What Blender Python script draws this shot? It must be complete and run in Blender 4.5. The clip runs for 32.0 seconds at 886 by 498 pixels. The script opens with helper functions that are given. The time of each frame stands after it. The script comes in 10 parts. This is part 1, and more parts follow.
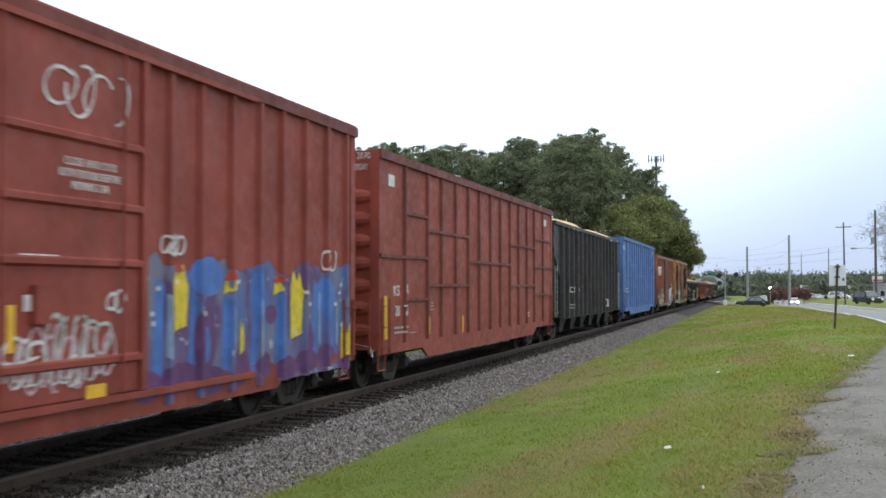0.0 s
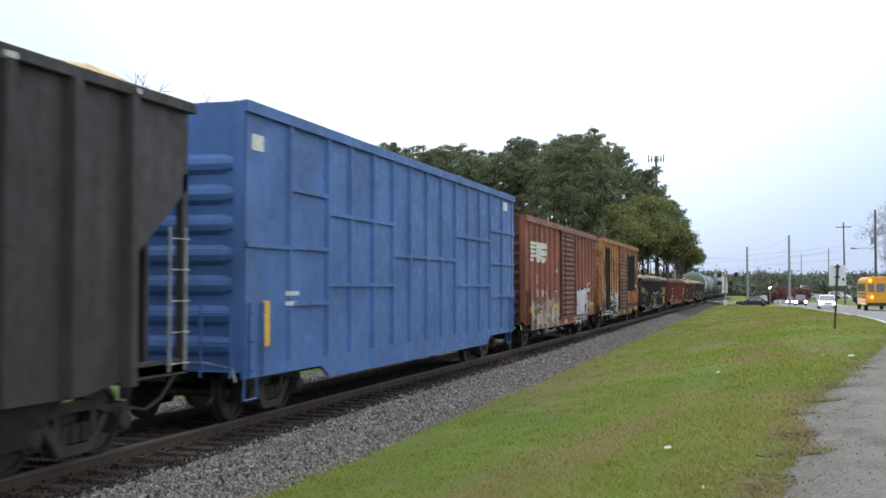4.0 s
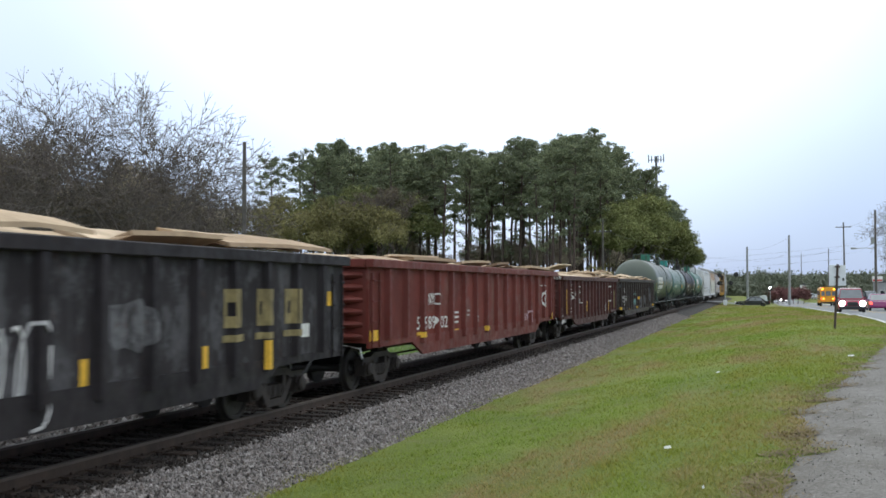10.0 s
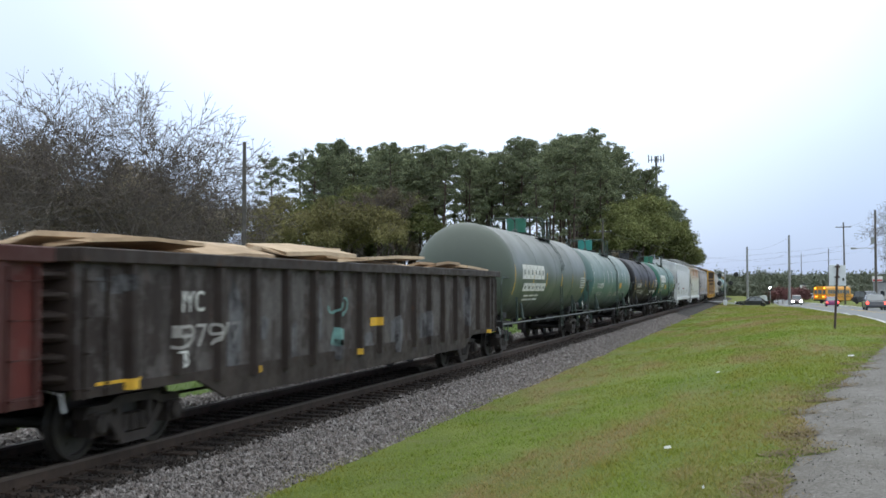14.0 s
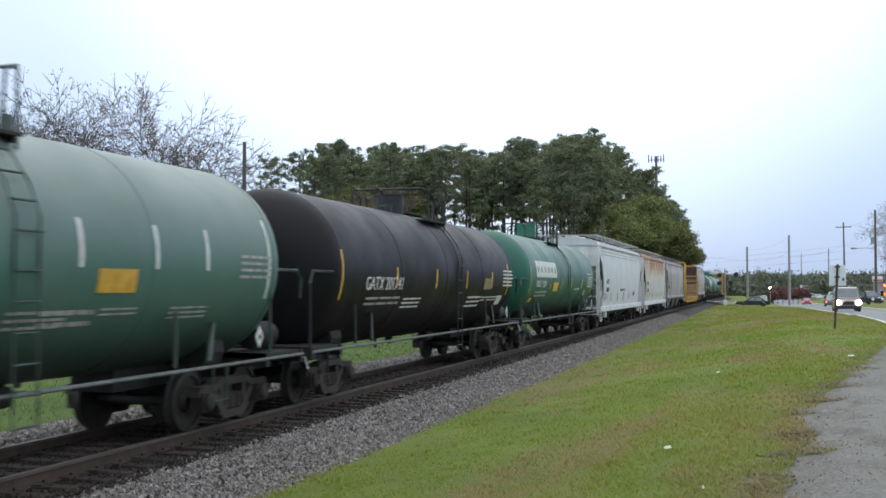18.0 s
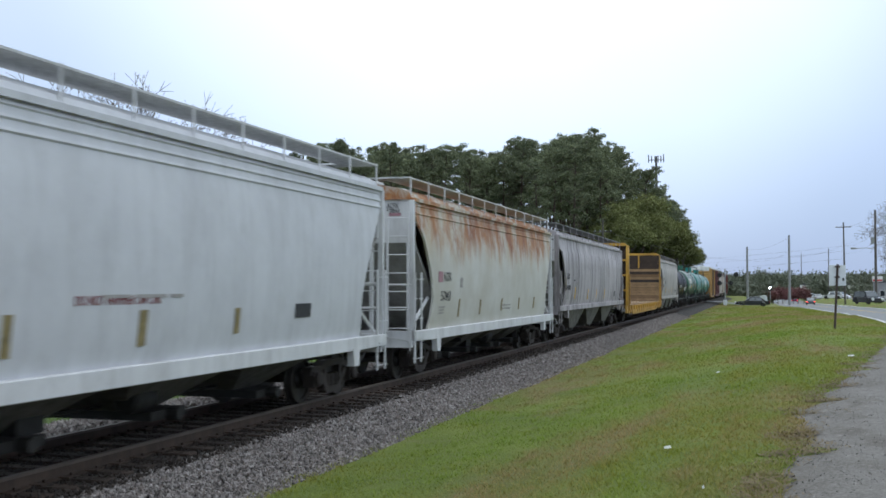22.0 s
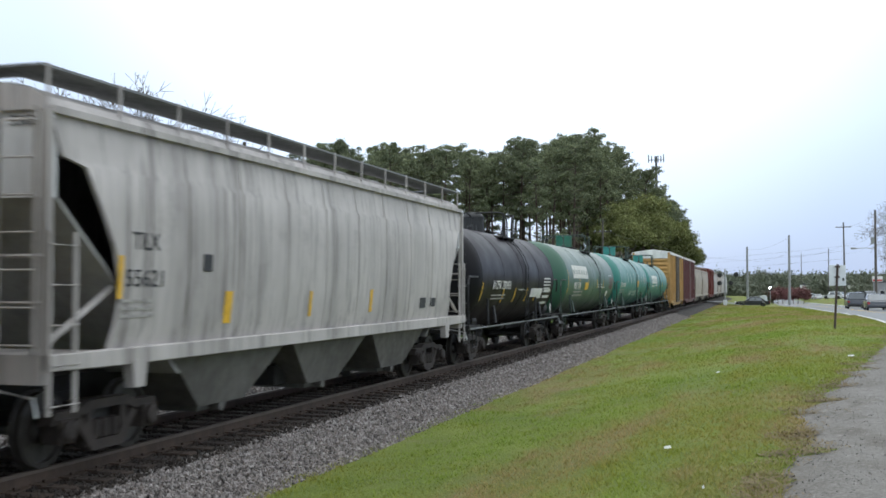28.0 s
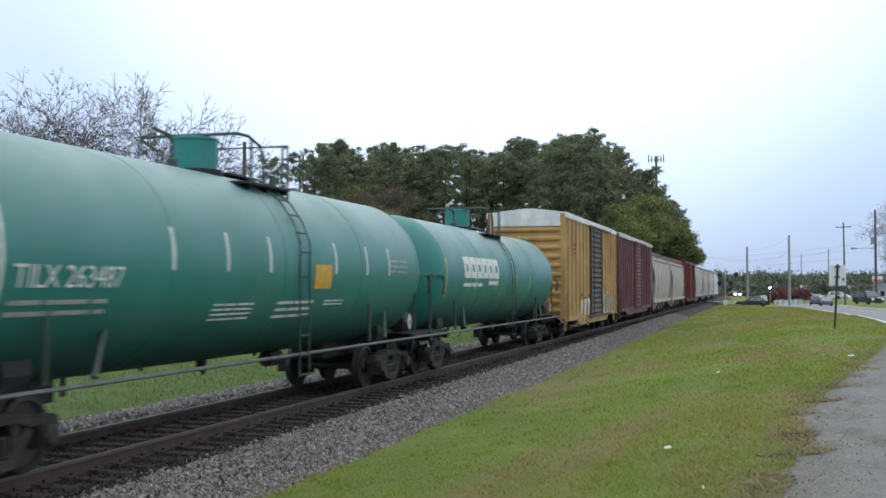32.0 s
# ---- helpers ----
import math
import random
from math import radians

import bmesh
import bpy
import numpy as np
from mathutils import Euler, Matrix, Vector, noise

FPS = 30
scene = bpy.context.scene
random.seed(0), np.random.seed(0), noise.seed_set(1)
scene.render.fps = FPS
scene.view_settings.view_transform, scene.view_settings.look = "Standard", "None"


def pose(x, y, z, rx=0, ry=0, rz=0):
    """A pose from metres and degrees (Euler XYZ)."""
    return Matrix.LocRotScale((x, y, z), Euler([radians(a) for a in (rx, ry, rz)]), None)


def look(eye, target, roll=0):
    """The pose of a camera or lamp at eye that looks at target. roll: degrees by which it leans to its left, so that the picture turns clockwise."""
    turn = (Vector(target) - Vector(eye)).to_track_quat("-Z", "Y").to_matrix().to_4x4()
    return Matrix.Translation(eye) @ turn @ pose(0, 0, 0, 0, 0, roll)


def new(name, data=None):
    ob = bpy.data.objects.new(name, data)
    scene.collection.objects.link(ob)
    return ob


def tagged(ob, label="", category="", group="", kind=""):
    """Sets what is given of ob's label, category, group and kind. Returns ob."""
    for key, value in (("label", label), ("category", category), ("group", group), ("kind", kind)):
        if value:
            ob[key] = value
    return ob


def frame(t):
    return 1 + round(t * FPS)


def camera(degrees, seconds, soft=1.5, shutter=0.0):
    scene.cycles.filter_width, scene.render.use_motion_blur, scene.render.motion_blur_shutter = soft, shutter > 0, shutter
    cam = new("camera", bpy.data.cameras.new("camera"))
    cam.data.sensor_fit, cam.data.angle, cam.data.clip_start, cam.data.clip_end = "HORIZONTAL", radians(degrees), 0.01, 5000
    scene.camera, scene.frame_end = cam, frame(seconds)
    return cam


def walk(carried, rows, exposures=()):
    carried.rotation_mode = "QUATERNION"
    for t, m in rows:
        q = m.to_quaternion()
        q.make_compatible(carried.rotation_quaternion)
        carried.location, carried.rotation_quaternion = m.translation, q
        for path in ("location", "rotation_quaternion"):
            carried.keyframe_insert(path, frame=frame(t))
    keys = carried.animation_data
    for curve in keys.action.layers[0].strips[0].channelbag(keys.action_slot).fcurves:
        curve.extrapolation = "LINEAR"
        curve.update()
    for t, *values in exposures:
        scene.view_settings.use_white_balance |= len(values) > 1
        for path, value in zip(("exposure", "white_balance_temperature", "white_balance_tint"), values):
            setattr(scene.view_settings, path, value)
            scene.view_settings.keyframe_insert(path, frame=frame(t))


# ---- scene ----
import functools

# The camera stands still on the gravel beside the line; the track runs along +y.
EYE = Vector((0.0, 0.0, 2.65))
AIM = EYE + Vector((-math.sin(radians(16.12)), math.cos(radians(16.12)), math.tan(radians(1.968))))
cam = camera(43.8, 32.0, soft=1.6, shutter=0.3)
walk(cam, [(0.0, look(EYE, AIM)), (32.0, look(EYE, AIM))], exposures=[(0.0, 0.2, 6250, 5.0), (3.5, 0.2, 6250, 5.0), (9.0, 0.07, 6150, 5.0), (14.0, 0.05, 6100, 5.0), (19.0, 0.05, 5980, 5.0), (21.5, -0.18, 5850, 5.0), (24.0, -0.2, 6000, 5.0), (25.5, -0.12, 6050, 5.0), (28.0, 0.12, 6120, 5.0), (30.0, -0.02, 5980, 5.0), (32.0, -0.02, 5930, 5.0)])

# Track and train numbers
XT, ZR, SPEED = -8.72, 0.57, 11.3      # track centre, rail top, train speed at the start in m/s
CURVE_Y, CURVE_R = 235.0, 420.0        # far off the line bends away to the left

# ---- light: a bright overcast sky with a broad, weak sun behind it ----
world = bpy.data.worlds.new("overcast_sky")
scene.world = world
world.use_nodes = True
wn, wl = world.node_tree.nodes, world.node_tree.links
wn.clear()
w_out = wn.new("ShaderNodeOutputWorld")
w_bg = wn.new("ShaderNodeBackground")
w_sky = wn.new("ShaderNodeTexSky")
w_sky.sky_type, w_sky.sun_disc = "NISHITA", False
w_sky.sun_elevation, w_sky.sun_rotation = radians(48), radians(-20)
w_tc = wn.new("ShaderNodeTexCoord")
w_sep = wn.new("ShaderNodeSeparateXYZ")
w_ramp = wn.new("ShaderNodeValToRGB")
stops = ((0.0, (0.44, 0.51, 0.72)), (0.05, (0.51, 0.59, 0.80)), (0.14, (0.66, 0.745, 0.95)), (0.26, (0.83, 0.89, 1.0)), (0.6, (1.24, 1.26, 1.28)), (1.0, (1.5, 1.5, 1.5)))
w_ramp.color_ramp.elements[0].position, w_ramp.color_ramp.elements[0].color = 0.0, (*stops[0][1], 1)
w_ramp.color_ramp.elements[1].position, w_ramp.color_ramp.elements[1].color = 1.0, (*stops[-1][1], 1)
for at, color in stops[1:-1]:
    w_ramp.color_ramp.elements.new(at).color = (*color, 1)
w_noise = wn.new("ShaderNodeTexNoise")
w_noise.inputs["Scale"].default_value, w_noise.inputs["Detail"].default_value = 2.6, 4.0
w_map = wn.new("ShaderNodeMapRange")
w_map.inputs["From Min"].default_value, w_map.inputs["From Max"].default_value = 0.3, 0.7
w_map.inputs["To Min"].default_value, w_map.inputs["To Max"].default_value = 0.94, 1.06
w_mul = wn.new("ShaderNodeMix")
w_mul.data_type, w_mul.blend_type = "RGBA", "MULTIPLY"
w_mul.inputs["Factor"].default_value = 1.0
# the cloud is thinner, and so brighter, round the hidden sun's side of the sky
w_dot = wn.new("ShaderNodeVectorMath")
w_dot.operation = "DOT_PRODUCT"
w_dot.inputs[1].default_value = Vector((-0.20, 0.90, 0.37)).normalized()
w_glow = wn.new("ShaderNodeMapRange")
w_glow.interpolation_type = "SMOOTHSTEP"
w_glow.inputs["From Min"].default_value, w_glow.inputs["From Max"].default_value = 0.905, 0.99
w_glow.inputs["To Min"].default_value, w_glow.inputs["To Max"].default_value = 0.0, 0.46
w_add = wn.new("ShaderNodeMix")
w_add.data_type, w_add.blend_type = "RGBA", "ADD"
w_add.inputs["B"].default_value = (1.0, 0.96, 0.86, 1)
w_mix = wn.new("ShaderNodeMix")
w_mix.data_type, w_mix.blend_type = "RGBA", "ADD"
w_mix.inputs["Factor"].default_value = 0.01
wl.new(w_tc.outputs["Generated"], w_sep.inputs[0])
wl.new(w_sep.outputs["Z"], w_ramp.inputs["Fac"])
wl.new(w_tc.outputs["Generated"], w_noise.inputs["Vector"])
wl.new(w_noise.outputs["Fac"], w_map.inputs["Value"])
wl.new(w_ramp.outputs["Color"], w_mul.inputs["A"])
wl.new(w_map.outputs["Result"], w_mul.inputs["B"])
wl.new(w_tc.outputs["Generated"], w_dot.inputs[0])
wl.new(w_dot.outputs["Value"], w_glow.inputs["Value"])
wl.new(w_glow.outputs["Result"], w_add.inputs["Factor"])
wl.new(w_mul.outputs["Result"], w_add.inputs["A"])
wl.new(w_add.outputs["Result"], w_mix.inputs["A"])
wl.new(w_sky.outputs["Color"], w_mix.inputs["B"])
wl.new(w_mix.outputs["Result"], w_bg.inputs["Color"])
w_bg.inputs["Strength"].default_value = 1.0
wl.new(w_bg.outputs[0], w_out.inputs[0])

sun_data = bpy.data.lights.new("sun", "SUN")
sun_data.energy, sun_data.angle, sun_data.color = 0.5, radians(40), (1.0, 0.97, 0.93)
sun = new("sun", sun_data)
sun.matrix_basis = look((0, 0, 60), (3, -14, 0))


# ---- materials ----
def material(name, rough=0.6, metal=0.0):
    """A node material; returns it with its tree's nodes, links and shader."""
    m = bpy.data.materials.new(name)
    m.use_nodes = True
    n, l = m.node_tree.nodes, m.node_tree.links
    b = n["Principled BSDF"]
    b.inputs["Roughness"].default_value, b.inputs["Metallic"].default_value = rough, metal
    return m, n, l, b


def noise_fac(n, l, scale, detail=4.0, rough=0.6, stretch=(1, 1, 1), coord="Object", lo=0.35, hi=0.65):
    """A noise between 0 and 1, stretched by a mapping."""
    tc, mp, tx, mr = n.new("ShaderNodeTexCoord"), n.new("ShaderNodeMapping"), n.new("ShaderNodeTexNoise"), n.new("ShaderNodeMapRange")
    mp.inputs["Scale"].default_value = stretch
    tx.inputs["Scale"].default_value, tx.inputs["Detail"].default_value, tx.inputs["Roughness"].default_value = scale, detail, rough
    mr.inputs["From Min"].default_value, mr.inputs["From Max"].default_value = lo, hi
    l.new(tc.outputs[coord], mp.inputs["Vector"])
    l.new(mp.outputs["Vector"], tx.inputs["Vector"])
    l.new(tx.outputs["Fac"], mr.inputs["Value"])
    return mr.outputs["Result"]


def blend(n, l, fac, a, b, mode="MIX", amount=None):
    x = n.new("ShaderNodeMix")
    x.data_type, x.blend_type = "RGBA", mode
    if hasattr(fac, "links"):
        l.new(fac, x.inputs["Factor"])
    else:
        x.inputs["Factor"].default_value = fac
    for key, v in (("A", a), ("B", b)):
        if hasattr(v, "links"):
            l.new(v, x.inputs[key])
        else:
            x.inputs[key].default_value = (*v, 1)
    return x.outputs["Result"]


def times(n, l, a, b):
    x = n.new("ShaderNodeMath")
    x.operation = "MULTIPLY"
    for i, v in enumerate((a, b)):
        if hasattr(v, "links"):
            l.new(v, x.inputs[i])
        else:
            x.inputs[i].default_value = v
    return x.outputs[0]


def bump(n, l, b, height, strength=0.3, distance=0.02):
    x = n.new("ShaderNodeBump")
    x.inputs["Strength"].default_value, x.inputs["Distance"].default_value = strength, distance
    l.new(height, x.inputs["Height"])
    l.new(x.outputs["Normal"], b.inputs["Normal"])


def paint(name, color, dirt=(0.10, 0.075, 0.055), rust=(0.16, 0.06, 0.025), dirty=0.35, rusty=0.15, rough=0.55, streak=0.35, fade=0.25, relief=0.12, shine=0.5):
    """Weathered vehicle paint: faded patches, dirt that has run down in streaks, spots of rust."""
    m, n, l, b = material(name, rough)
    b.inputs["Specular IOR Level"].default_value = shine
    light = tuple(min(1, c * (1 + fade) + 0.03 * fade) for c in color)
    dark = tuple(c * (1 - 0.6 * fade) for c in color)
    c = blend(n, l, noise_fac(n, l, 0.7, 5), dark, light)
    c = blend(n, l, times(n, l, noise_fac(n, l, 2.2, 6, 0.7, (1, 1, 0.12), lo=0.45, hi=0.75), streak), c, dirt)
    c = blend(n, l, times(n, l, noise_fac(n, l, 1.1, 8, 0.75, lo=0.5, hi=0.8), dirty), c, dirt)
    spot = noise_fac(n, l, 3.5, 8, 0.8, (1, 1, 0.45), lo=0.6, hi=0.68)
    c = blend(n, l, times(n, l, spot, rusty), c, rust)
    l.new(c, b.inputs["Base Color"])
    r = n.new("ShaderNodeMapRange")
    r.inputs["To Min"].default_value, r.inputs["To Max"].default_value = rough - 0.1, min(1, rough + 0.2)
    l.new(noise_fac(n, l, 5, 4), r.inputs["Value"])
    l.new(r.outputs["Result"], b.inputs["Roughness"])
    bump(n, l, b, noise_fac(n, l, 1.6, 3, lo=0.2, hi=0.8), relief, 0.03)
    return m


def plain(name, color, rough=0.6, metal=0.0, vary=0.2, scale=6.0, relief=0.0):
    m, n, l, b = material(name, rough, metal)
    c = blend(n, l, noise_fac(n, l, scale, 6), tuple(v * (1 - vary) for v in color), tuple(min(1, v * (1 + vary)) for v in color))
    l.new(c, b.inputs["Base Color"])
    if relief:
        bump(n, l, b, noise_fac(n, l, scale * 2, 6), relief, 0.01)
    return m


def glow(name, color, strength):
    m, n, l, b = material(name, 0.4)
    b.inputs["Base Color"].default_value = (*color, 1)
    b.inputs["Emission Color"].default_value = (*color, 1)
    b.inputs["Emission Strength"].default_value = strength
    return m


def by_random(name, colors, rough=0.8, scale=3.0, per="object", relief=0.3):
    """A rough surface whose pieces differ: by object, or by loose piece of one mesh."""
    m, n, l, b = material(name, rough)
    ramp = n.new("ShaderNodeValToRGB")
    ramp.color_ramp.elements[0].color = (*colors[0], 1)
    ramp.color_ramp.elements[1].color = (*colors[-1], 1)
    for i, c in enumerate(colors[1:-1]):
        ramp.color_ramp.elements.new((i + 1) / (len(colors) - 1)).color = (*c, 1)
    src = n.new("ShaderNodeObjectInfo") if per == "object" else n.new("ShaderNodeNewGeometry")
    l.new(src.outputs["Random" if per == "object" else "Random Per Island"], ramp.inputs["Fac"])
    c = blend(n, l, times(n, l, noise_fac(n, l, scale, 6), 0.45), ramp.outputs["Color"], tuple(v * 0.45 for v in colors[0]))
    l.new(c, b.inputs["Base Color"])
    if relief:
        bump(n, l, b, noise_fac(n, l, scale * 4, 5), relief, 0.02)
    return m


def leafy(name, colors, rough=0.8):
    m, n, l, b = material(name, rough)
    b.inputs["Specular IOR Level"].default_value = 0.12
    ramp = n.new("ShaderNodeValToRGB")
    ramp.color_ramp.elements[0].color = (*colors[0], 1)
    ramp.color_ramp.elements[1].color = (*colors[-1], 1)
    for i, c in enumerate(colors[1:-1]):
        ramp.color_ramp.elements.new((i + 1) / (len(colors) - 1)).color = (*c, 1)
    g = n.new("ShaderNodeNewGeometry")
    l.new(g.outputs["Random Per Island"], ramp.inputs["Fac"])
    o = n.new("ShaderNodeObjectInfo")
    hue = n.new("ShaderNodeHueSaturation")
    mr = n.new("ShaderNodeMapRange")
    mr.inputs["To Min"].default_value, mr.inputs["To Max"].default_value = 0.75, 1.25
    l.new(o.outputs["Random"], mr.inputs["Value"])
    l.new(mr.outputs["Result"], hue.inputs["Value"])
    l.new(ramp.outputs["Color"], hue.inputs["Color"])
    l.new(hue.outputs["Color"], b.inputs["Base Color"])
    return m


def worn_side(n, l):
    """1 on the trodden strip between track and gravel, 0 on the lush field beyond the track."""
    tc, sep, mr = n.new("ShaderNodeTexCoord"), n.new("ShaderNodeSeparateXYZ"), n.new("ShaderNodeMapRange")
    mr.inputs["From Min"].default_value, mr.inputs["From Max"].default_value = -11.0, -8.0
    l.new(tc.outputs["Object"], sep.inputs[0])
    l.new(sep.outputs["X"], mr.inputs["Value"])
    return mr.outputs["Result"]


def ground_material():
    """Grass turf with worn, dry and clover patches, dry strip near the gravel."""
    m, n, l, b = material("turf", 0.95)
    worn = worn_side(n, l)
    c = blend(n, l, noise_fac(n, l, 0.35, 6, 0.65), (0.115, 0.160, 0.016), (0.185, 0.228, 0.028))
    c = blend(n, l, worn, blend(n, l, noise_fac(n, l, 0.6, 6), (0.045, 0.088, 0.007), (0.085, 0.135, 0.010)), c)
    c = blend(n, l, times(n, l, times(n, l, noise_fac(n, l, 0.22, 6, 0.65, (1, 0.40, 1), lo=0.50, hi=0.62), worn), 0.8), c, (0.215, 0.150, 0.066))
    c = blend(n, l, times(n, l, times(n, l, noise_fac(n, l, 0.9, 8, 0.75, lo=0.55, hi=0.7), worn), 0.5), c, (0.24, 0.19, 0.10))
    c = blend(n, l, times(n, l, noise_fac(n, l, 14, 6, 0.7), 0.3), c, (0.07, 0.085, 0.018))
    l.new(c, b.inputs["Base Color"])
    bump(n, l, b, noise_fac(n, l, 22, 6, 0.7), 0.6, 0.05)
    return m


TURF = ground_material()
STEEL_DARK = plain("grimy_steel", (0.022, 0.020, 0.019), 0.7, 0.2, 0.4, 5, 0.3)
STEEL_BROWN = plain("brown_rail_dust", (0.038, 0.029, 0.025), 0.75, 0.1, 0.35, 4, 0.3)
WHEEL_FACE = plain("worn_wheel_steel", (0.045, 0.040, 0.037), 0.5, 0.4, 0.3, 3)
RAIL_SIDE = plain("rusty_rail", (0.062, 0.041, 0.030), 0.8, 0.1, 0.3, 3, 0.3)
RAIL_HEAD = plain("polished_rail_head", (0.11, 0.085, 0.07), 0.6, 0.15, 0.15, 2)
BARE_STEEL = plain("bright_worn_steel", (0.50, 0.50, 0.49), 0.4, 0.6, 0.2, 5)
SILL_STEEL = plain("worn_sill_steel", (0.13, 0.135, 0.13), 0.6, 0.2, 0.3, 4)
BLACK = plain("black_paint", (0.018, 0.018, 0.020), 0.55, 0, 0.3, 4)
WHITE_MARK = plain("white_stencil_paint", (0.66, 0.65, 0.62), 0.7, 0, 0.15, 8)
GREY_MARK = plain("faded_stencil_paint", (0.36, 0.34, 0.32), 0.7, 0, 0.25, 8)
BLACK_MARK = plain("black_stencil_paint", (0.035, 0.035, 0.04), 0.7, 0, 0.2, 8)
YELLOW_MARK = plain("yellow_reflective_strip", (0.72, 0.42, 0.03), 0.5, 0, 0.15, 8)
WOOD_PALE = by_random("pale_sawn_wood", [(0.36, 0.245, 0.14), (0.54, 0.405, 0.265), (0.62, 0.48, 0.33), (0.44, 0.31, 0.19), (0.20, 0.125, 0.07)], 0.8, 2.0, "object")
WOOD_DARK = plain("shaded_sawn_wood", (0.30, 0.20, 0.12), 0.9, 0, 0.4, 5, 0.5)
CHIPS = plain("wood_chips", (0.62, 0.44, 0.25), 0.9, 0, 0.35, 9, 0.8)


# ---- mesh building ----
class Shape:
    """Collects vertices and faces of one mesh."""

    def __init__(self):
        self.v, self.f, self.cuts = [], [], []

    def add(self, verts, faces):
        k = len(self.v)
        self.cuts.append((k, len(self.f)))
        self.v += [tuple(p) for p in verts]
        self.f += [tuple(i + k for i in f) for f in faces]
        return self

    def box(self, x0, x1, y0, y1, z0, z1):
        v = [(x, y, z) for z in (z0, z1) for x, y in ((x0, y0), (x1, y0), (x1, y1), (x0, y1))]
        return self.add(v, [(3, 2, 1, 0), (4, 5, 6, 7), (0, 1, 5, 4), (1, 2, 6, 5), (2, 3, 7, 6), (3, 0, 4, 7)])

    def prism(self, outline, axis, lo, hi):
        """A polygon of (a, b) pairs drawn out along an axis; for x (a, b) = (y, z), for y (x, z), for z (x, y)."""
        def at(a, b, c):
            return {"x": (c, a, b), "y": (a, c, b), "z": (a, b, c)}[axis]
        n = len(outline)
        v = [at(a, b, lo) for a, b in outline] + [at(a, b, hi) for a, b in outline]
        f = [(i, (i + 1) % n, n + (i + 1) % n, n + i) for i in range(n)]
        f += [tuple(reversed(range(n))), tuple(range(n, 2 * n))]
        return self.add(v, f)

    def tube(self, points, r, n=6, close=False):
        """A round bar through points."""
        pts = [Vector(p) for p in points]
        rings = []
        for i, p in enumerate(pts):
            d = (pts[min(i + 1, len(pts) - 1)] - pts[max(i - 1, 0)]).normalized()
            a = d.orthogonal().normalized() if abs(d.z) < 0.9 else Vector((1, 0, 0))
            a = (a - d * a.dot(d)).normalized()
            b = d.cross(a)
            rr = r[i] if isinstance(r, (list, tuple)) else r
            rings.append([p + (a * math.cos(2 * math.pi * k / n) + b * math.sin(2 * math.pi * k / n)) * rr for k in range(n)])
        # keep neighbouring rings aligned
        v = [q for ring in rings for q in ring]
        f = []
        for i in range(len(rings) - 1):
            best = min(range(n), key=lambda s: (rings[i][0] - rings[i + 1][s]).length)
            for k in range(n):
                f.append((i * n + k, i * n + (k + 1) % n, (i + 1) * n + (k + 1 + best) % n, (i + 1) * n + (k + best) % n))
        f += [tuple(reversed(range(n))), tuple(range(len(v) - n, len(v)))]
        return self.add(v, f)

    def lathe(self, profile, axis="x", center=(0, 0, 0), n=24):
        """Turns (position along the axis, radius) pairs round the axis."""
        c = Vector(center)
        v, f = [], []
        for a, r in profile:
            for k in range(n):
                p, q = r * math.cos(2 * math.pi * k / n), r * math.sin(2 * math.pi * k / n)
                v.append(c + Vector({"x": (a, p, q), "y": (q, a, p), "z": (p, q, a)}[axis]))
        for i in range(len(profile) - 1):
            for k in range(n):
                f.append((i * n + k, i * n + (k + 1) % n, (i + 1) * n + (k + 1) % n, (i + 1) * n + k))
        f += [tuple(reversed(range(n))), tuple(range(len(v) - n, len(v)))]
        return self.add(v, f)

    def pieces(self):
        """The shapes that were added, each on its own."""
        ends = self.cuts[1:] + [(len(self.v), len(self.f))]
        out = []
        for (v0, f0), (v1, f1) in zip(self.cuts, ends):
            s = Shape()
            out.append(s.add(self.v[v0:v1], [tuple(i - v0 for i in f) for f in self.f[f0:f1]]))
        return out

    def mesh(self, name, mat=None, smooth=False, bevel=0.0):
        me = bpy.data.meshes.new(name)
        me.from_pydata(self.v, [], self.f)
        bm = bmesh.new()
        bm.from_mesh(me)
        bmesh.ops.recalc_face_normals(bm, faces=bm.faces)
        if bevel:
            bmesh.ops.bevel(bm, geom=list(bm.edges), offset=bevel, segments=1, affect="EDGES", clamp_overlap=True)
        bm.to_mesh(me)
        bm.free()
        if smooth:
            me.polygons.foreach_set("use_smooth", [True] * len(me.polygons))
            me.set_sharp_from_angle(angle=radians(35))
        if mat:
            me.materials.append(mat)
        return me


# parts whose pieces stand apart from one another become objects of their own
APART = {"corner_post", "side_wall", "end_wall", "top_chord", "side_sill", "door_frame", "door_track", "door_rod", "stirrup_step", "eave", "stub_sill", "top_platform", "bracket", "end_rail", "roof_walk", "safety_rail_post"}


def part(name, shape, mat, parent, label="", smooth=False, bevel=0.0, at=None):
    """Links a shape, or a ready mesh, as one mesh object under a thing or a part."""
    if name in APART and isinstance(shape, Shape) and len(shape.cuts) > 1:
        return [part(name, s, mat, parent, label, smooth, bevel, at) for s in shape.pieces()][0]
    me = shape if isinstance(shape, bpy.types.Mesh) else shape.mesh(name, mat, smooth, bevel)
    ob = new(name, me)
    ob.parent = parent
    if at:
        ob.location = at
    return tagged(ob, label)


def thing(name, label, category, at=(0, 0, 0), turn=0.0, group="", kind=""):
    ob = new(name)
    ob.empty_display_size = 0.3
    ob.matrix_basis = pose(*at, 0, 0, turn)
    return tagged(ob, label, category, group, kind)


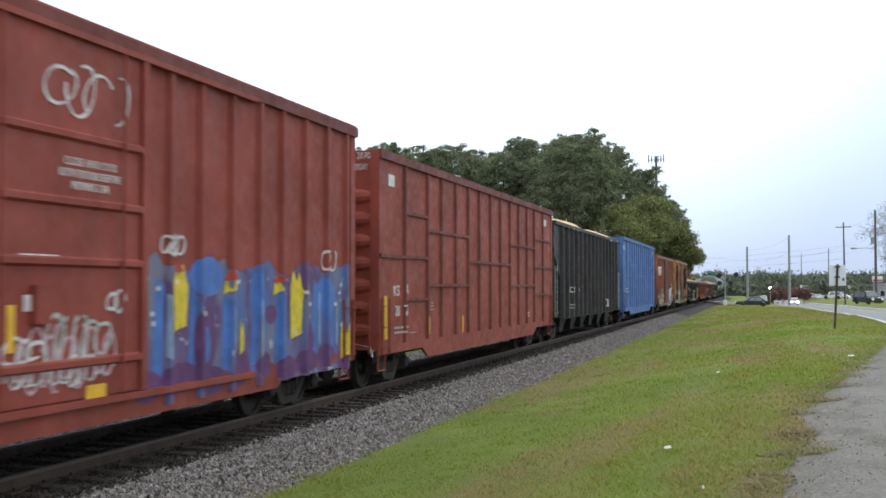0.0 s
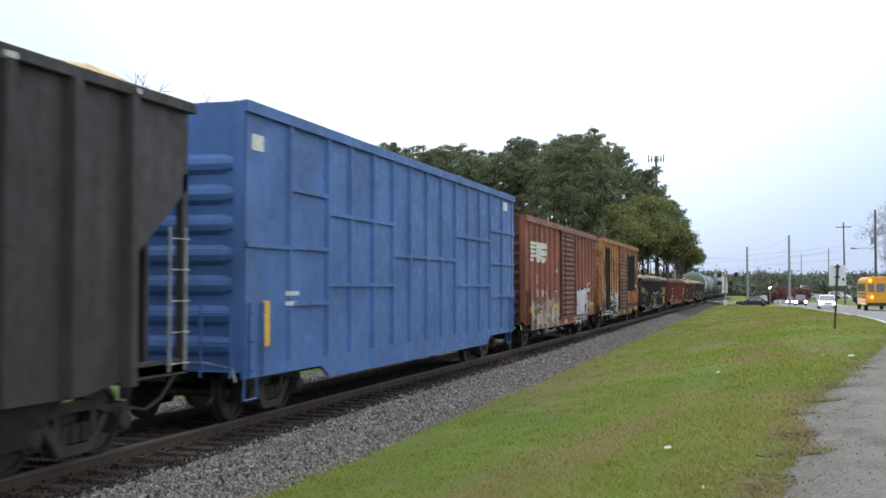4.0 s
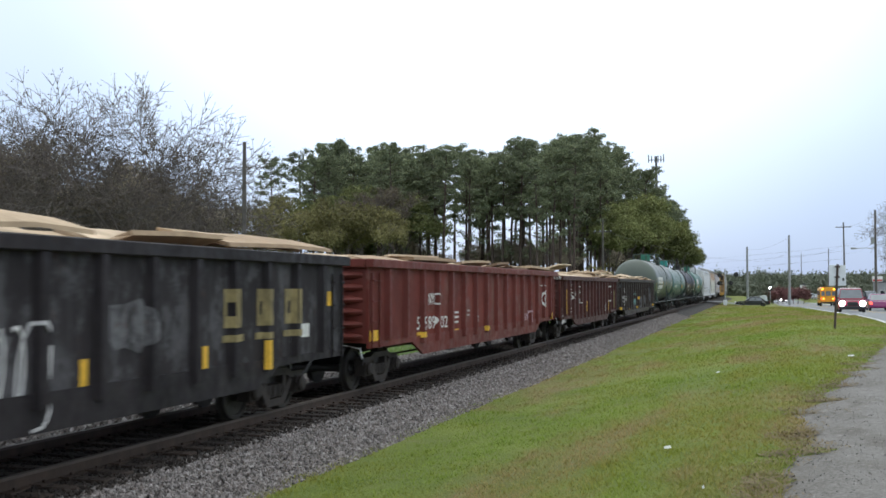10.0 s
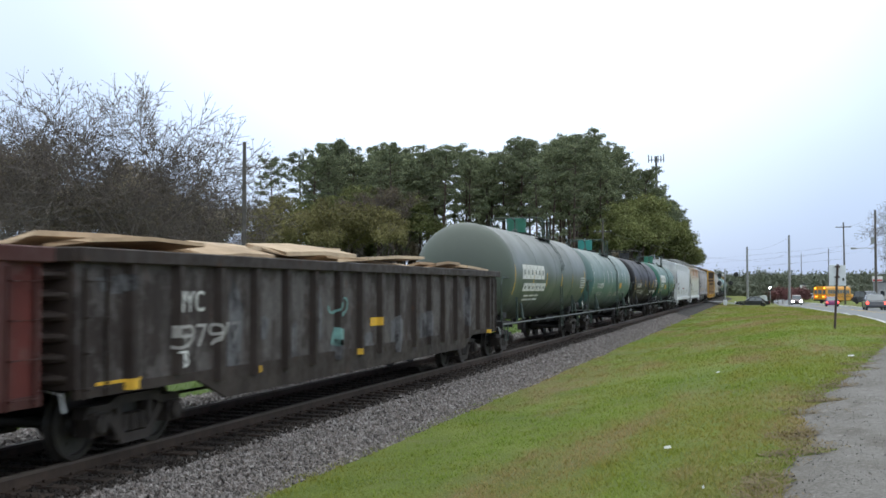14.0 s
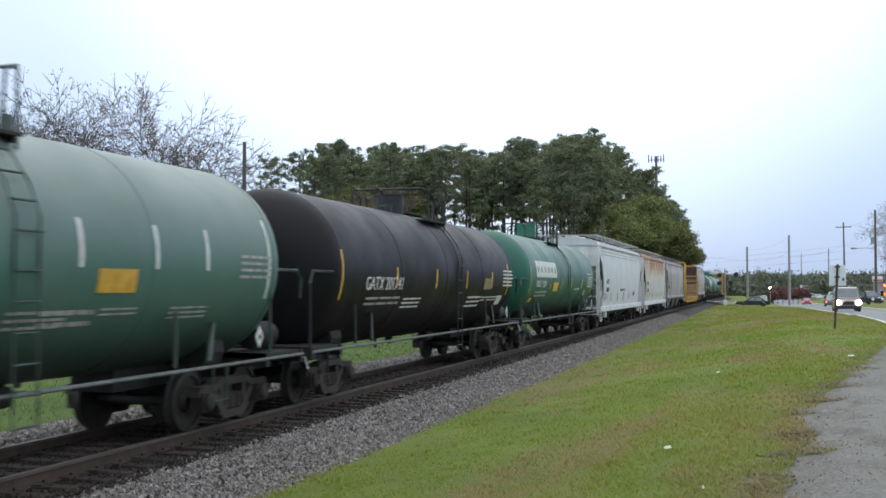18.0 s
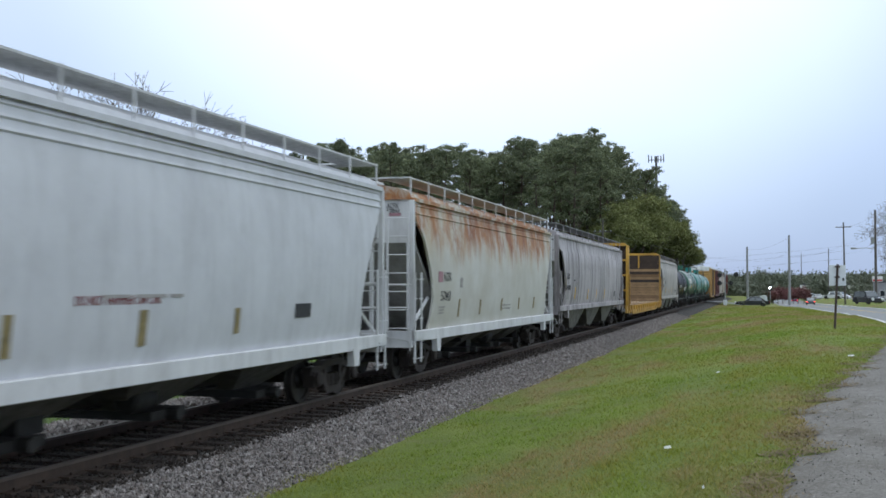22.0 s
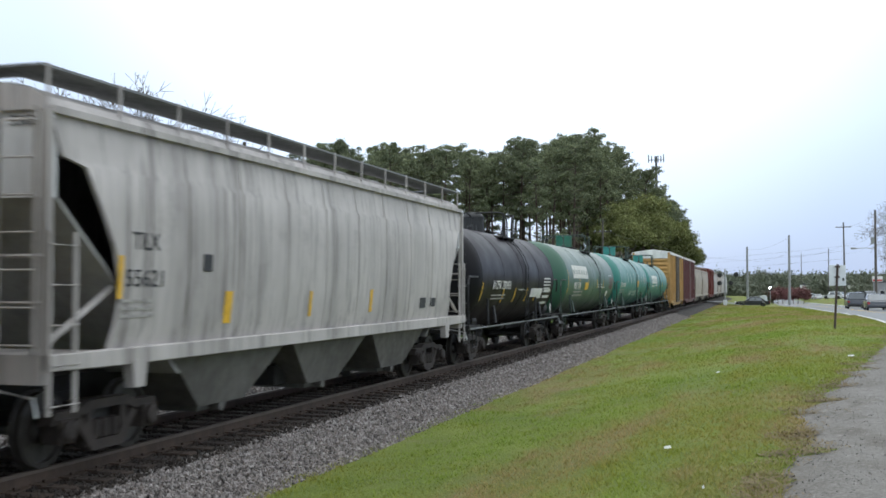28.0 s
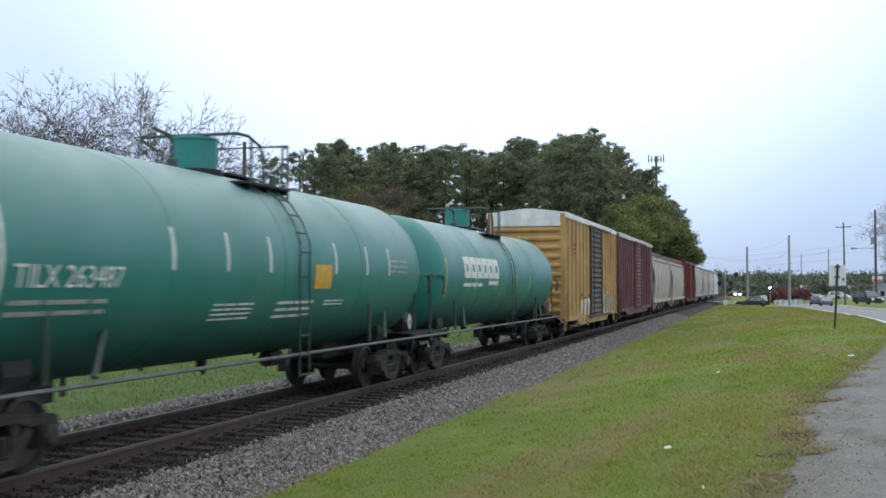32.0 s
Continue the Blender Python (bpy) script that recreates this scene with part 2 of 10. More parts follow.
def solo(name, shape, mat, label, category, at=(0, 0, 0), turn=0.0, group="", kind="", smooth=False, bevel=0.0):
    me = shape if isinstance(shape, bpy.types.Mesh) else shape.mesh(name, mat, smooth, bevel)
    ob = new(name, me)
    ob.matrix_basis = pose(*at, 0, 0, turn)
    return tagged(ob, label, category, group, kind)


def letters(text, size, mat, parent, at, face="side", squeeze=1.0, name="lettering", depth=0.004, bold=0.0):
    """Raised stencil letters on the side (+x), with their left lower corner at a place, or on the front end (-y)."""
    cu = bpy.data.curves.new("stencil", "FONT")
    cu.body, cu.size, cu.extrude, cu.offset, cu.resolution_u = text, size, depth, bold, 2
    tmp = bpy.data.objects.new("stencil", cu)
    me = bpy.data.meshes.new_from_object(tmp)
    bpy.data.objects.remove(tmp)
    bpy.data.curves.remove(cu)
    turn = Euler((radians(90), 0, radians(90 if face == "side" else 0))).to_matrix().to_4x4()
    me.transform(turn @ Matrix.Diagonal((squeeze, 1, 1, 1)))
    me.materials.clear()
    me.materials.append(mat)
    ob = new(name, me)
    ob.parent, ob.location = parent, at
    return ob


def bars(rows, mat, parent, x, y, z, name="stencil_lines"):
    """Small unreadable writing on the side: one bar a line. rows: (offset, drop, length, height)."""
    s = Shape()
    for o, d, w, h in rows:
        s.box(x, x + 0.005, y + o, y + o + w, z - d - h, z - d)
    return part(name, s, mat, parent)


# ---- running gear, shared by all the cars ----
WHEEL_R = 0.44
wheelsets = {-1: [], 1: []}


@functools.lru_cache(None)
def gear_meshes():
    ws = Shape()
    ws.lathe([(-1.08, 0.0), (-1.08, 0.075), (1.08, 0.075), (1.08, 0.0)], "x", n=10)
    for s in (-1, 1):
        ws.lathe([(s * 0.675, 0.09), (s * 0.675, 0.465), (s * 0.705, 0.47), (s * 0.715, 0.445), (s * 0.81, 0.435), (s * 0.815, 0.37),
                  (s * 0.775, 0.36), (s * 0.765, 0.16), (s * 0.83, 0.13), (s * 0.83, 0.0)], "x", n=28)
        for k in range(6):
            a = k * math.pi / 3
            ws.lathe([(s * 0.766, 0.0), (s * 0.766, 0.03), (s * 0.775, 0.03), (s * 0.775, 0.0)], "x", (0, 0.25 * math.cos(a), 0.25 * math.sin(a)), 6)
    wheelset = ws.mesh("wheelset", WHEEL_FACE, True)
    bo = Shape().box(-0.95, 0.95, -0.2, 0.2, 0.42, 0.66).box(-0.35, 0.35, -0.3, 0.3, 0.66, 0.78)
    for s in (-1, 1):
        for yy in (-0.42, 0.42):
            bo.box(s * 0.62 - 0.08, s * 0.62 + 0.08, yy - 0.05, yy + 0.05, 0.25, 0.5)
    bolster = bo.mesh("truck", STEEL_DARK)
    sf = Shape()
    sf.prism([(-1.12, 0.52), (-1.05, 0.66), (-0.62, 0.66), (-0.42, 0.74), (0.42, 0.74), (0.62, 0.66), (1.05, 0.66), (1.12, 0.52), (0.98, 0.52), (0.60, 0.56),
              (0.38, 0.63), (-0.38, 0.63), (-0.60, 0.56), (-0.98, 0.52)], "x", -0.09, 0.09)
    sf.prism([(-0.66, 0.52), (-0.54, 0.57), (-0.22, 0.26), (0.22, 0.26), (0.54, 0.57), (0.66, 0.52), (0.32, 0.14), (-0.32, 0.14)], "x", -0.08, 0.08)
    for yy in (-0.875, 0.875):
        sf.box(-0.1, 0.12, yy - 0.15, yy + 0.15, 0.3, 0.58)
        sf.lathe([(0.0, 0.13), (0.15, 0.13), (0.18, 0.09), (0.18, 0.0)], "x", (0.02, yy, 0.44), 12)
    for yy in (-0.36, 0.36):
        sf.box(-0.07, 0.07, yy - 0.06, yy + 0.06, 0.2, 0.66)
    for yy in (-0.2, 0.0, 0.2):
        sf.lathe([(0.26, 0.05), (0.28, 0.085), (0.32, 0.085), (0.36, 0.085), (0.40, 0.085), (0.44, 0.085), (0.48, 0.085), (0.5, 0.05)], "z", (0, yy, 0), 10)
    return wheelset, bolster, sf.mesh("side_frame", STEEL_BROWN), shoe_mesh()


def shoe_mesh():
    s = Shape()
    s.prism([(-0.03, 0.2), (0.03, 0.2), (0.05, 0.6), (-0.05, 0.6)], "x", -0.06, 0.06)
    return s.mesh("brake_shoe", STEEL_DARK)


@functools.lru_cache(None)
def coupler_meshes():
    c = Shape().box(-0.09, 0.09, -0.62, 0.3, 0.76, 0.92)
    c.prism([(-0.16, -0.78), (0.02, -0.86), (0.14, -0.78), (0.12, -0.62), (-0.18, -0.6)], "z", 0.70, 0.98)
    c.box(-0.2, 0.2, 0.1, 0.3, 0.66, 1.0)
    hose = Shape().tube([(0.42, 0.05, 0.82), (0.42, -0.12, 0.72), (0.34, -0.3, 0.48), (0.22, -0.52, 0.32), (0.1, -0.7, 0.36)], 0.032, 6)
    cut = Shape().tube([(0.2, -0.15, 0.98), (0.9, -0.08, 0.98), (1.35, -0.05, 0.9), (1.4, -0.05, 0.7)], 0.016, 5)
    return c.mesh("coupler", STEEL_DARK, False, 0.012), hose.mesh("air_hose", BLACK, True), cut.mesh("cut_lever", BARE_STEEL)


def truck(car, y):
    ws, bo, sf, shoe = gear_meshes()
    t = part("truck", bo, None, car, at=(0, y, 0))
    for s in (-1, 1):
        part("side_frame", sf, None, t, at=(s * 1.0, 0, 0))
        w = part("wheelset", ws, None, t, at=(0, s * 0.875, WHEEL_R))
        wheelsets[s].append(w)
        for q in (-1, 1):
            part("brake_shoe", shoe, None, t, at=(q * 0.75, s * 0.40, 0.05))
    return t


def running_gear(car, L, inset=1.9, sill=True):
    """Two trucks, a coupler with hose and lever at each end, and the underframe's centre sill."""
    truck(car, inset)
    truck(car, L - inset)
    cp, hose, cut = coupler_meshes()
    for yy, turn in ((0.0, 0.0), (L, math.pi)):
        for nm, me in (("coupler", cp), ("air_hose", hose), ("cut_lever", cut)):
            o = part(nm, me, None, car, at=(0, yy, 0))
            o.rotation_euler.z = turn
    if sill:
        part("center_sill", Shape().box(-0.33, 0.33, 0.15, L - 0.15, 0.66, 0.98), STEEL_DARK, car)
        g = Shape()
        g.lathe([(-0.3, 0.0), (-0.3, 0.14), (-0.25, 0.19), (0.25, 0.19), (0.3, 0.14), (0.3, 0.0)], "y", (0.75, L * 0.56, 0.6), 12)
        part("air_tank", g, STEEL_DARK, car, smooth=True)
        g = Shape().box(0.4, 0.8, L * 0.42, L * 0.42 + 0.5, 0.42, 0.75).box(-0.8, 0.9, L * 0.36, L * 0.36 + 0.12, 0.6, 0.78)
        g.tube([(0.3, L * 0.2, 0.5), (0.3, L * 0.8, 0.5)], 0.025, 5)
        part("brake_rigging", g, STEEL_DARK, car)


def ladder(car, mat, x, y0, y1, zs, name="ladder", rail=0.02, side=True, z_rail=None, x1=None):
    """Rails and rungs, standing off a side (along y) or off an end (along x from x to x1)."""
    s = Shape()
    lo, hi = (z_rail or (min(zs) - 0.1, max(zs) + 0.15))
    if side:
        for y in (y0, y1):
            s.box(x, x + 0.03, y - rail, y + rail, lo, hi)
    else:
        for xx in (x, x1):
            s.box(xx - rail, xx + rail, y0 - 0.03, y0, lo, hi)
    lad = part(name, s, mat, car)
    for z in zs:
        r = Shape()
        if side:
            r.tube([(x - 0.02, y0, z), (x + 0.06, y0, z), (x + 0.06, y1, z), (x - 0.02, y1, z)], 0.013, 5)
        else:
            r.tube([(x, y0 + 0.02, z), (x, y0 - 0.06, z), (x1, y0 - 0.06, z), (x1, y0 + 0.02, z)], 0.013, 5)
        part("rung", r, mat, lad)
    return lad


def end_ribs(car, mat, L, W, z0, z1, n, r=0.085, taper=True):
    """Horizontal pressed ribs across both ends, tapering out towards the corner posts."""
    for yy, sgn in ((0.0, -1), (L, 1)):
        for k in range(n):
            z = z0 + (k + 0.5) * (z1 - z0) / n
            h = (z1 - z0) / n * 0.34
            s = Shape()
            prof = [(-h, 0.0), (-h * 0.55, r * 0.75), (0, r), (h * 0.55, r * 0.75), (h, 0.0)]
            xs = (-W + 0.12, -W + 0.35, W - 0.35, W - 0.12)
            sc = (0.25, 1, 1, 0.25) if taper else (1, 1, 1, 1)
            v = [(x, yy + sgn * d * q, z + a * (0.4 + 0.6 * q)) for x, q in zip(xs, sc) for a, d in prof]
            f = [(i * 5 + j, i * 5 + j + 1, i * 5 + j + 6, i * 5 + j + 5) for i in range(3) for j in range(4)]
            f += [(0, 1, 2, 3, 4), (19, 18, 17, 16, 15)]
            s.add(v, f)
            part("end_rib", s, mat, car)


def boxcar(name, label, category, L, top, zs, mat, roof_mat, posts, girts=(), door=None, door_mat=None, belly=None, end_mat=None, ribs=12, W=1.50, roofed=True,
           rib_w=0.07, rib_d=0.07, roof_ribs=True, ladder_mat=None, sill_mat=None, low_ladder=True, flat_door=False, rib_mat=None, chord_mat=None):
    """A house car: body shell, roof with its cross ribs, side posts, girts, pressed ends, doors, ladders, sills and running gear."""
    car = thing(name, label, category, group="cars of the freight train")
    end_mat, ladder_mat = end_mat or mat, ladder_mat or mat
    s = Shape()
    t = 0.06
    s.box(W - t, W, 0.0, L, zs + 0.16, top).box(-W, -W + t, 0.0, L, zs + 0.16, top)
    part("side_wall", s, mat, car)
    s = Shape().box(-W + t, W - t, 0.0, t, zs + 0.1, top).box(-W + t, W - t, L - t, L, zs + 0.1, top)
    part("end_wall", s, end_mat, car)
    part("floor_pan", Shape().box(-W + t, W - t, t, L - t, zs + 0.12, zs + 0.26), STEEL_DARK, car)
    part("corner_post", Shape().box(W - 0.02, W + 0.02, -0.03, 0.2, zs + 0.1, top).box(W - 0.02, W + 0.02, L - 0.2, L + 0.03, zs + 0.1, top)
         .box(W - 0.16, W + 0.02, -0.05, -0.001, zs + 0.1, top).box(-W - 0.02, -W + 0.16, -0.05, -0.001, zs + 0.1, top), mat, car)
    # the top chord and the roof
    part("top_chord", Shape().box(W - 0.02, W + 0.075, -0.04, L + 0.04, top - 0.16, top + 0.01).box(-W - 0.075, -W + 0.02, -0.04, L + 0.04, top - 0.16, top + 0.01), chord_mat or mat, car)
    if roofed:
        rise = 0.16
        part("roof", Shape().prism([(-W - 0.04, top + 0.011), (W + 0.04, top + 0.011), (W + 0.04, top + 0.05), (0, top + 0.05 + rise), (-W - 0.04, top + 0.05)], "y", -0.03, L + 0.03), roof_mat, car)
        if roof_ribs:
            k = int(L / 1.15)
            for i in range(1, k):
                y = L * i / k
                r = Shape()
                for sg in (-1, 1):
                    r.prism([(sg * (W + 0.03), top + 0.03), (sg * (W - 0.05), top + 0.11), (0, top + 0.13 + rise), (0, top + 0.04 + rise)], "y", y - 0.06, y + 0.06)
                part("roof_rib", r, roof_mat, car)
    end_ribs(car, end_mat, L, W, zs + 0.25, top - (0.45 if ribs > 8 else 0.7), ribs)
    for y in posts:
        for sg in (1, -1):
            part("side_post", Shape().prism([(sg * W, y - rib_w), (sg * (W + rib_d), y - rib_w * 0.55), (sg * (W + rib_d), y + rib_w * 0.55), (sg * W, y + rib_w)], "z", zs + 0.18, top - 0.16), rib_mat or mat, car)
    for y0, y1, z in girts:
        for sg in (1, -1):
            part("girt", Shape().box(min(sg * W, sg * (W + 0.055)), max(sg * W, sg * (W + 0.055)), y0, y1, z - 0.035, z + 0.035), rib_mat or mat, car)
    # side sill, deeper between the trucks
    b0, b1, drop = belly or (2.9, L - 2.9, 0.22)
    sill = Shape()
    for sg in (1, -1):
        sill.prism([(0.0, zs + 0.18), (0.0, zs), (b0, zs), (b0 + 0.45, zs - drop), (b1 - 0.45, zs - drop), (b1, zs), (L, zs), (L, zs + 0.18)], "x",
                   min(sg * (W - 0.05), sg * (W + 0.012)), max(sg * (W - 0.05), sg * (W + 0.012)))
    part("side_sill", sill, sill_mat or mat, car)
    if door:
        y0, y1 = door
        dm = door_mat or mat
        z0, z1 = zs + 0.12, top - 0.2
        for sg in (1, -1):
            d = part("door", Shape().box(min(sg * W, sg * (W + 0.05)), max(sg * W, sg * (W + 0.05)), y0, y1, z0, z1), dm, car)
            n = 0 if flat_door else 17
            if flat_door:
                for z in (1.25, 2.35, 3.0, 3.72):
                    part("door_beam", Shape().prism([(sg * (W + 0.05), z - 0.06), (sg * (W + 0.10), z - 0.03), (sg * (W + 0.10), z + 0.03), (sg * (W + 0.05), z + 0.06)], "y", y0 + 0.1, y1 - 0.1), dm, d)
                part("door_lever", Shape().box(min(sg * (W + 0.05), sg * (W + 0.13)), max(sg * (W + 0.05), sg * (W + 0.13)), y0 + 1.1, y0 + 1.35, 1.7, 2.1), dm, d)
            for k in range(n):
                z = z0 + (k + 0.5) * (z1 - z0) / n
                part("door_corrugation", Shape().prism([(sg * (W + 0.05), z - 0.075), (sg * (W + 0.095), z - 0.03), (sg * (W + 0.095), z + 0.03), (sg * (W + 0.05), z + 0.075)], "y", y0 + 0.1, y1 - 0.1), dm, d)
            part("door_frame", Shape().box(min(sg * (W + 0.05), sg * (W + 0.1)), max(sg * (W + 0.05), sg * (W + 0.1)), y0 - 0.02, y0 + 0.1, z0, z1)
                 .box(min(sg * (W + 0.05), sg * (W + 0.1)), max(sg * (W + 0.05), sg * (W + 0.1)), y1 - 0.1, y1 + 0.02, z0, z1), dm, d)
            part("door_track", Shape().box(min(sg * W, sg * (W + 0.1)), max(sg * W, sg * (W + 0.1)), y0 - 0.3, min(y1 + 3.0, L - 0.4), z0 - 0.1, z0 - 0.02)
                 .box(min(sg * W, sg * (W + 0.11)), max(sg * W, sg * (W + 0.11)), y0 - 0.3, min(y1 + 3.0, L - 0.4), z1, z1 + 0.07), dm, d)
            part("door_rod", Shape().tube([(sg * (W + 0.12), y0 + 0.55, z0), (sg * (W + 0.12), y0 + 0.55, z1)], 0.018, 6)
                 .tube([(sg * (W + 0.12), y1 - 0.55, z0), (sg * (W + 0.12), y1 - 0.55, z1)], 0.018, 6), dm, d)
    # ladders at the near corners, stirrup steps, brake wheel
    hi = 2.3 if low_ladder else top - 0.4
    zz = [zs + 0.12 + 0.42 * i for i in range(int((hi - zs) / 0.42))]
    ladder(car, ladder_mat, W + 0.03, 0.12, 0.56, zz)
    ladder(car, ladder_mat, W + 0.03, L - 0.56, L - 0.12, zz)
    ladder(car, ladder_mat, W - 0.62, -0.12, 0, zz, side=False, x1=W - 0.14)
    st = Shape()
    for y in (0.12, L - 0.56):
        st.tube([(W - 0.05, y, zs + 0.05), (W - 0.05, y, zs - 0.32), (W - 0.05, y + 0.42, zs - 0.32), (W - 0.05, y + 0.42, zs + 0.05)], 0.02, 5)
    part("stirrup_step", st, ladder_mat, car)
    running_gear(car, L)
    return car


def graffiti(car, mat, x, spots, name="graffiti"):
    """Sprayed paint as thin irregular patches on the side: (y, z, width, height, seed)."""
    for y, z, w, h, seed in spots:
        rnd = random.Random(seed)
        s = Shape()
        n = 18
        ring = []
        for k in range(n):
            a = 2 * math.pi * k / n
            q = 0.72 + 0.45 * rnd.random()
            ring.append((y + w / 2 + math.copysign(abs(math.cos(a)) ** 0.6, math.cos(a)) * w / 2 * q, z + h / 2 + math.copysign(abs(math.sin(a)) ** 0.6, math.sin(a)) * h / 2 * q))
        s.prism(ring, "x", x, x + 0.004)
        painted(name, s, mat, car)


def scrawl(car, mat, x, y, z, w, h, seed, strokes=6, r=0.03, name="graffiti_stroke"):
    """Loops of sprayed line, each one ribbon."""
    rnd = random.Random(seed)
    for k in range(strokes):
        cy, cz = y + w * (k + 0.5) / strokes, z + h / 2
        pts = []
        a0, turns = rnd.random() * 6, rnd.uniform(0.5, 1.1)
        aa, bb = w / strokes * rnd.uniform(0.5, 0.9), h / 2 * rnd.uniform(0.5, 1.0)
        for i in range(13):
            a = a0 + turns * 2 * math.pi * i / 12
            pts.append(Vector((cy + aa * math.cos(a), cz + bb * math.sin(a + 0.5 * i / 12))))
        v, f, lift = [], [], x + 0.004 + 0.0006 * k
        for i, p in enumerate(pts):
            d = pts[min(i + 1, 12)] - pts[max(i - 1, 0)]
            nn = Vector((-d.y, d.x)).normalized() * r * (0.75 + 0.25 * math.sin(i * 1.3 + k))
            v += [(lift, p.x + nn.x, p.y + nn.y), (lift, p.x - nn.x, p.y - nn.y), (x, p.x - nn.x, p.y - nn.y), (x, p.x + nn.x, p.y + nn.y)]
        for i in range(12):
            f += [(4 * i + q, 4 * i + (q + 1) % 4, 4 * i + 4 + (q + 1) % 4, 4 * i + 4 + q) for q in range(4)]
        f += [(0, 1, 2, 3), (51, 50, 49, 48)]
        painted(name, Shape().add(v, f), mat, car)


def gondola(name, label, L, top, zs, mat, n_posts, load_seed, end_ribs_n=5, W=1.50, heap=0.3, belly=True, post_w=0.11, panel_mat=None, y0=1.05):
    """An open gondola with side posts, a heavy top chord, ribbed ends and a load of split wood slabs."""
    car = thing(name, label, "gondola car", group="cars of the freight train")
    t = 0.05
    s = Shape().box(W - t, W, 0, L, zs + 0.1, top - 0.1).box(-W, -W + t, 0, L, zs + 0.1, top - 0.1)
    part("side_wall", s, panel_mat or mat, car)
    part("end_wall", Shape().box(-W + t, W - t, 0, t, zs + 0.1, top - 0.1).box(-W + t, W - t, L - t, L, zs + 0.1, top - 0.1), mat, car)
    part("floor_pan", Shape().box(-W + t, W - t, t, L - t, zs + 0.1, zs + 0.26), STEEL_DARK, car)
    part("top_chord", Shape().box(W - 0.05, W + 0.12, -0.08, L + 0.08, top - 0.17, top).box(-W - 0.12, -W + 0.05, -0.08, L + 0.08, top - 0.17, top)
         .box(-W + 0.05, W - 0.05, -0.1, 0.08, top - 0.17, top).box(-W + 0.05, W - 0.05, L - 0.08, L + 0.1, top - 0.17, top), mat, car, bevel=0.015)
    end_ribs(car, mat, L, W, zs + 0.1, top - 0.2, end_ribs_n, 0.11)
    for i in range(n_posts):
        y = y0 + (L - 2 * y0) * i / (n_posts - 1)
        lo = zs - 0.05 if 2.6 < y < L - 2.6 else zs + 0.12
        for sg in (1, -1):
            p = Shape().prism([(sg * W, y - post_w), (sg * (W + 0.10), y - post_w * 0.6), (sg * (W + 0.10), y + post_w * 0.6), (sg * W, y + post_w)], "z", lo, top - 0.17)
            part("side_post", p, mat, car)
    drop = 0.3 if belly else 0.0
    sill = Shape()
    for sg in (1, -1):
        sill.prism([(0.0, zs + 0.12), (0.0, zs), (2.7, zs), (3.5, zs - drop), (L - 3.5, zs - drop), (L - 2.7, zs), (L, zs), (L, zs + 0.12)], "x",
                   min(sg * (W - 0.04), sg * (W + 0.02)), max(sg * (W - 0.04), sg * (W + 0.02)))
    part("side_sill", sill, mat, car)
    zz = [zs + 0.1 + 0.4 * i for i in range(4)]
    ladder(car, mat, W + 0.02, 0.12, 0.56, zz)
    ladder(car, mat, W + 0.02, L - 0.56, L - 0.12, zz)
    # the load: rough-sawn slabs in stacks
    rnd = random.Random(load_seed)
    # one dark block fills the car below the slabs, shade in its colour
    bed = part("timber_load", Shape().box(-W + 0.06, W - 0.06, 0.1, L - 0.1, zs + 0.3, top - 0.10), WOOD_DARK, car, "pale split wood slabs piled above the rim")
    y = 0.2
    while y < L - 1.4:
        ll = min(rnd.uniform(2.2, 4.4), L - 0.15 - y)
        up = heap * rnd.uniform(0.0, 0.75)
        n = rnd.choice((5, 6, 6))
        for k in range(n):
            w = (2 * W - 0.2) / n * rnd.uniform(1.0, 1.45)
            x = min(-W + 0.1 + k * (2 * W - 0.2) / n + rnd.uniform(-0.06, 0.06), W - 0.06 - w)
            roll = radians(rnd.choice((-15, -9, -4, 5, 10, 16)) + rnd.uniform(-3, 3))
            tilt, thick = rnd.uniform(-0.014, 0.014) * ll, rnd.uniform(0.04, 0.08)
            zb = top - 0.03 + up * rnd.uniform(0.4, 1.1)
            ya, yb = y + rnd.uniform(-0.1, 0.5), y + ll + rnd.uniform(-0.6, 0.1)
            # a thick slab lying askew, slightly bowed, its sawn face up
            a, v = Shape(), []
            for yy, dz in ((ya, -tilt), (0.5 * (ya + yb), rnd.uniform(0.0, 0.05)), (yb, tilt)):
                for q, zz in ((0.0, 0.0), (1.0, 0.0), (0.98, thick), (0.5, thick * 1.08), (0.02, thick)):
                    v.append((x + w * q, yy + rnd.uniform(-0.05, 0.05), max(top - 0.16, zb + dz + zz + (q - 0.5) * w * math.tan(roll))))
            a.add(v, [(0, 1, 2, 3, 4), (14, 13, 12, 11, 10)] + [(5 * j + i, 5 * j + 5 + i, 5 * j + 5 + (i + 1) % 5, 5 * j + (i + 1) % 5) for j in range(2) for i in range(5)])
            part("slab", a, WOOD_PALE, bed)
        y += ll + rnd.uniform(-0.4, 0.3)
    running_gear(car, L)
    return car


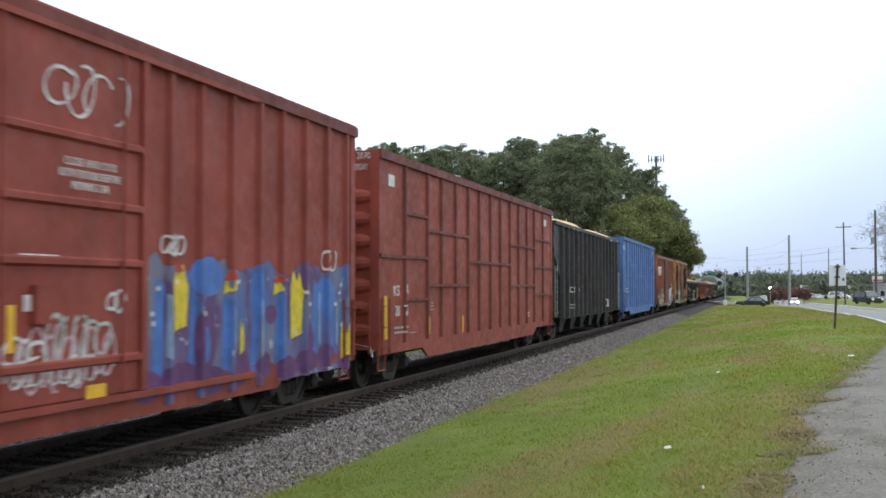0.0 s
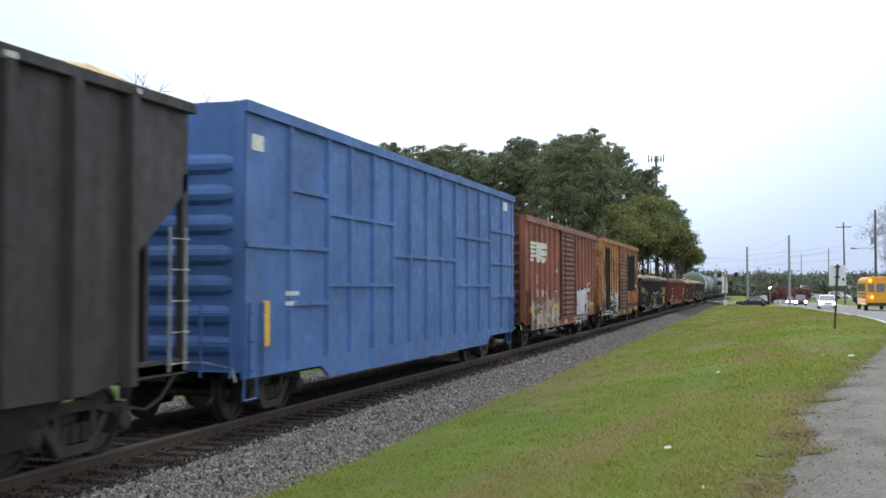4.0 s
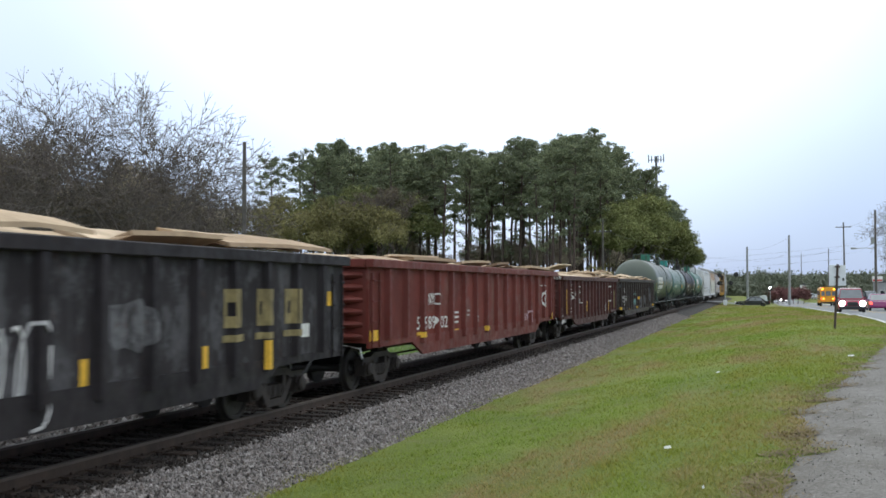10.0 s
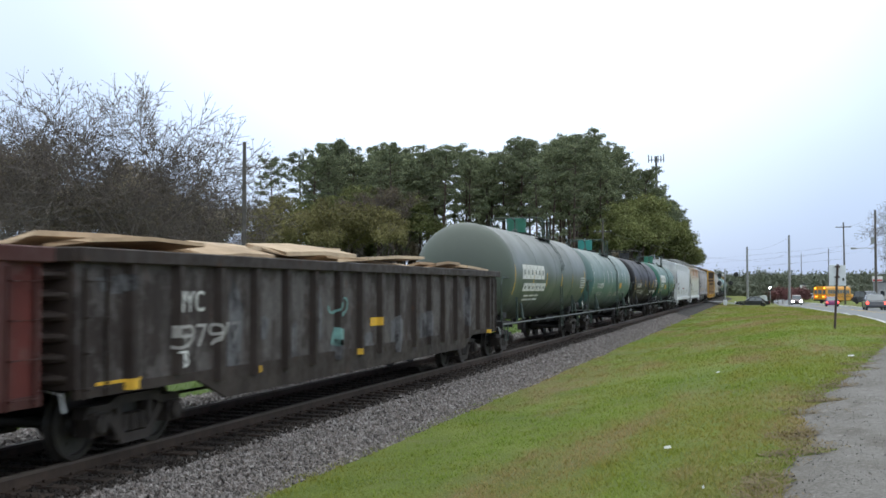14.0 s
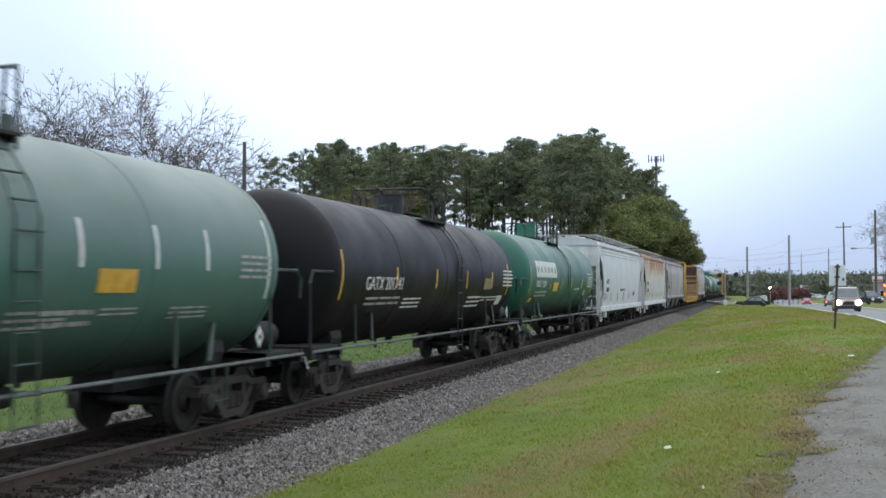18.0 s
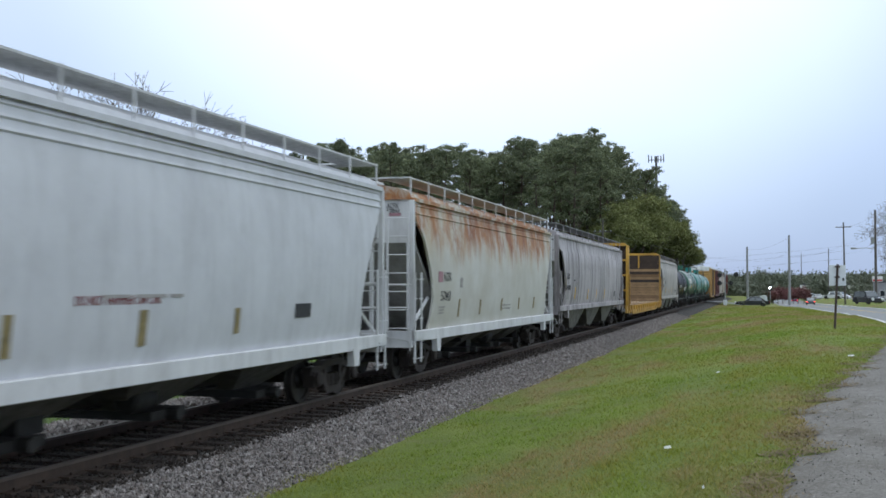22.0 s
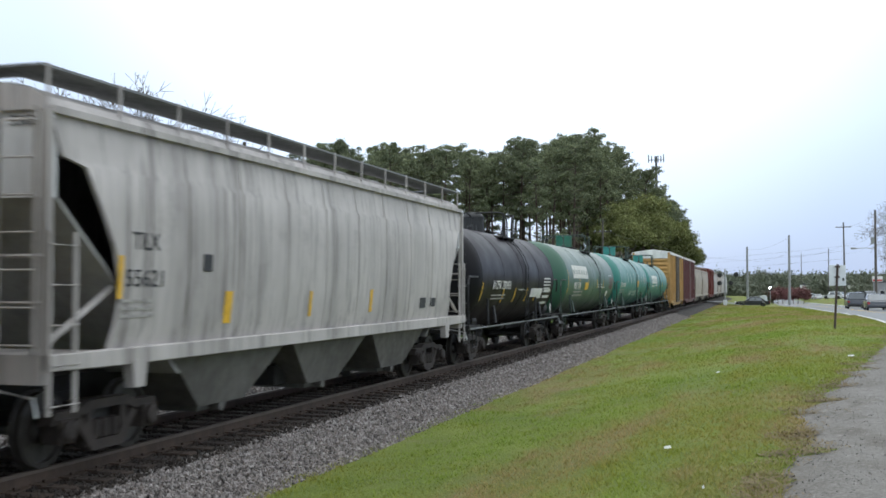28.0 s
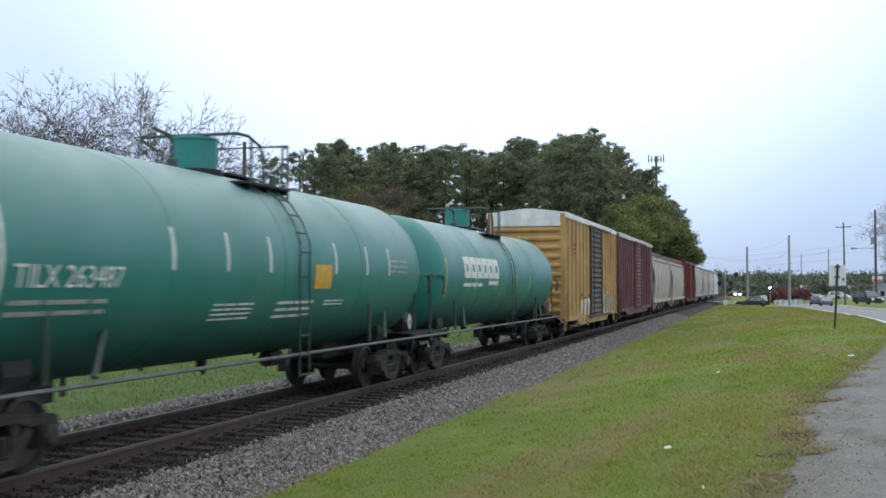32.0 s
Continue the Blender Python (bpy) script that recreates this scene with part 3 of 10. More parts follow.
def tank_car(name, label, L, R, top, mat, fittings_mat, dome_at=0.5, belt=0.0, stripes=YELLOW_MARK, stripe_at=(), frame_mat=None, valve="box", rail_mat=None, over=1.35, head_mat=None):
    """A tank car. y = 0 and L are the seams where the tank's heads begin; the frame overhangs both."""
    car = thing(name, label, "tank car", group="cars of the freight train")
    frame_mat = frame_mat or STEEL_DARK
    rail_mat = rail_mat or fittings_mat
    zc = top - R
    prof, hd = [], 0.72
    for i in range(9):
        a = math.pi / 2 * i / 8
        prof.append((-hd * math.cos(a), R * (math.sin(a) ** 0.85 if i else 0.0)))
    body = prof + [(L * q, R) for q in (0.15, 0.3, 0.45, 0.6, 0.75, 0.9)] + [(L + hd * math.cos(math.pi / 2 * i / 8), R * (math.sin(math.pi / 2 * i / 8) ** 0.85 if i else 0.0)) for i in range(8, -1, -1)]
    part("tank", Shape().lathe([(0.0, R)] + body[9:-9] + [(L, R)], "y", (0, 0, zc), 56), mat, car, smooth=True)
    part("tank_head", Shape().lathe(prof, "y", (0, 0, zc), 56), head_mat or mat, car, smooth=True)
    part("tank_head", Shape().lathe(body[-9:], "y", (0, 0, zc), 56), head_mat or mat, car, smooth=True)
    for q in (0.003, 0.25, 0.5, 0.75, 0.997):
        part("weld_seam", Shape().lathe([(L * q - 0.03, R - 0.01), (L * q - 0.02, R + 0.006), (L * q + 0.02, R + 0.006), (L * q + 0.03, R - 0.01)], "y", (0, 0, zc), 56), mat, car, smooth=True)
    # hazard stripes that follow the curve of the tank
    def band(y, z0, z1, w, m, nm):
        s = Shape()
        n = 6
        v, f = [], []
        for i in range(n + 1):
            z = z0 + (z1 - z0) * i / n
            x = math.sqrt(max(0.01, (R + 0.006) ** 2 - (z - zc) ** 2))
            v += [(x, y, z), (x, y + w, z), (x - 0.012, y + w, z), (x - 0.012, y, z)]
        for i in range(n):
            for k in range(4):
                f.append((i * 4 + k, i * 4 + (k + 1) % 4, i * 4 + 4 + (k + 1) % 4, i * 4 + 4 + k))
        f += [(0, 1, 2, 3), (n * 4 + 3, n * 4 + 2, n * 4 + 1, n * 4)]
        s.add(v, f)
        part(nm, s, m, car)
    for y, z0, z1, w in stripe_at:
        band(y, z0, z1, w, stripes, "reflective_strip")
    # frame: stub sills, bolsters, end platforms and the long side sills
    part("stub_sill", Shape().box(-0.33, 0.33, -over, 2.6, 0.66, 1.02).box(-0.33, 0.33, L - 2.6, L + over, 0.66, 1.02), frame_mat, car)
    for y in (1.0, L - 1.0):
        sd = Shape()
        sd.prism([(-0.95, 0.95), (0.95, 0.95), (1.02, 1.12), (0.98, zc - R * 0.72), (0.6, zc - R * 0.93), (-0.6, zc - R * 0.93), (-0.98, zc - R * 0.72), (-1.02, 1.12)], "y", y - 0.25, y + 0.25)
        part("saddle", sd, mat if belt else frame_mat, car)
    for y0, y1 in ((-over, 0.2), (L - 0.2, L + over)):
        part("end_platform", Shape().box(-1.42, 1.42, y0, y1, 0.98, 1.06).box(-1.45, 1.45, y0, y0 + 0.12, 0.86, 1.06).box(-1.45, 1.45, y1 - 0.12, y1, 0.86, 1.06), frame_mat, car)
    for sg in (1, -1):
        part("side_sill", Shape().tube([(sg * 1.45, -over, 0.98), (sg * 1.45, L + over, 0.98)], 0.027, 6), SILL_STEEL, car)
        for y in (-0.6, L + 0.6):
            part("grab_rail", Shape().tube([(sg * 1.42, y - 0.62, 1.05), (sg * 1.42, y - 0.62, 2.15), (sg * 1.42, y - 0.5, 2.35), (sg * 1.42, y + 0.38, 2.35), (sg * 1.42, y + 0.55, 2.2), (sg * 1.38, y + 0.6, 1.9)], 0.03, 6), rail_mat, car)
        for y in (1.9, L - 1.9):
            part("brace", Shape().tube([(sg * 1.43, y - 0.1, 1.05), (sg * 1.25, y + 0.35, 1.55)], 0.04, 6), rail_mat, car)
            part("brace", Shape().tube([(sg * 1.43, y - 1.0, 1.03), (sg * 1.40, y - 0.95, 1.75)], 0.032, 6), rail_mat, car)
    for y in (0.3, L - 0.7):
        part("stirrup_step", Shape().tube([(1.45, y - over, 1.0), (1.45, y - over, 0.5), (1.45, y - over + 0.4, 0.5), (1.45, y - over + 0.4, 1.0)], 0.02, 5), rail_mat, car)
    # ladder amidships, platform, railing and valve housing
    yd = L * dome_at
    lad = Shape()
    for dy in (0.75, 1.15):
        pts = [(1.52, yd + dy, 0.62), (1.52, yd + dy, zc)] + [((R + 0.07) * math.cos(a), yd + dy, zc + (R + 0.07) * math.sin(a)) for a in (0.25, 0.5, 0.75, 1.0, 1.2)]
        lad.tube(pts, 0.015, 5)
    lad_ob = part("ladder", lad, rail_mat, car)
    rungs = [(1.52, 0.65 + 0.32 * i) for i in range(6)] + [((R + 0.07) * math.cos(a), zc + (R + 0.07) * math.sin(a)) for a in (0.15, 0.36, 0.57, 0.78, 0.99, 1.2)]
    for x, z in rungs:
        part("rung", Shape().tube([(x, yd + 0.75, z), (x, yd + 1.15, z)], 0.015, 5), rail_mat, lad_ob)
    tz = top
    pl = part("top_platform", Shape().box(-0.40, 0.40, yd + 0.45, yd + 1.55, tz + 0.0, tz + 0.03), frame_mat, car)
    for sg in (1, -1):
        part("tread_plate", Shape().box(min(sg * 0.42, sg * 0.98), max(sg * 0.42, sg * 0.98), yd - 0.15, yd + 1.58, tz - 0.20, tz - 0.165), frame_mat, pl)
        for dy in (0.1, 0.8, 1.5):
            part("platform_bracket", Shape().prism([(sg * 0.95, tz - 0.2), (sg * 0.95, tz - 0.25), (sg * 0.7, tz - 0.32), (sg * 0.5, tz - 0.2)], "y", yd + dy - 0.02, yd + dy + 0.02), frame_mat, pl)
    if valve == "box":
        part("valve_housing", Shape().lathe([(tz - 0.1, 0.0), (tz - 0.1, 0.365), (tz + 0.50, 0.365), (tz + 0.505, 0.38), (tz + 0.54, 0.38), (tz + 0.55, 0.35), (tz + 0.555, 0.0)], "z", (0, yd, 0), 22), fittings_mat, car, smooth=True)
        part("housing_base", Shape().lathe([(tz - 0.12, 0.0), (tz - 0.12, 0.46), (tz + 0.03, 0.46), (tz + 0.04, 0.0)], "z", (0, yd, 0), 22), frame_mat, car, smooth=True)
    else:
        part("valve_housing", Shape().lathe([(tz - 0.1, 0.0), (tz - 0.1, 0.33), (tz + 0.40, 0.33), (tz + 0.41, 0.345), (tz + 0.45, 0.345), (tz + 0.46, 0.0)], "z", (0, yd, 0), 18), fittings_mat, car, smooth=True)
        if valve == "dome":
            part("housing_cap", Shape().lathe([(tz + 0.40, 0.34), (tz + 0.50, 0.31), (tz + 0.58, 0.22), (tz + 0.62, 0.0)], "z", (0, yd, 0), 18), fittings_mat, car, smooth=True)
        part("valve", Shape().lathe([(tz - 0.1, 0.0), (tz - 0.1, 0.16), (tz + 0.16, 0.16), (tz + 0.18, 0.0)], "z", (0.1, yd - 0.6, 0), 12), fittings_mat, car, smooth=True)
    part("vent_pipe", Shape().lathe([(tz - 0.1, 0.0), (tz - 0.1, 0.09), (tz + 0.10, 0.09), (tz + 0.12, 0.05), (tz + 0.12, 0.0)], "z", (0.15, yd - 0.95, 0), 10), rail_mat, car)
    part("vent_elbow", Shape().tube([(0.15, yd - 0.95, tz + 0.1), (0.15, yd - 0.95, tz + 0.36), (0.15, yd - 1.05, tz + 0.46), (0.15, yd - 1.45, tz + 0.5)], 0.028, 6), rail_mat, car)
    part("lifting_lug", Shape().box(0.45, 0.52, yd + 1.85, yd + 2.0, tz - 0.14, tz + 0.12), rail_mat, car)
    rl = Shape().tube([(-0.95, yd + 0.5, tz - 0.18), (-0.95, yd + 0.5, tz + 0.42), (-0.95, yd, tz + 0.55), (-0.86, yd - 0.2, tz + 0.57), (0.86, yd - 0.2, tz + 0.57), (0.95, yd, tz + 0.55), (0.95, yd + 0.42, tz + 0.44), (0.95, yd + 0.55, tz + 0.28), (0.95, yd + 0.55, tz - 0.18)], 0.026, 6)
    part("safety_rail", rl.tube([(0.95, yd + 0.1, tz - 0.18), (0.95, yd + 0.1, tz + 0.53)], 0.022, 6).tube([(-0.95, yd - 0.1, tz - 0.18), (-0.95, yd - 0.1, tz + 0.55)], 0.022, 6), rail_mat, car)
    rl = Shape().tube([(-0.95, yd + 0.95, tz - 0.18), (-0.95, yd + 0.95, tz + 0.45), (-0.95, yd + 1.5, tz + 0.57), (0.95, yd + 1.5, tz + 0.57), (0.95, yd + 1.5, tz - 0.34)], 0.026, 6)
    part("safety_rail", rl.tube([(0.95, yd + 1.25, tz - 0.18), (0.95, yd + 1.3, tz + 0.5), (0.95, yd + 1.5, tz + 0.56)], 0.022, 6), rail_mat, car)
    # air reservoir and hazard diamond on the end platforms, brake pipe under the belly
    part("air_reservoir", Shape().lathe([(L + 0.35, 0.0), (L + 0.37, 0.18), (L + 0.42, 0.22), (L + 1.05, 0.22), (L + 1.1, 0.18), (L + 1.12, 0.0)], "y", (0.85, 0, 1.30), 14), frame_mat, car, smooth=True)
    for yy in (L - 0.5,):
        holder = part("placard_holder", Shape().prism([(yy, 1.16), (yy + 0.12, 1.33), (yy, 1.50), (yy - 0.12, 1.33)], "x", 1.46, 1.475), WHITE_MARK, car)
        part("placard_mark", Shape().prism([(yy, 1.27), (yy + 0.05, 1.33), (yy, 1.39), (yy - 0.05, 1.33)], "x", 1.475, 1.48), BLACK_MARK, holder)
    part("brake_pipe", Shape().tube([(-1.1, 2.4, 0.80), (-1.1, L - 2.4, 0.80)], 0.03, 5).tube([(-0.6, 2.4, 0.66), (-0.6, L - 2.4, 0.66)], 0.022, 5), frame_mat, car)
    for k in range(5):
        y = 2.7 + (L - 5.4) * k / 4
        part("pipe_hanger", Shape().box(-1.13, -1.07, y - 0.03, y + 0.03, 0.48 if k % 2 else 0.7, 1.05), frame_mat, car)
    part("brake_cylinder", Shape().lathe([(L * 0.62, 0.0), (L * 0.62, 0.14), (L * 0.62 + 0.5, 0.14), (L * 0.62 + 0.5, 0.05), (L * 0.62 + 0.9, 0.03), (L * 0.62 + 0.9, 0.0)], "y", (0.35, 0, 0.82), 10), frame_mat, car, smooth=True)
    part("bottom_outlet", Shape().lathe([(0.72, 0.0), (0.72, 0.09), (0.9, 0.09), (top - 2 * R + 0.1, 0.2), (top - 2 * R + 0.1, 0.0)], "z", (0, L * 0.5, 0), 12), frame_mat, car, smooth=True)
    # running gear sits under the stub sills
    truck(car, 0.55)
    truck(car, L - 0.55)
    cp, hose, cut = coupler_meshes()
    for yy, turn in ((-over, 0.0), (L + over, math.pi)):
        for nm, me in (("coupler", cp), ("air_hose", hose), ("cut_lever", cut)):
            o = part(nm, me, None, car, at=(0, yy, 0))
            o.rotation_euler.z = turn
    return car


def hopper_outline(zl, top, belly=0.10, W=1.42):
    """Heights and half-widths of a covered hopper's bulging side."""
    return ([zl, zl + 0.25, zl + 0.7, zl + 1.2, zl + 1.6, zl + 2.05, top - 0.5, top - 0.18, top],
            [W - 0.02, W + belly * 0.35, W + belly * 0.8, W + belly, W + belly, W + belly * 0.85, W + belly * 0.35, W, W - 0.04])


def covered_hopper(name, label, L, top, sill_z, mat, sill_mat, belly=0.10, bays=4, walk_mat=None, panel=True, seams=9, sill_h=0.24, bay_mat=None, eaves=(), group="cars of the freight train"):
    """A covered hopper: bulging sides that stop at a sloped line at each end, slope sheets, roof, walkway, side sills, end cages and bays."""
    car = thing(name, label, "hopper car", group=group)
    walk_mat, bay_mat = walk_mat or sill_mat, bay_mat or mat
    W = 1.42
    zl = sill_z + sill_h
    # the side's outline: half-width by height, and where the side starts by height
    zs, ws = hopper_outline(zl, top, belly)
    ys = [1.25, 1.30, 1.38, 1.20, 0.95, 0.65, 0.28, 0.16, 0.16]
    for sg in (1, -1):
        v, f = [], []
        cols = 12
        for z, w, y0 in zip(zs, ws, ys):
            for k in range(cols + 1):
                v.append((sg * w, y0 + (L - 2 * y0) * k / cols, z))
        inner = len(v)
        for z, w, y0 in zip(zs, ws, ys):
            for k in range(cols + 1):
                v.append((sg * (w - 0.05), y0 + (L - 2 * y0) * k / cols, z))
        q = cols + 1
        for j in range(len(zs) - 1):
            for k in range(cols):
                a = j * q + k
                f += [(a, a + 1, a + q + 1, a + q), (inner + a, inner + a + q, inner + a + q + 1, inner + a + 1)]
            for k in (0, cols):
                a = j * q + k
                f.append((a, a + q, inner + a + q, inner + a))
        for j in (0, len(zs) - 1):
            for k in range(cols):
                a = j * q + k
                f.append((a, a + 1, inner + a + 1, inner + a))
        part("side_panel", Shape().add(v, f), mat, car, smooth=True)
        for i in range(1, seams):
            y = 1.35 + (L - 2.7) * i / seams
            s = Shape()
            pts = [(sg * (w + 0.004), z) for z, w in zip(zs, ws)]
            vv = [(x, y + d, z) for x, z in pts for d in (-0.02, 0.02)] + [(x + sg * 0.012, y + d, z) for x, z in pts for d in (-0.012, 0.012)]
            n = len(pts)
            ff = []
            for j in range(n - 1):
                a, b = 2 * j, 2 * n + 2 * j
                ff += [(b, b + 1, b + 3, b + 2), (a, b, b + 2, a + 2), (a + 1, a + 3, b + 3, b + 1)]
            s.add(vv, ff)
            part("side_seam", s, mat, car)
    # roof, eaves
    part("roof", Shape().prism([(-W + 0.04, top), (W - 0.04, top), (W - 0.10, top + 0.14), (W - 0.32, top + 0.25), (0.5, top + 0.36), (-0.5, top + 0.36), (-W + 0.32, top + 0.25), (-W + 0.10, top + 0.14)], "y", 0.12, L - 0.12), mat, car)
    part("eave", Shape().box(W - 0.06, W + 0.05, 0.1, L - 0.1, top - 0.05, top + 0.03).box(-W - 0.05, -W + 0.06, 0.1, L - 0.1, top - 0.05, top + 0.03), mat, car)
    # end sheets: upright above, sloping inwards below
    for a, d in ((0.0, 1), (L, -1)):
        s = Shape()
        zz = 3.05 if top > 3.6 else top - 0.8
        s.add([(-W + 0.02, a + d * 0.18, zz), (W - 0.02, a + d * 0.18, zz), (W - 0.02, a + d * 0.18, top), (-W + 0.02, a + d * 0.18, top),
               (-W + 0.02, a + d * 0.24, zz), (W - 0.02, a + d * 0.24, zz), (W - 0.02, a + d * 0.24, top), (-W + 0.02, a + d * 0.24, top)],
              [(0, 1, 2, 3), (7, 6, 5, 4), (0, 4, 5, 1), (1, 5, 6, 2), (2, 6, 7, 3), (3, 7, 4, 0)])
        part("end_sheet", s, SILL14, car)
        s = Shape()
        s.add([(-W + 0.02, a + d * 0.2, zz), (W - 0.02, a + d * 0.2, zz), (W - 0.05, a + d * 2.9, 0.95), (-W + 0.05, a + d * 2.9, 0.95),
               (-W + 0.02, a + d * 0.28, zz), (W - 0.02, a + d * 0.28, zz), (W - 0.05, a + d * 2.98, 0.95), (-W + 0.05, a + d * 2.98, 0.95)],
              [(0, 1, 2, 3), (7, 6, 5, 4), (0, 4, 5, 1), (1, 5, 6, 2), (2, 6, 7, 3), (3, 7, 4, 0)])
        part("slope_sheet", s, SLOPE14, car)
        for sg in (1, -1):
            part("end_post", Shape().box(min(sg * (W - 0.06), sg * (W + 0.04)), max(sg * (W - 0.06), sg * (W + 0.04)), min(a, a + d * 0.1), max(a, a + d * 0.1), sill_z, top - 0.02), sill_mat, car)
            part("end_post", Shape().box(min(sg * 0.42, sg * 0.5), max(sg * 0.42, sg * 0.5), min(a + d * 0.05, a + d * 0.13), max(a + d * 0.05, a + d * 0.13), 1.1, zz + 0.1), sill_mat, car)
            part("end_brace", Shape().tube([(sg * (W - 0.1), a + d * 0.2, sill_z + 0.3), (sg * (W - 0.1), a + d * 1.5, sill_z + 0.95)], 0.04, 5), sill_mat, car)
        part("end_platform", Shape().box(-W, W, min(a - d * 0.02, a + d * 1.3), max(a - d * 0.02, a + d * 1.3), sill_z + 0.1, sill_z + 0.18), sill_mat, car)
        part("end_sill", Shape().box(-W, W, min(a - d * 0.03, a + d * 0.1), max(a - d * 0.03, a + d * 0.1), sill_z - 0.12, sill_z + sill_h), sill_mat, car)
        yy = (a - d * 0.0, a + d * 0.5)
        ladder(car, sill_mat, W + 0.05, min(yy) + 0.02, max(yy) - 0.02, [sill_z - 0.35 + 0.43 * i for i in range(5)], rail=0.028)
        ladder(car, sill_mat, W - 0.55, a - d * 0.03 if d > 0 else a + 0.09, 0, [sill_z + 0.3 + 0.4 * i for i in range(7)], side=False, x1=W - 0.08, rail=0.025)
        part("end_rail", Shape().tube([(-W + 0.1, a, sill_z + 1.25), (W - 0.02, a, sill_z + 1.25)], 0.025, 5).tube([(-W + 0.1, a, sill_z + 0.75), (W - 0.02, a, sill_z + 0.75)], 0.02, 5), sill_mat, car)
    part("brake_wheel", Shape().lathe([(-0.03, 0.24), (-0.05, 0.27), (-0.02, 0.28), (0.0, 0.25)], "y", (-0.25, -0.08, 2.1), 16), sill_mat, car)
    # side sills with jacking brackets
    for sg in (1, -1):
        part("side_sill", Shape().prism([(0.0, sill_z + 0.02), (1.5, sill_z), (L - 1.5, sill_z), (L, sill_z + 0.02), (L, zl), (0.0, zl)], "x", min(sg * (W - 0.06), sg * (W + 0.10)), max(sg * (W - 0.06), sg * (W + 0.10))), sill_mat, car, bevel=0.012)
        for y in (1.55, L - 1.9):
            part("jacking_bracket", Shape().prism([(y, sill_z + 0.05), (y + 0.36, sill_z + 0.05), (y + 0.30, sill_z - 0.28), (y + 0.06, sill_z - 0.28)], "x", min(sg * (W - 0.02), sg * (W + 0.11)), max(sg * (W - 0.02), sg * (W + 0.11))), sill_mat, car)
    # hopper bays
    n = bays
    span = (L - 5.4) / n
    for i in range(n):
        y0 = 2.7 + span * i
        ym = y0 + span / 2
        s = Shape()
        w0, w1, wb = W - 0.08, (0.5 if bays > 3 else 1.12), (0.42 if bays > 3 else 0.70)
        s.add([(-w0, y0 + 0.02, sill_z + 0.1), (w0, y0 + 0.02, sill_z + 0.1), (w0, y0 + span - 0.02, sill_z + 0.1), (-w0, y0 + span - 0.02, sill_z + 0.1),
               (-w1, ym - wb, 0.40), (w1, ym - wb, 0.40), (w1, ym + wb, 0.40), (-w1, ym + wb, 0.40)],
              [(0, 1, 2, 3), (7, 6, 5, 4), (0, 4, 5, 1), (1, 5, 6, 2), (2, 6, 7, 3), (3, 7, 4, 0)])
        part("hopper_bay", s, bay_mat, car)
        part("outlet_gate", Shape().box(-0.62, 0.95, ym - 0.45, ym + 0.45, 0.30, 0.42).lathe([(0.95, 0.0), (0.95, 0.09), (1.12, 0.09), (1.12, 0.0)], "x", (0, ym, 0.36), 10), STEEL_DARK if bays > 3 else bay_mat, car)
    # pressed ridges under the eaves
    zz, hw = hopper_outline(zl, top)
    for dz in eaves:
        x = float(np.interp(top - dz, zz, hw)) - 0.004
        for sg in (1, -1):
            part("eave_ridge", Shape().tube([(sg * x, 0.2, top - dz), (sg * x, L - 0.2, top - dz)], 0.032, 6), mat, car)
    # walkway round the roof hatches
    wk = part("roof_walk", Shape().box(-W + 0.08, -W + 0.75, 0.05, L - 0.05, top + 0.46, top + 0.49).box(W - 0.75, W - 0.08, 0.05, L - 0.05, top + 0.46, top + 0.49)
              .box(-W + 0.75, W - 0.75, 0.05, 0.6, top + 0.46, top + 0.49).box(-W + 0.75, W - 0.75, L - 0.6, L - 0.05, top + 0.46, top + 0.49), walk_mat, car)
    k = 12
    for i in range(k + 1):
        y = 0.15 + (L - 0.3) * i / k
        for sg in (1, -1):
            part("walk_bracket", Shape().box(min(sg * (W - 0.09), sg * (W - 0.065)), max(sg * (W - 0.09), sg * (W - 0.065)), y - 0.018, y + 0.018, top + 0.06, top + 0.50), sill_mat, wk)
    for i in range(8):
        y = 1.2 + (L - 2.4) * i / 7
        part("roof_hatch", Shape().lathe([(top + 0.38, 0.0), (top + 0.38, 0.34), (top + 0.48, 0.34), (top + 0.52, 0.2), (top + 0.52, 0.0)], "z", (0, y, 0), 14), walk_mat, car, smooth=True)
    running_gear(car, L, 1.75)
    return car


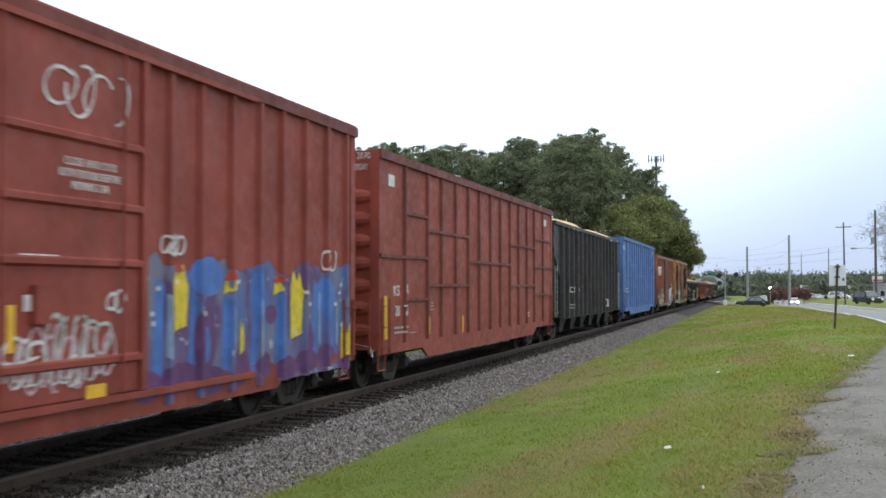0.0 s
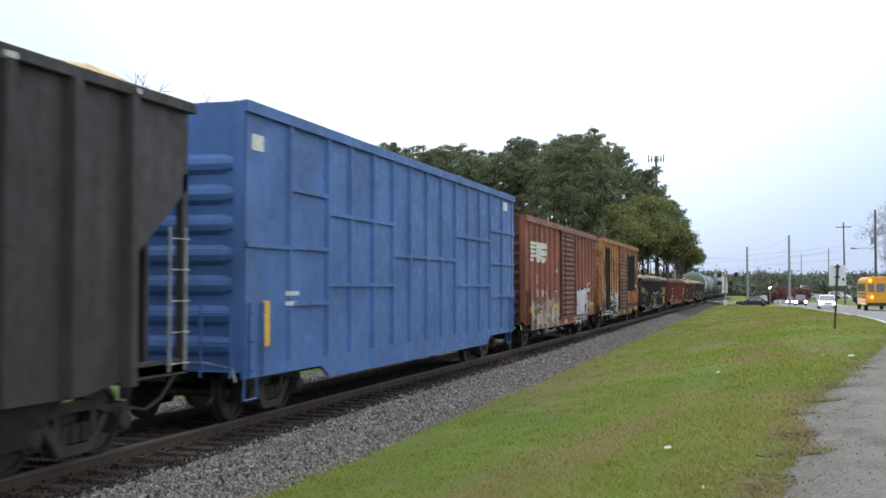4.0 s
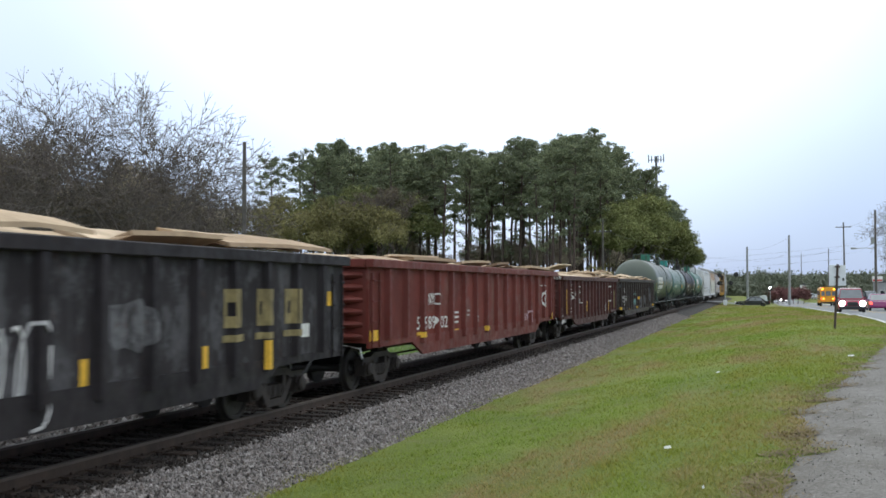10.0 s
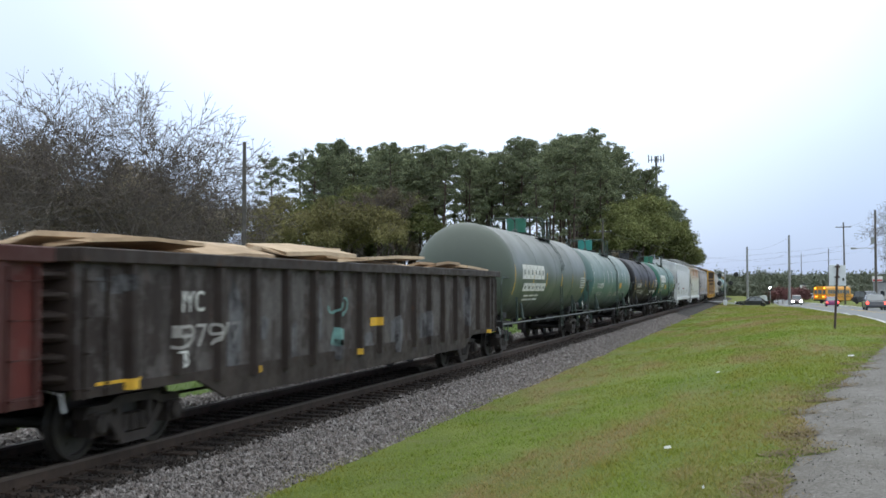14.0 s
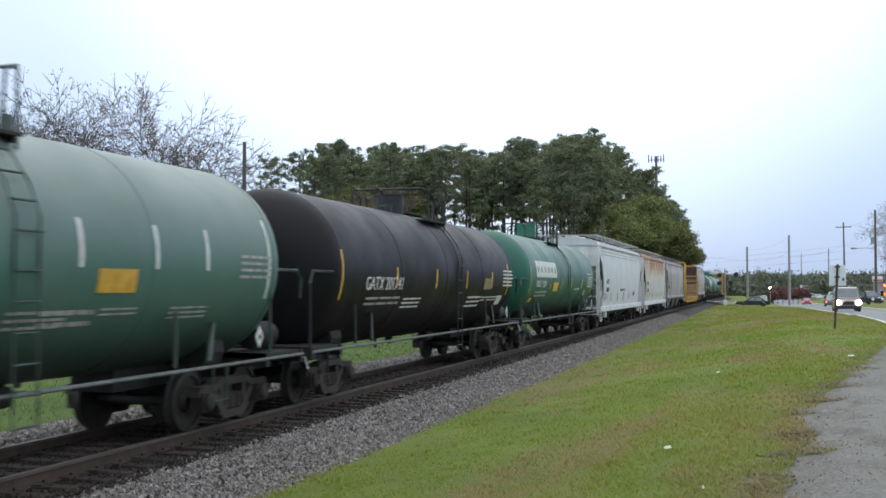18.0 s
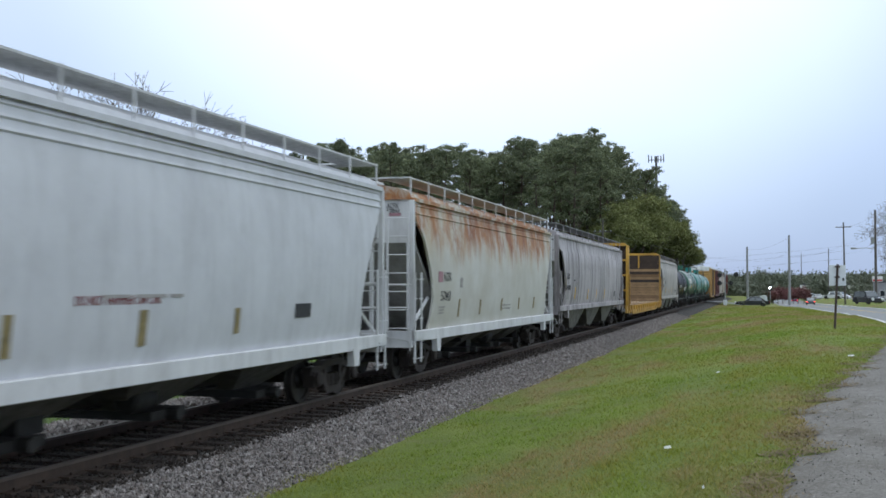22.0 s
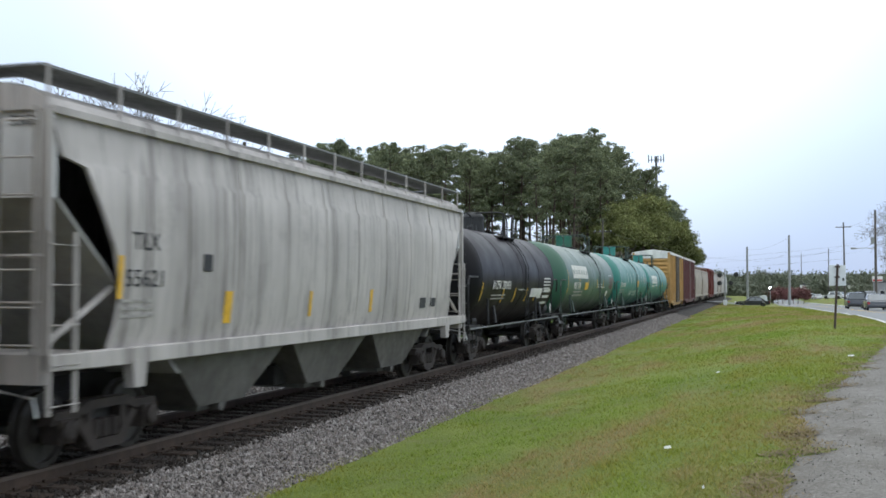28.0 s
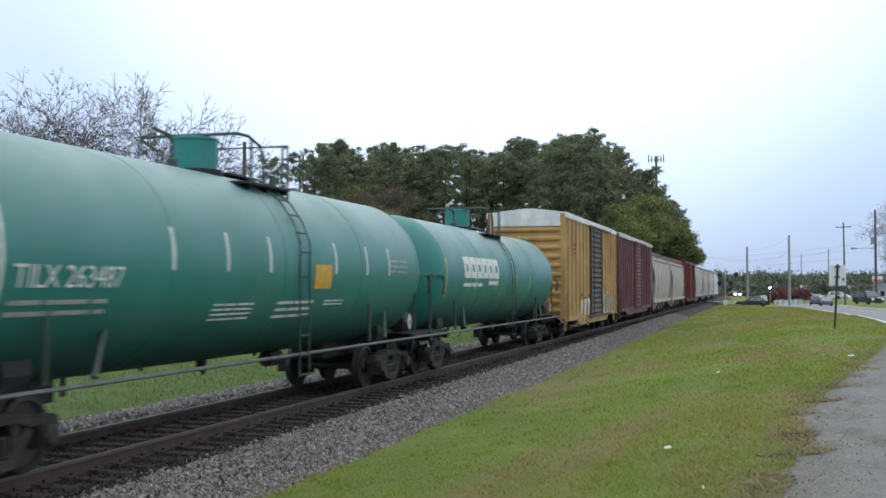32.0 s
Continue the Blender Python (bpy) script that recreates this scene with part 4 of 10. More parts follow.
def coal_hopper(name, label, L, top, zs, mat, heap_mat):
    """An open-top hopper with close side posts, sloped end corners and a heap of wood chips."""
    car = thing(name, label, "hopper car", group="cars of the freight train")
    W = 1.46
    z_hi, z_lo, cut = 3.36, 2.38, 1.35
    for sg in (1, -1):
        part("side_wall", Shape().prism([(0.0, top - 0.1), (0.0, z_hi), (cut, z_lo), (cut, zs), (cut + 0.9, zs - 0.14), (L - cut - 0.9, zs - 0.14), (L - cut, zs), (L - cut, z_lo), (L, z_hi), (L, top - 0.1)], "x",
                                         min(sg * (W - 0.05), sg * W), max(sg * (W - 0.05), sg * W)), mat, car)
        part("top_chord", Shape().box(min(sg * (W - 0.04), sg * (W + 0.1)), max(sg * (W - 0.04), sg * (W + 0.1)), -0.05, L + 0.05, top - 0.14, top), mat, car, bevel=0.012)
        k = 14
        for i in range(k + 1):
            y = cut + 0.1 + (L - 2 * cut - 0.2) * i / k
            part("side_post", Shape().prism([(sg * W, y - 0.11), (sg * (W + 0.13), y - 0.07), (sg * (W + 0.13), y + 0.07), (sg * W, y + 0.11)], "z", zs - 0.1, top - 0.14), mat, car)
        for y in (0.0, L - 0.12):
            part("corner_post", Shape().box(min(sg * (W - 0.1), sg * W), max(sg * (W - 0.1), sg * W), y, y + 0.12, zs, z_hi + 0.2), mat, car)
        part("side_sill", Shape().box(min(sg * (W - 0.12), sg * W), max(sg * (W - 0.12), sg * W), 0, cut + 0.2, zs - 0.05, zs + 0.15).box(min(sg * (W - 0.12), sg * W), max(sg * (W - 0.12), sg * W), L - cut - 0.2, L, zs - 0.05, zs + 0.15), mat, car)
    for a, d in ((0.0, 1), (L, -1)):
        part("end_wall", Shape().box(-W + 0.05, W - 0.05, min(a, a + d * 0.05), max(a, a + d * 0.05), z_hi - 0.1, top - 0.02), mat, car)
        s = Shape()
        s.add([(-W + 0.05, a + d * 0.02, z_hi), (W - 0.05, a + d * 0.02, z_hi), (W - 0.05, a + d * 3.4, 1.0), (-W + 0.05, a + d * 3.4, 1.0),
               (-W + 0.05, a + d * 0.1, z_hi), (W - 0.05, a + d * 0.1, z_hi), (W - 0.05, a + d * 3.48, 1.0), (-W + 0.05, a + d * 3.48, 1.0)],
              [(0, 1, 2, 3), (7, 6, 5, 4), (0, 4, 5, 1), (1, 5, 6, 2), (2, 6, 7, 3), (3, 7, 4, 0)])
        part("slope_sheet", s, mat, car)
        part("end_platform", Shape().box(-W, W, min(a, a + d * 1.3), max(a, a + d * 1.3), zs - 0.02, zs + 0.1), STEEL_DARK, car)
        for x in (-0.9, 0.0, 0.9):
            part("end_strut", Shape().box(x - 0.05, x + 0.05, min(a + d * 0.1, a + d * 0.2), max(a + d * 0.1, a + d * 0.2), zs, z_hi), mat, car)
        ladder(car, BARE_STEEL, W + 0.02, min(a + d * 0.1, a + d * 0.5), max(a + d * 0.1, a + d * 0.5), [zs + 0.1, zs + 0.5, zs + 0.9, zs + 1.3, zs + 1.7], rail=0.012)
    for i in range(6):
        y = 3.1 + (L - 6.2) * i / 5
        s = Shape()
        s.add([(-1.3, y - 0.9, zs), (1.3, y - 0.9, zs), (1.3, y + 0.9, zs), (-1.3, y + 0.9, zs), (-1.15, y - 0.3, 0.35), (1.15, y - 0.3, 0.35), (1.15, y + 0.3, 0.35), (-1.15, y + 0.3, 0.35)],
              [(0, 1, 2, 3), (7, 6, 5, 4), (0, 4, 5, 1), (1, 5, 6, 2), (2, 6, 7, 3), (3, 7, 4, 0)])
        part("hopper_bay", s, STEEL_DARK, car)
    # heap
    nx, ny = 10, 60
    v, f = [], []
    for j in range(ny + 1):
        for i in range(nx + 1):
            x, y = -W + 0.06 + (2 * W - 0.12) * i / nx, 0.1 + (L - 0.2) * j / ny
            e = (1 - (2 * i / nx - 1) ** 2) ** 0.6 * min(1.0, 0.25 + min(y, L - y) / 1.6)
            z = top - 0.06 + 0.44 * e * (0.85 + 0.5 * noise.noise((x * 0.6, y * 0.35, 3))) + 0.05 * noise.noise((x * 4, y * 4, 1)) + 0.03
            v.append((x, y, max(z, top - 0.08)))
    for j in range(ny):
        for i in range(nx):
            a = j * (nx + 1) + i
            f.append((a, a + 1, a + nx + 2, a + nx + 1))
    part("chip_load", Shape().add(v, f), heap_mat, car, "pale heap of wood chips")
    running_gear(car, L, 1.85)
    return car


def bulkhead_flat(name, label, L, top, deck, mat, wood):
    """A flat car with a tall plank-faced bulkhead at each end and a timber deck."""
    car = thing(name, label, "flat car", group="cars of the freight train")
    W = 1.50
    for sg in (1, -1):
        part("side_sill", Shape().prism([(0.0, deck - 0.02), (0.0, 0.62), (2.6, 0.62), (3.4, 0.50), (L - 3.4, 0.50), (L - 2.6, 0.62), (L, 0.62), (L, deck - 0.02)], "x", min(sg * (W - 0.08), sg * W), max(sg * (W - 0.08), sg * W)), mat, car)
        for i in range(16):
            y = 0.9 + (L - 1.8) * i / 15
            part("stake_pocket", Shape().box(min(sg * W, sg * (W + 0.08)), max(sg * W, sg * (W + 0.08)), y - 0.09, y + 0.09, deck - 0.27, deck - 0.04), mat, car)
            part("side_rib", Shape().box(min(sg * W, sg * (W + 0.04)), max(sg * W, sg * (W + 0.04)), y + 0.5, y + 0.56, 0.56, deck - 0.06), mat, car)
    part("underframe", Shape().box(-W + 0.08, W - 0.08, 0.1, L - 0.1, deck - 0.25, deck - 0.08), STEEL_DARK, car)
    k = 60
    for i in range(k):
        y = 0.75 + (L - 1.5) * i / k
        part("deck_plank", Shape().box(-W + 0.02, W - 0.02, y + 0.01, y + (L - 1.5) / k - 0.004, deck - 0.075, deck + 0.006 * (i % 3)), wood, car)
    for end, d in ((0.0, 1), (L, -1)):
        a = end + d * (0.55 if d > 0 else 0.0)
        bh = part("bulkhead", Shape().box(-W + 0.1, W - 0.1, min(a + d * 0.50, a + d * 0.56), max(a + d * 0.50, a + d * 0.56), deck, top), DARK_PLANK, car, "dark weathered back of the bulkhead")
        for sg in (1, -1):
            s = Shape()
            s.prism([(a + d * 0.02, 0.62), (a + d * 0.56, 0.62), (a + d * 0.56, top - 0.02), (a + d * 0.30, top - 0.02), (a + d * 0.18, top - 0.6)], "x", min(sg * (W - 0.12), sg * (W + 0.04)), max(sg * (W - 0.12), sg * (W + 0.04)))
            part("bulkhead_post", s, mat, bh)
            part("bulkhead_stay", Shape().prism([(a + d * 0.1, deck), (a + d * 0.5, deck), (a + d * 0.5, top - 0.1), (a + d * 0.38, top - 0.1)], "x", min(sg * 0.45, sg * 0.53), max(sg * 0.45, sg * 0.53)), mat, bh)
            ladder(bh, mat, W + 0.06, min(a + d * 0.1, a + d * 0.5), max(a + d * 0.1, a + d * 0.5), [deck - 0.2 + 0.45 * i for i in range(5)])
        for z in (deck + 0.85, deck + 1.7, deck + 2.55):
            part("bulkhead_girt", Shape().box(-W + 0.1, W - 0.1, min(a + d * 0.22, a + d * 0.5), max(a + d * 0.22, a + d * 0.5), z - 0.05, z + 0.05), mat, bh)
        cap = Shape().prism([(-W + 0.0, top - 0.02), (W - 0.0, top - 0.02), (W - 0.25, top + 0.14), (-W + 0.25, top + 0.14)], "y", min(a + d * 0.28, a + d * 0.66), max(a + d * 0.28, a + d * 0.66))
        part("bulkhead_cap", cap, mat, bh)
        part("lifting_strip", Shape().box(-0.05, 0.05, min(a + d * 0.645, a + d * 0.665), max(a + d * 0.645, a + d * 0.665), top - 0.95, top - 0.02), mat, bh)
        n = 17
        for i in range(n):
            z = deck + 0.02 + (top - deck - 0.06) * i / n
            part("bulkhead_plank", Shape().box(-W + 0.02, W - 0.02, min(a + d * 0.562, a + d * (0.62 + 0.02 * (i % 2))), max(a + d * 0.562, a + d * (0.62 + 0.02 * (i % 2))), z, z + (top - deck - 0.06) / n - 0.012),
                 DARK_PLANK if i > 11 or i in (7, 10) else wood, bh)
    running_gear(car, L, 2.0)
    return car


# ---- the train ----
def tank_paint(name, color, dust_sheen, dusty, grime, shine=0.38):
    """Tank paint: a pale dusty upper half with sky sheen painted in, brown grime and painted shade on the belly."""
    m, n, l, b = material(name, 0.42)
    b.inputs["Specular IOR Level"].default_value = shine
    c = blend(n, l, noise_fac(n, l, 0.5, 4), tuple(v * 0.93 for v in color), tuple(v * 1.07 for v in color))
    # upper half paled: a dusty film and the sky's sheen in one colour
    c = blend(n, l, times(n, l, height_fac(n, l, 2.2, 3.5, 0.4), dusty), c, dust_sheen)
    c = blend(n, l, times(n, l, noise_fac(n, l, 1.2, 7, 0.7, (1, 1, 0.4), lo=0.5, hi=0.8), 0.25), c, dust_sheen)
    # belly darkened: brown grime, with the underside's shade put into the colour
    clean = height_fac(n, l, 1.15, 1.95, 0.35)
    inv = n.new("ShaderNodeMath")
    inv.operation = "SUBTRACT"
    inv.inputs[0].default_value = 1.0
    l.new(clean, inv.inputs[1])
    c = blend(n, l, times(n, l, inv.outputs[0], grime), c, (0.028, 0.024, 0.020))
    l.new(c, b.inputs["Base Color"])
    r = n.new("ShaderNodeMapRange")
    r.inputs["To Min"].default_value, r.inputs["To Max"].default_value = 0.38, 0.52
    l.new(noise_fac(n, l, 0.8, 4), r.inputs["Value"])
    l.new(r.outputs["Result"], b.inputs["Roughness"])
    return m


def scuffed(name, color, worn, lo, rust=(0.09, 0.035, 0.02)):
    """Panels battered from inside and out: paint worn to pale blotches with ragged edges, thin runs, rust specks."""
    m, n, l, b = material(name, 0.75)
    b.inputs["Specular IOR Level"].default_value = 0.25
    c = blend(n, l, noise_fac(n, l, 0.9, 5), tuple(v * 0.75 for v in color), tuple(v * 1.2 for v in color))
    pale = blend(n, l, noise_fac(n, l, 9, 5, 0.7), tuple(v * 0.6 for v in worn), worn)
    c = blend(n, l, times(n, l, noise_fac(n, l, 1.7, 9, 0.72, (1, 1, 0.7), lo=lo, hi=lo + 0.09), 0.8), c, pale)
    c = blend(n, l, times(n, l, noise_fac(n, l, 3.0, 6, 0.7, (1, 1, 0.08), lo=lo + 0.02, hi=lo + 0.2), 0.5), c, pale)
    c = blend(n, l, times(n, l, noise_fac(n, l, 4.0, 8, 0.8, (1, 1, 0.4), lo=0.58, hi=0.66), 0.7), c, rust)
    l.new(c, b.inputs["Base Color"])
    bump(n, l, b, noise_fac(n, l, 1.4, 3, lo=0.2, hi=0.8), 0.2, 0.04)
    return m


def streaked(name, color, dirt, amount):
    """Pale hopper paint that rain has streaked: narrow runs of soot of many widths, smudges, specks of rust."""
    m, n, l, b = material(name, 0.6)
    b.inputs["Specular IOR Level"].default_value = 0.35
    c = blend(n, l, noise_fac(n, l, 0.6, 5), tuple(v * 0.90 for v in color), tuple(v * 1.08 for v in color))
    c = blend(n, l, times(n, l, noise_fac(n, l, 1.1, 5, 0.65, (1, 1, 0.10), lo=0.45, hi=0.72), amount * 0.55), c, dirt)
    c = blend(n, l, times(n, l, noise_fac(n, l, 3.6, 5, 0.7, (1, 1, 0.045), lo=0.52, hi=0.66), amount * 0.75), c, dirt)
    c = blend(n, l, times(n, l, noise_fac(n, l, 9.0, 4, 0.7, (1, 1, 0.03), lo=0.56, hi=0.66), amount * 0.5), c, tuple(v * 0.7 for v in dirt))
    c = blend(n, l, times(n, l, noise_fac(n, l, 1.0, 7, 0.75, lo=0.55, hi=0.75), amount * 0.5), c, dirt)
    c = blend(n, l, times(n, l, noise_fac(n, l, 5, 8, 0.8, (1, 1, 0.3), lo=0.64, hi=0.70), 0.35), c, (0.16, 0.07, 0.03))
    l.new(c, b.inputs["Base Color"])
    bump(n, l, b, noise_fac(n, l, 1.6, 3, lo=0.2, hi=0.8), 0.12, 0.03)
    return m


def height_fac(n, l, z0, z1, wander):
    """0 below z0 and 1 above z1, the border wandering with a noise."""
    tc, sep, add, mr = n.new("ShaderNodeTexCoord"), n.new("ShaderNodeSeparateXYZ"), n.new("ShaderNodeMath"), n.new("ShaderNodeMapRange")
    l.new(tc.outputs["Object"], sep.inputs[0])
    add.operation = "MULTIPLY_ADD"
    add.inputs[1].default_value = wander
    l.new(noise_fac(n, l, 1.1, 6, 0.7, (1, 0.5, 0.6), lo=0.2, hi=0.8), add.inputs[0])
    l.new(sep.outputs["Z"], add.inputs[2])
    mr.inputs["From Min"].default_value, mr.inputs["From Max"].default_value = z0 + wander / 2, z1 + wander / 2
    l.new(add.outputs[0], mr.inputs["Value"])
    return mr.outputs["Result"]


def rusted_ochre(name, color, lo, bare_below=None):
    """Old paint eaten by rust: large brown blooms with ragged edges, runs below them, small pits."""
    m, n, l, b = material(name, 0.75)
    c = blend(n, l, noise_fac(n, l, 0.8, 6), tuple(v * 0.8 for v in color), tuple(v * 1.12 for v in color))
    rust = blend(n, l, noise_fac(n, l, 4, 7, 0.75), (0.075, 0.030, 0.016), (0.19, 0.075, 0.03))
    c = blend(n, l, times(n, l, noise_fac(n, l, 1.3, 9, 0.78, (1, 1, 0.55), lo=lo, hi=lo + 0.06), 0.9), c, rust)
    if bare_below:
        c = blend(n, l, times(n, l, height_fac(n, l, bare_below - 0.12, bare_below, 0.25), 0.85), blend(n, l, noise_fac(n, l, 3, 7, 0.75, (1, 1, 0.3)), (0.06, 0.028, 0.018), (0.15, 0.065, 0.032)), c)
    c = blend(n, l, times(n, l, noise_fac(n, l, 2.6, 7, 0.75, (1, 1, 0.10), lo=lo + 0.02, hi=lo + 0.17), 0.7), c, rust)
    c = blend(n, l, times(n, l, noise_fac(n, l, 9, 7, 0.8, lo=0.6, hi=0.66), 0.8), c, rust)
    l.new(c, b.inputs["Base Color"])
    bump(n, l, b, noise_fac(n, l, 6, 6), 0.15, 0.01)
    return m



RED0 = paint("faded_red_brown", (0.25, 0.050, 0.034), dirt=(0.14, 0.05, 0.04), dirty=0.3, rusty=0.25, shine=0.3)
RED1 = paint("rust_red", (0.2494, 0.0510, 0.0329), dirt=(0.1376, 0.0490, 0.0366), dirty=0.25, rusty=0.1, streak=0.25, shine=0.3)
RIB1 = paint("rusty_rib_red", (0.150, 0.032, 0.024), dirt=(0.085, 0.032, 0.022), dirty=0.35, rusty=0.35, shine=0.3)
GREY2 = paint("charcoal_paint", (0.035, 0.0295, 0.031), dirt=(0.095, 0.080, 0.078), dirty=0.3, rusty=0.1, streak=0.45, shine=0.3)
BLUE3 = paint("bright_blue", (0.055, 0.130, 0.345), dirty=0.2, rusty=0.08, streak=0.2)
BROWN4 = paint("boxcar_brown", (0.235, 0.076, 0.043), dirty=0.35, rusty=0.3, shine=0.3)
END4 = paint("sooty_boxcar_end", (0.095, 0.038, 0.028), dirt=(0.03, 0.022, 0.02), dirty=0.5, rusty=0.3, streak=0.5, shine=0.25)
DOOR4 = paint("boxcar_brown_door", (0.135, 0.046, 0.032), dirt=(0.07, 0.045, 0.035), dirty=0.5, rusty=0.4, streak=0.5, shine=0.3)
DOOR23 = paint("dark_plug_door", (0.055, 0.040, 0.030), dirt=(0.16, 0.10, 0.04), dirty=0.4, rusty=0.3)
ROOF4 = paint("roof_brown", (0.095, 0.040, 0.034), dirty=0.5, rusty=0.4)
OCHRE5 = rusted_ochre("ochre_rusty", (0.4392, 0.2096, 0.0754), 0.50, 1.25)
DOOR5 = rusted_ochre("rusty_door", (0.33, 0.145, 0.055), 0.465, 2.5)
BLACK6 = paint("scuffed_black", (0.0125, 0.0095, 0.0115), dirt=(0.065, 0.054, 0.058), dirty=0.25, rusty=0.12, streak=0.45, shine=0.2)
MAROON7 = paint("oxide_red", (0.130, 0.026, 0.019), dirt=(0.06, 0.030, 0.025), dirty=0.4, rusty=0.2, shine=0.25)
MAROON8 = paint("dark_oxide_red", (0.060, 0.018, 0.015), dirt=(0.05, 0.028, 0.025), dirty=0.45, rusty=0.3, shine=0.25)
BROWN9 = paint("sooty_brown_black", (0.030, 0.021, 0.018), dirt=(0.085, 0.068, 0.060), dirty=0.4, rusty=0.4, streak=0.5, shine=0.2)
PANEL6 = scuffed("scuffed_black_panel", (0.024, 0.020, 0.022), (0.11, 0.105, 0.112), 0.50)
PANEL7 = scuffed("oxide_red_panel", (0.150, 0.032, 0.024), (0.20, 0.095, 0.08), 0.52)
PANEL8 = scuffed("dark_oxide_red_panel", (0.105, 0.026, 0.022), (0.17, 0.09, 0.08), 0.50)
PANEL9 = scuffed("sooty_brown_panel", (0.043, 0.032, 0.029), (0.15, 0.135, 0.13), 0.455)
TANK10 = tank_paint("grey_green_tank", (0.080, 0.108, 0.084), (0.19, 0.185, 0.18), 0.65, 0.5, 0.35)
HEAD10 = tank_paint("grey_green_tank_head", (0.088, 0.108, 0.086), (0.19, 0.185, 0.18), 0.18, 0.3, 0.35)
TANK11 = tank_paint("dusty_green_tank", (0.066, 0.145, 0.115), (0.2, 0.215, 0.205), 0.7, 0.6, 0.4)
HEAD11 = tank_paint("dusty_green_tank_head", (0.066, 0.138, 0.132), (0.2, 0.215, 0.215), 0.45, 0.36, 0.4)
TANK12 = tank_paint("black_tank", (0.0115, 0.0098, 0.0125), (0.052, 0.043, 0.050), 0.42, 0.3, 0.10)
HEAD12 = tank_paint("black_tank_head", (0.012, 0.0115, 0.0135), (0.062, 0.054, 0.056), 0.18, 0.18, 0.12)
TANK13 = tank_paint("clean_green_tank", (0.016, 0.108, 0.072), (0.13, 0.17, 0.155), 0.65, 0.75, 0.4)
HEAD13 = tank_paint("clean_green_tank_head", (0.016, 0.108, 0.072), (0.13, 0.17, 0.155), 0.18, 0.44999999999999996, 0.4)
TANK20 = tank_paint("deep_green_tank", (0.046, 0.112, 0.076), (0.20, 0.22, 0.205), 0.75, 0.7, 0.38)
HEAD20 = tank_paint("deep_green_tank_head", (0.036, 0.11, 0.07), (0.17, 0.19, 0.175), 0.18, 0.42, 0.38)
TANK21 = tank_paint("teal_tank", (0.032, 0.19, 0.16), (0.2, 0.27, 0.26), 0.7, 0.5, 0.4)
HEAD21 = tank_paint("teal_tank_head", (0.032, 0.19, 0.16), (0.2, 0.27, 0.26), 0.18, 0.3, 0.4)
FIT_GREEN = paint("green_fittings", (0.018, 0.13, 0.085), dirty=0.2, rusty=0.05)
FIT_TEAL = paint("teal_fittings", (0.025, 0.20, 0.18), dirty=0.15, rusty=0.05)
RAIL_GREEN = paint("dark_green_rail", (0.032, 0.055, 0.045), dirty=0.3, rusty=0.1)
WHITE14 = paint("white_hopper", (0.60, 0.605, 0.63), dirt=(0.22, 0.21, 0.21), dirty=0.2, rusty=0.05, streak=0.25, fade=0.08)
SILL14 = paint("white_sill", (0.68, 0.68, 0.69), dirty=0.25, rusty=0.15, fade=0.08)
GREY16 = streaked("grey_hopper", (0.475, 0.44, 0.455), (0.070, 0.060, 0.054), 1.0)
GREY18 = streaked("pale_grey_hopper", (0.49, 0.455, 0.435), (0.10, 0.088, 0.078), 0.75)
# bay sheets: dirt, and the shade below the car put into the colour
BAY16 = paint("dirty_shaded_bay", (0.1178, 0.1104, 0.1004), dirt=(0.0310, 0.0267, 0.0223), dirty=0.6, rusty=0.15, streak=0.6)
# slope sheets: dusty grey with the recess's shade mixed into the base colour
SLOPE14 = paint("dusty_shaded_slope_sheet", (0.27, 0.262, 0.25), dirt=(0.09, 0.08, 0.07), dirty=0.5, rusty=0.15, streak=0.5)
WALK15 = plain("pale_grating", (0.56, 0.56, 0.565), 0.7, 0.0, 0.2, 8)
WALK16 = plain("dark_grating", (0.20, 0.205, 0.212), 0.7, 0.3, 0.2, 8)
YELLOW17 = paint("flat_car_yellow", (0.50, 0.28, 0.035), dirty=0.35, rusty=0.5, streak=0.5)
DECK_WOOD = by_random("bulkhead_wood", [(0.26, 0.165, 0.085), (0.36, 0.24, 0.13), (0.20, 0.12, 0.065)], 0.85, 2.5)
DARK_PLANK = by_random("weathered_dark_plank", [(0.05, 0.035, 0.028), (0.075, 0.05, 0.038), (0.04, 0.03, 0.026)], 0.85, 2.5)
YELLOW23 = paint("boxcar_yellow", (0.42, 0.245, 0.075), dirty=0.25, rusty=0.2)
WHITE_ROOF = paint("white_roof", (0.70, 0.70, 0.68), dirty=0.2, rusty=0.1)
ROOF24 = paint("pale_roof", (0.55, 0.52, 0.50), dirty=0.3, rusty=0.2)
MAROON24 = paint("maroon_boxcar", (0.105, 0.028, 0.032), dirty=0.3, rusty=0.2)
CREAM25 = paint("cream_hopper", (0.40, 0.345, 0.295), dirt=(0.17, 0.14, 0.11), dirty=0.3, rusty=0.2, streak=0.5)


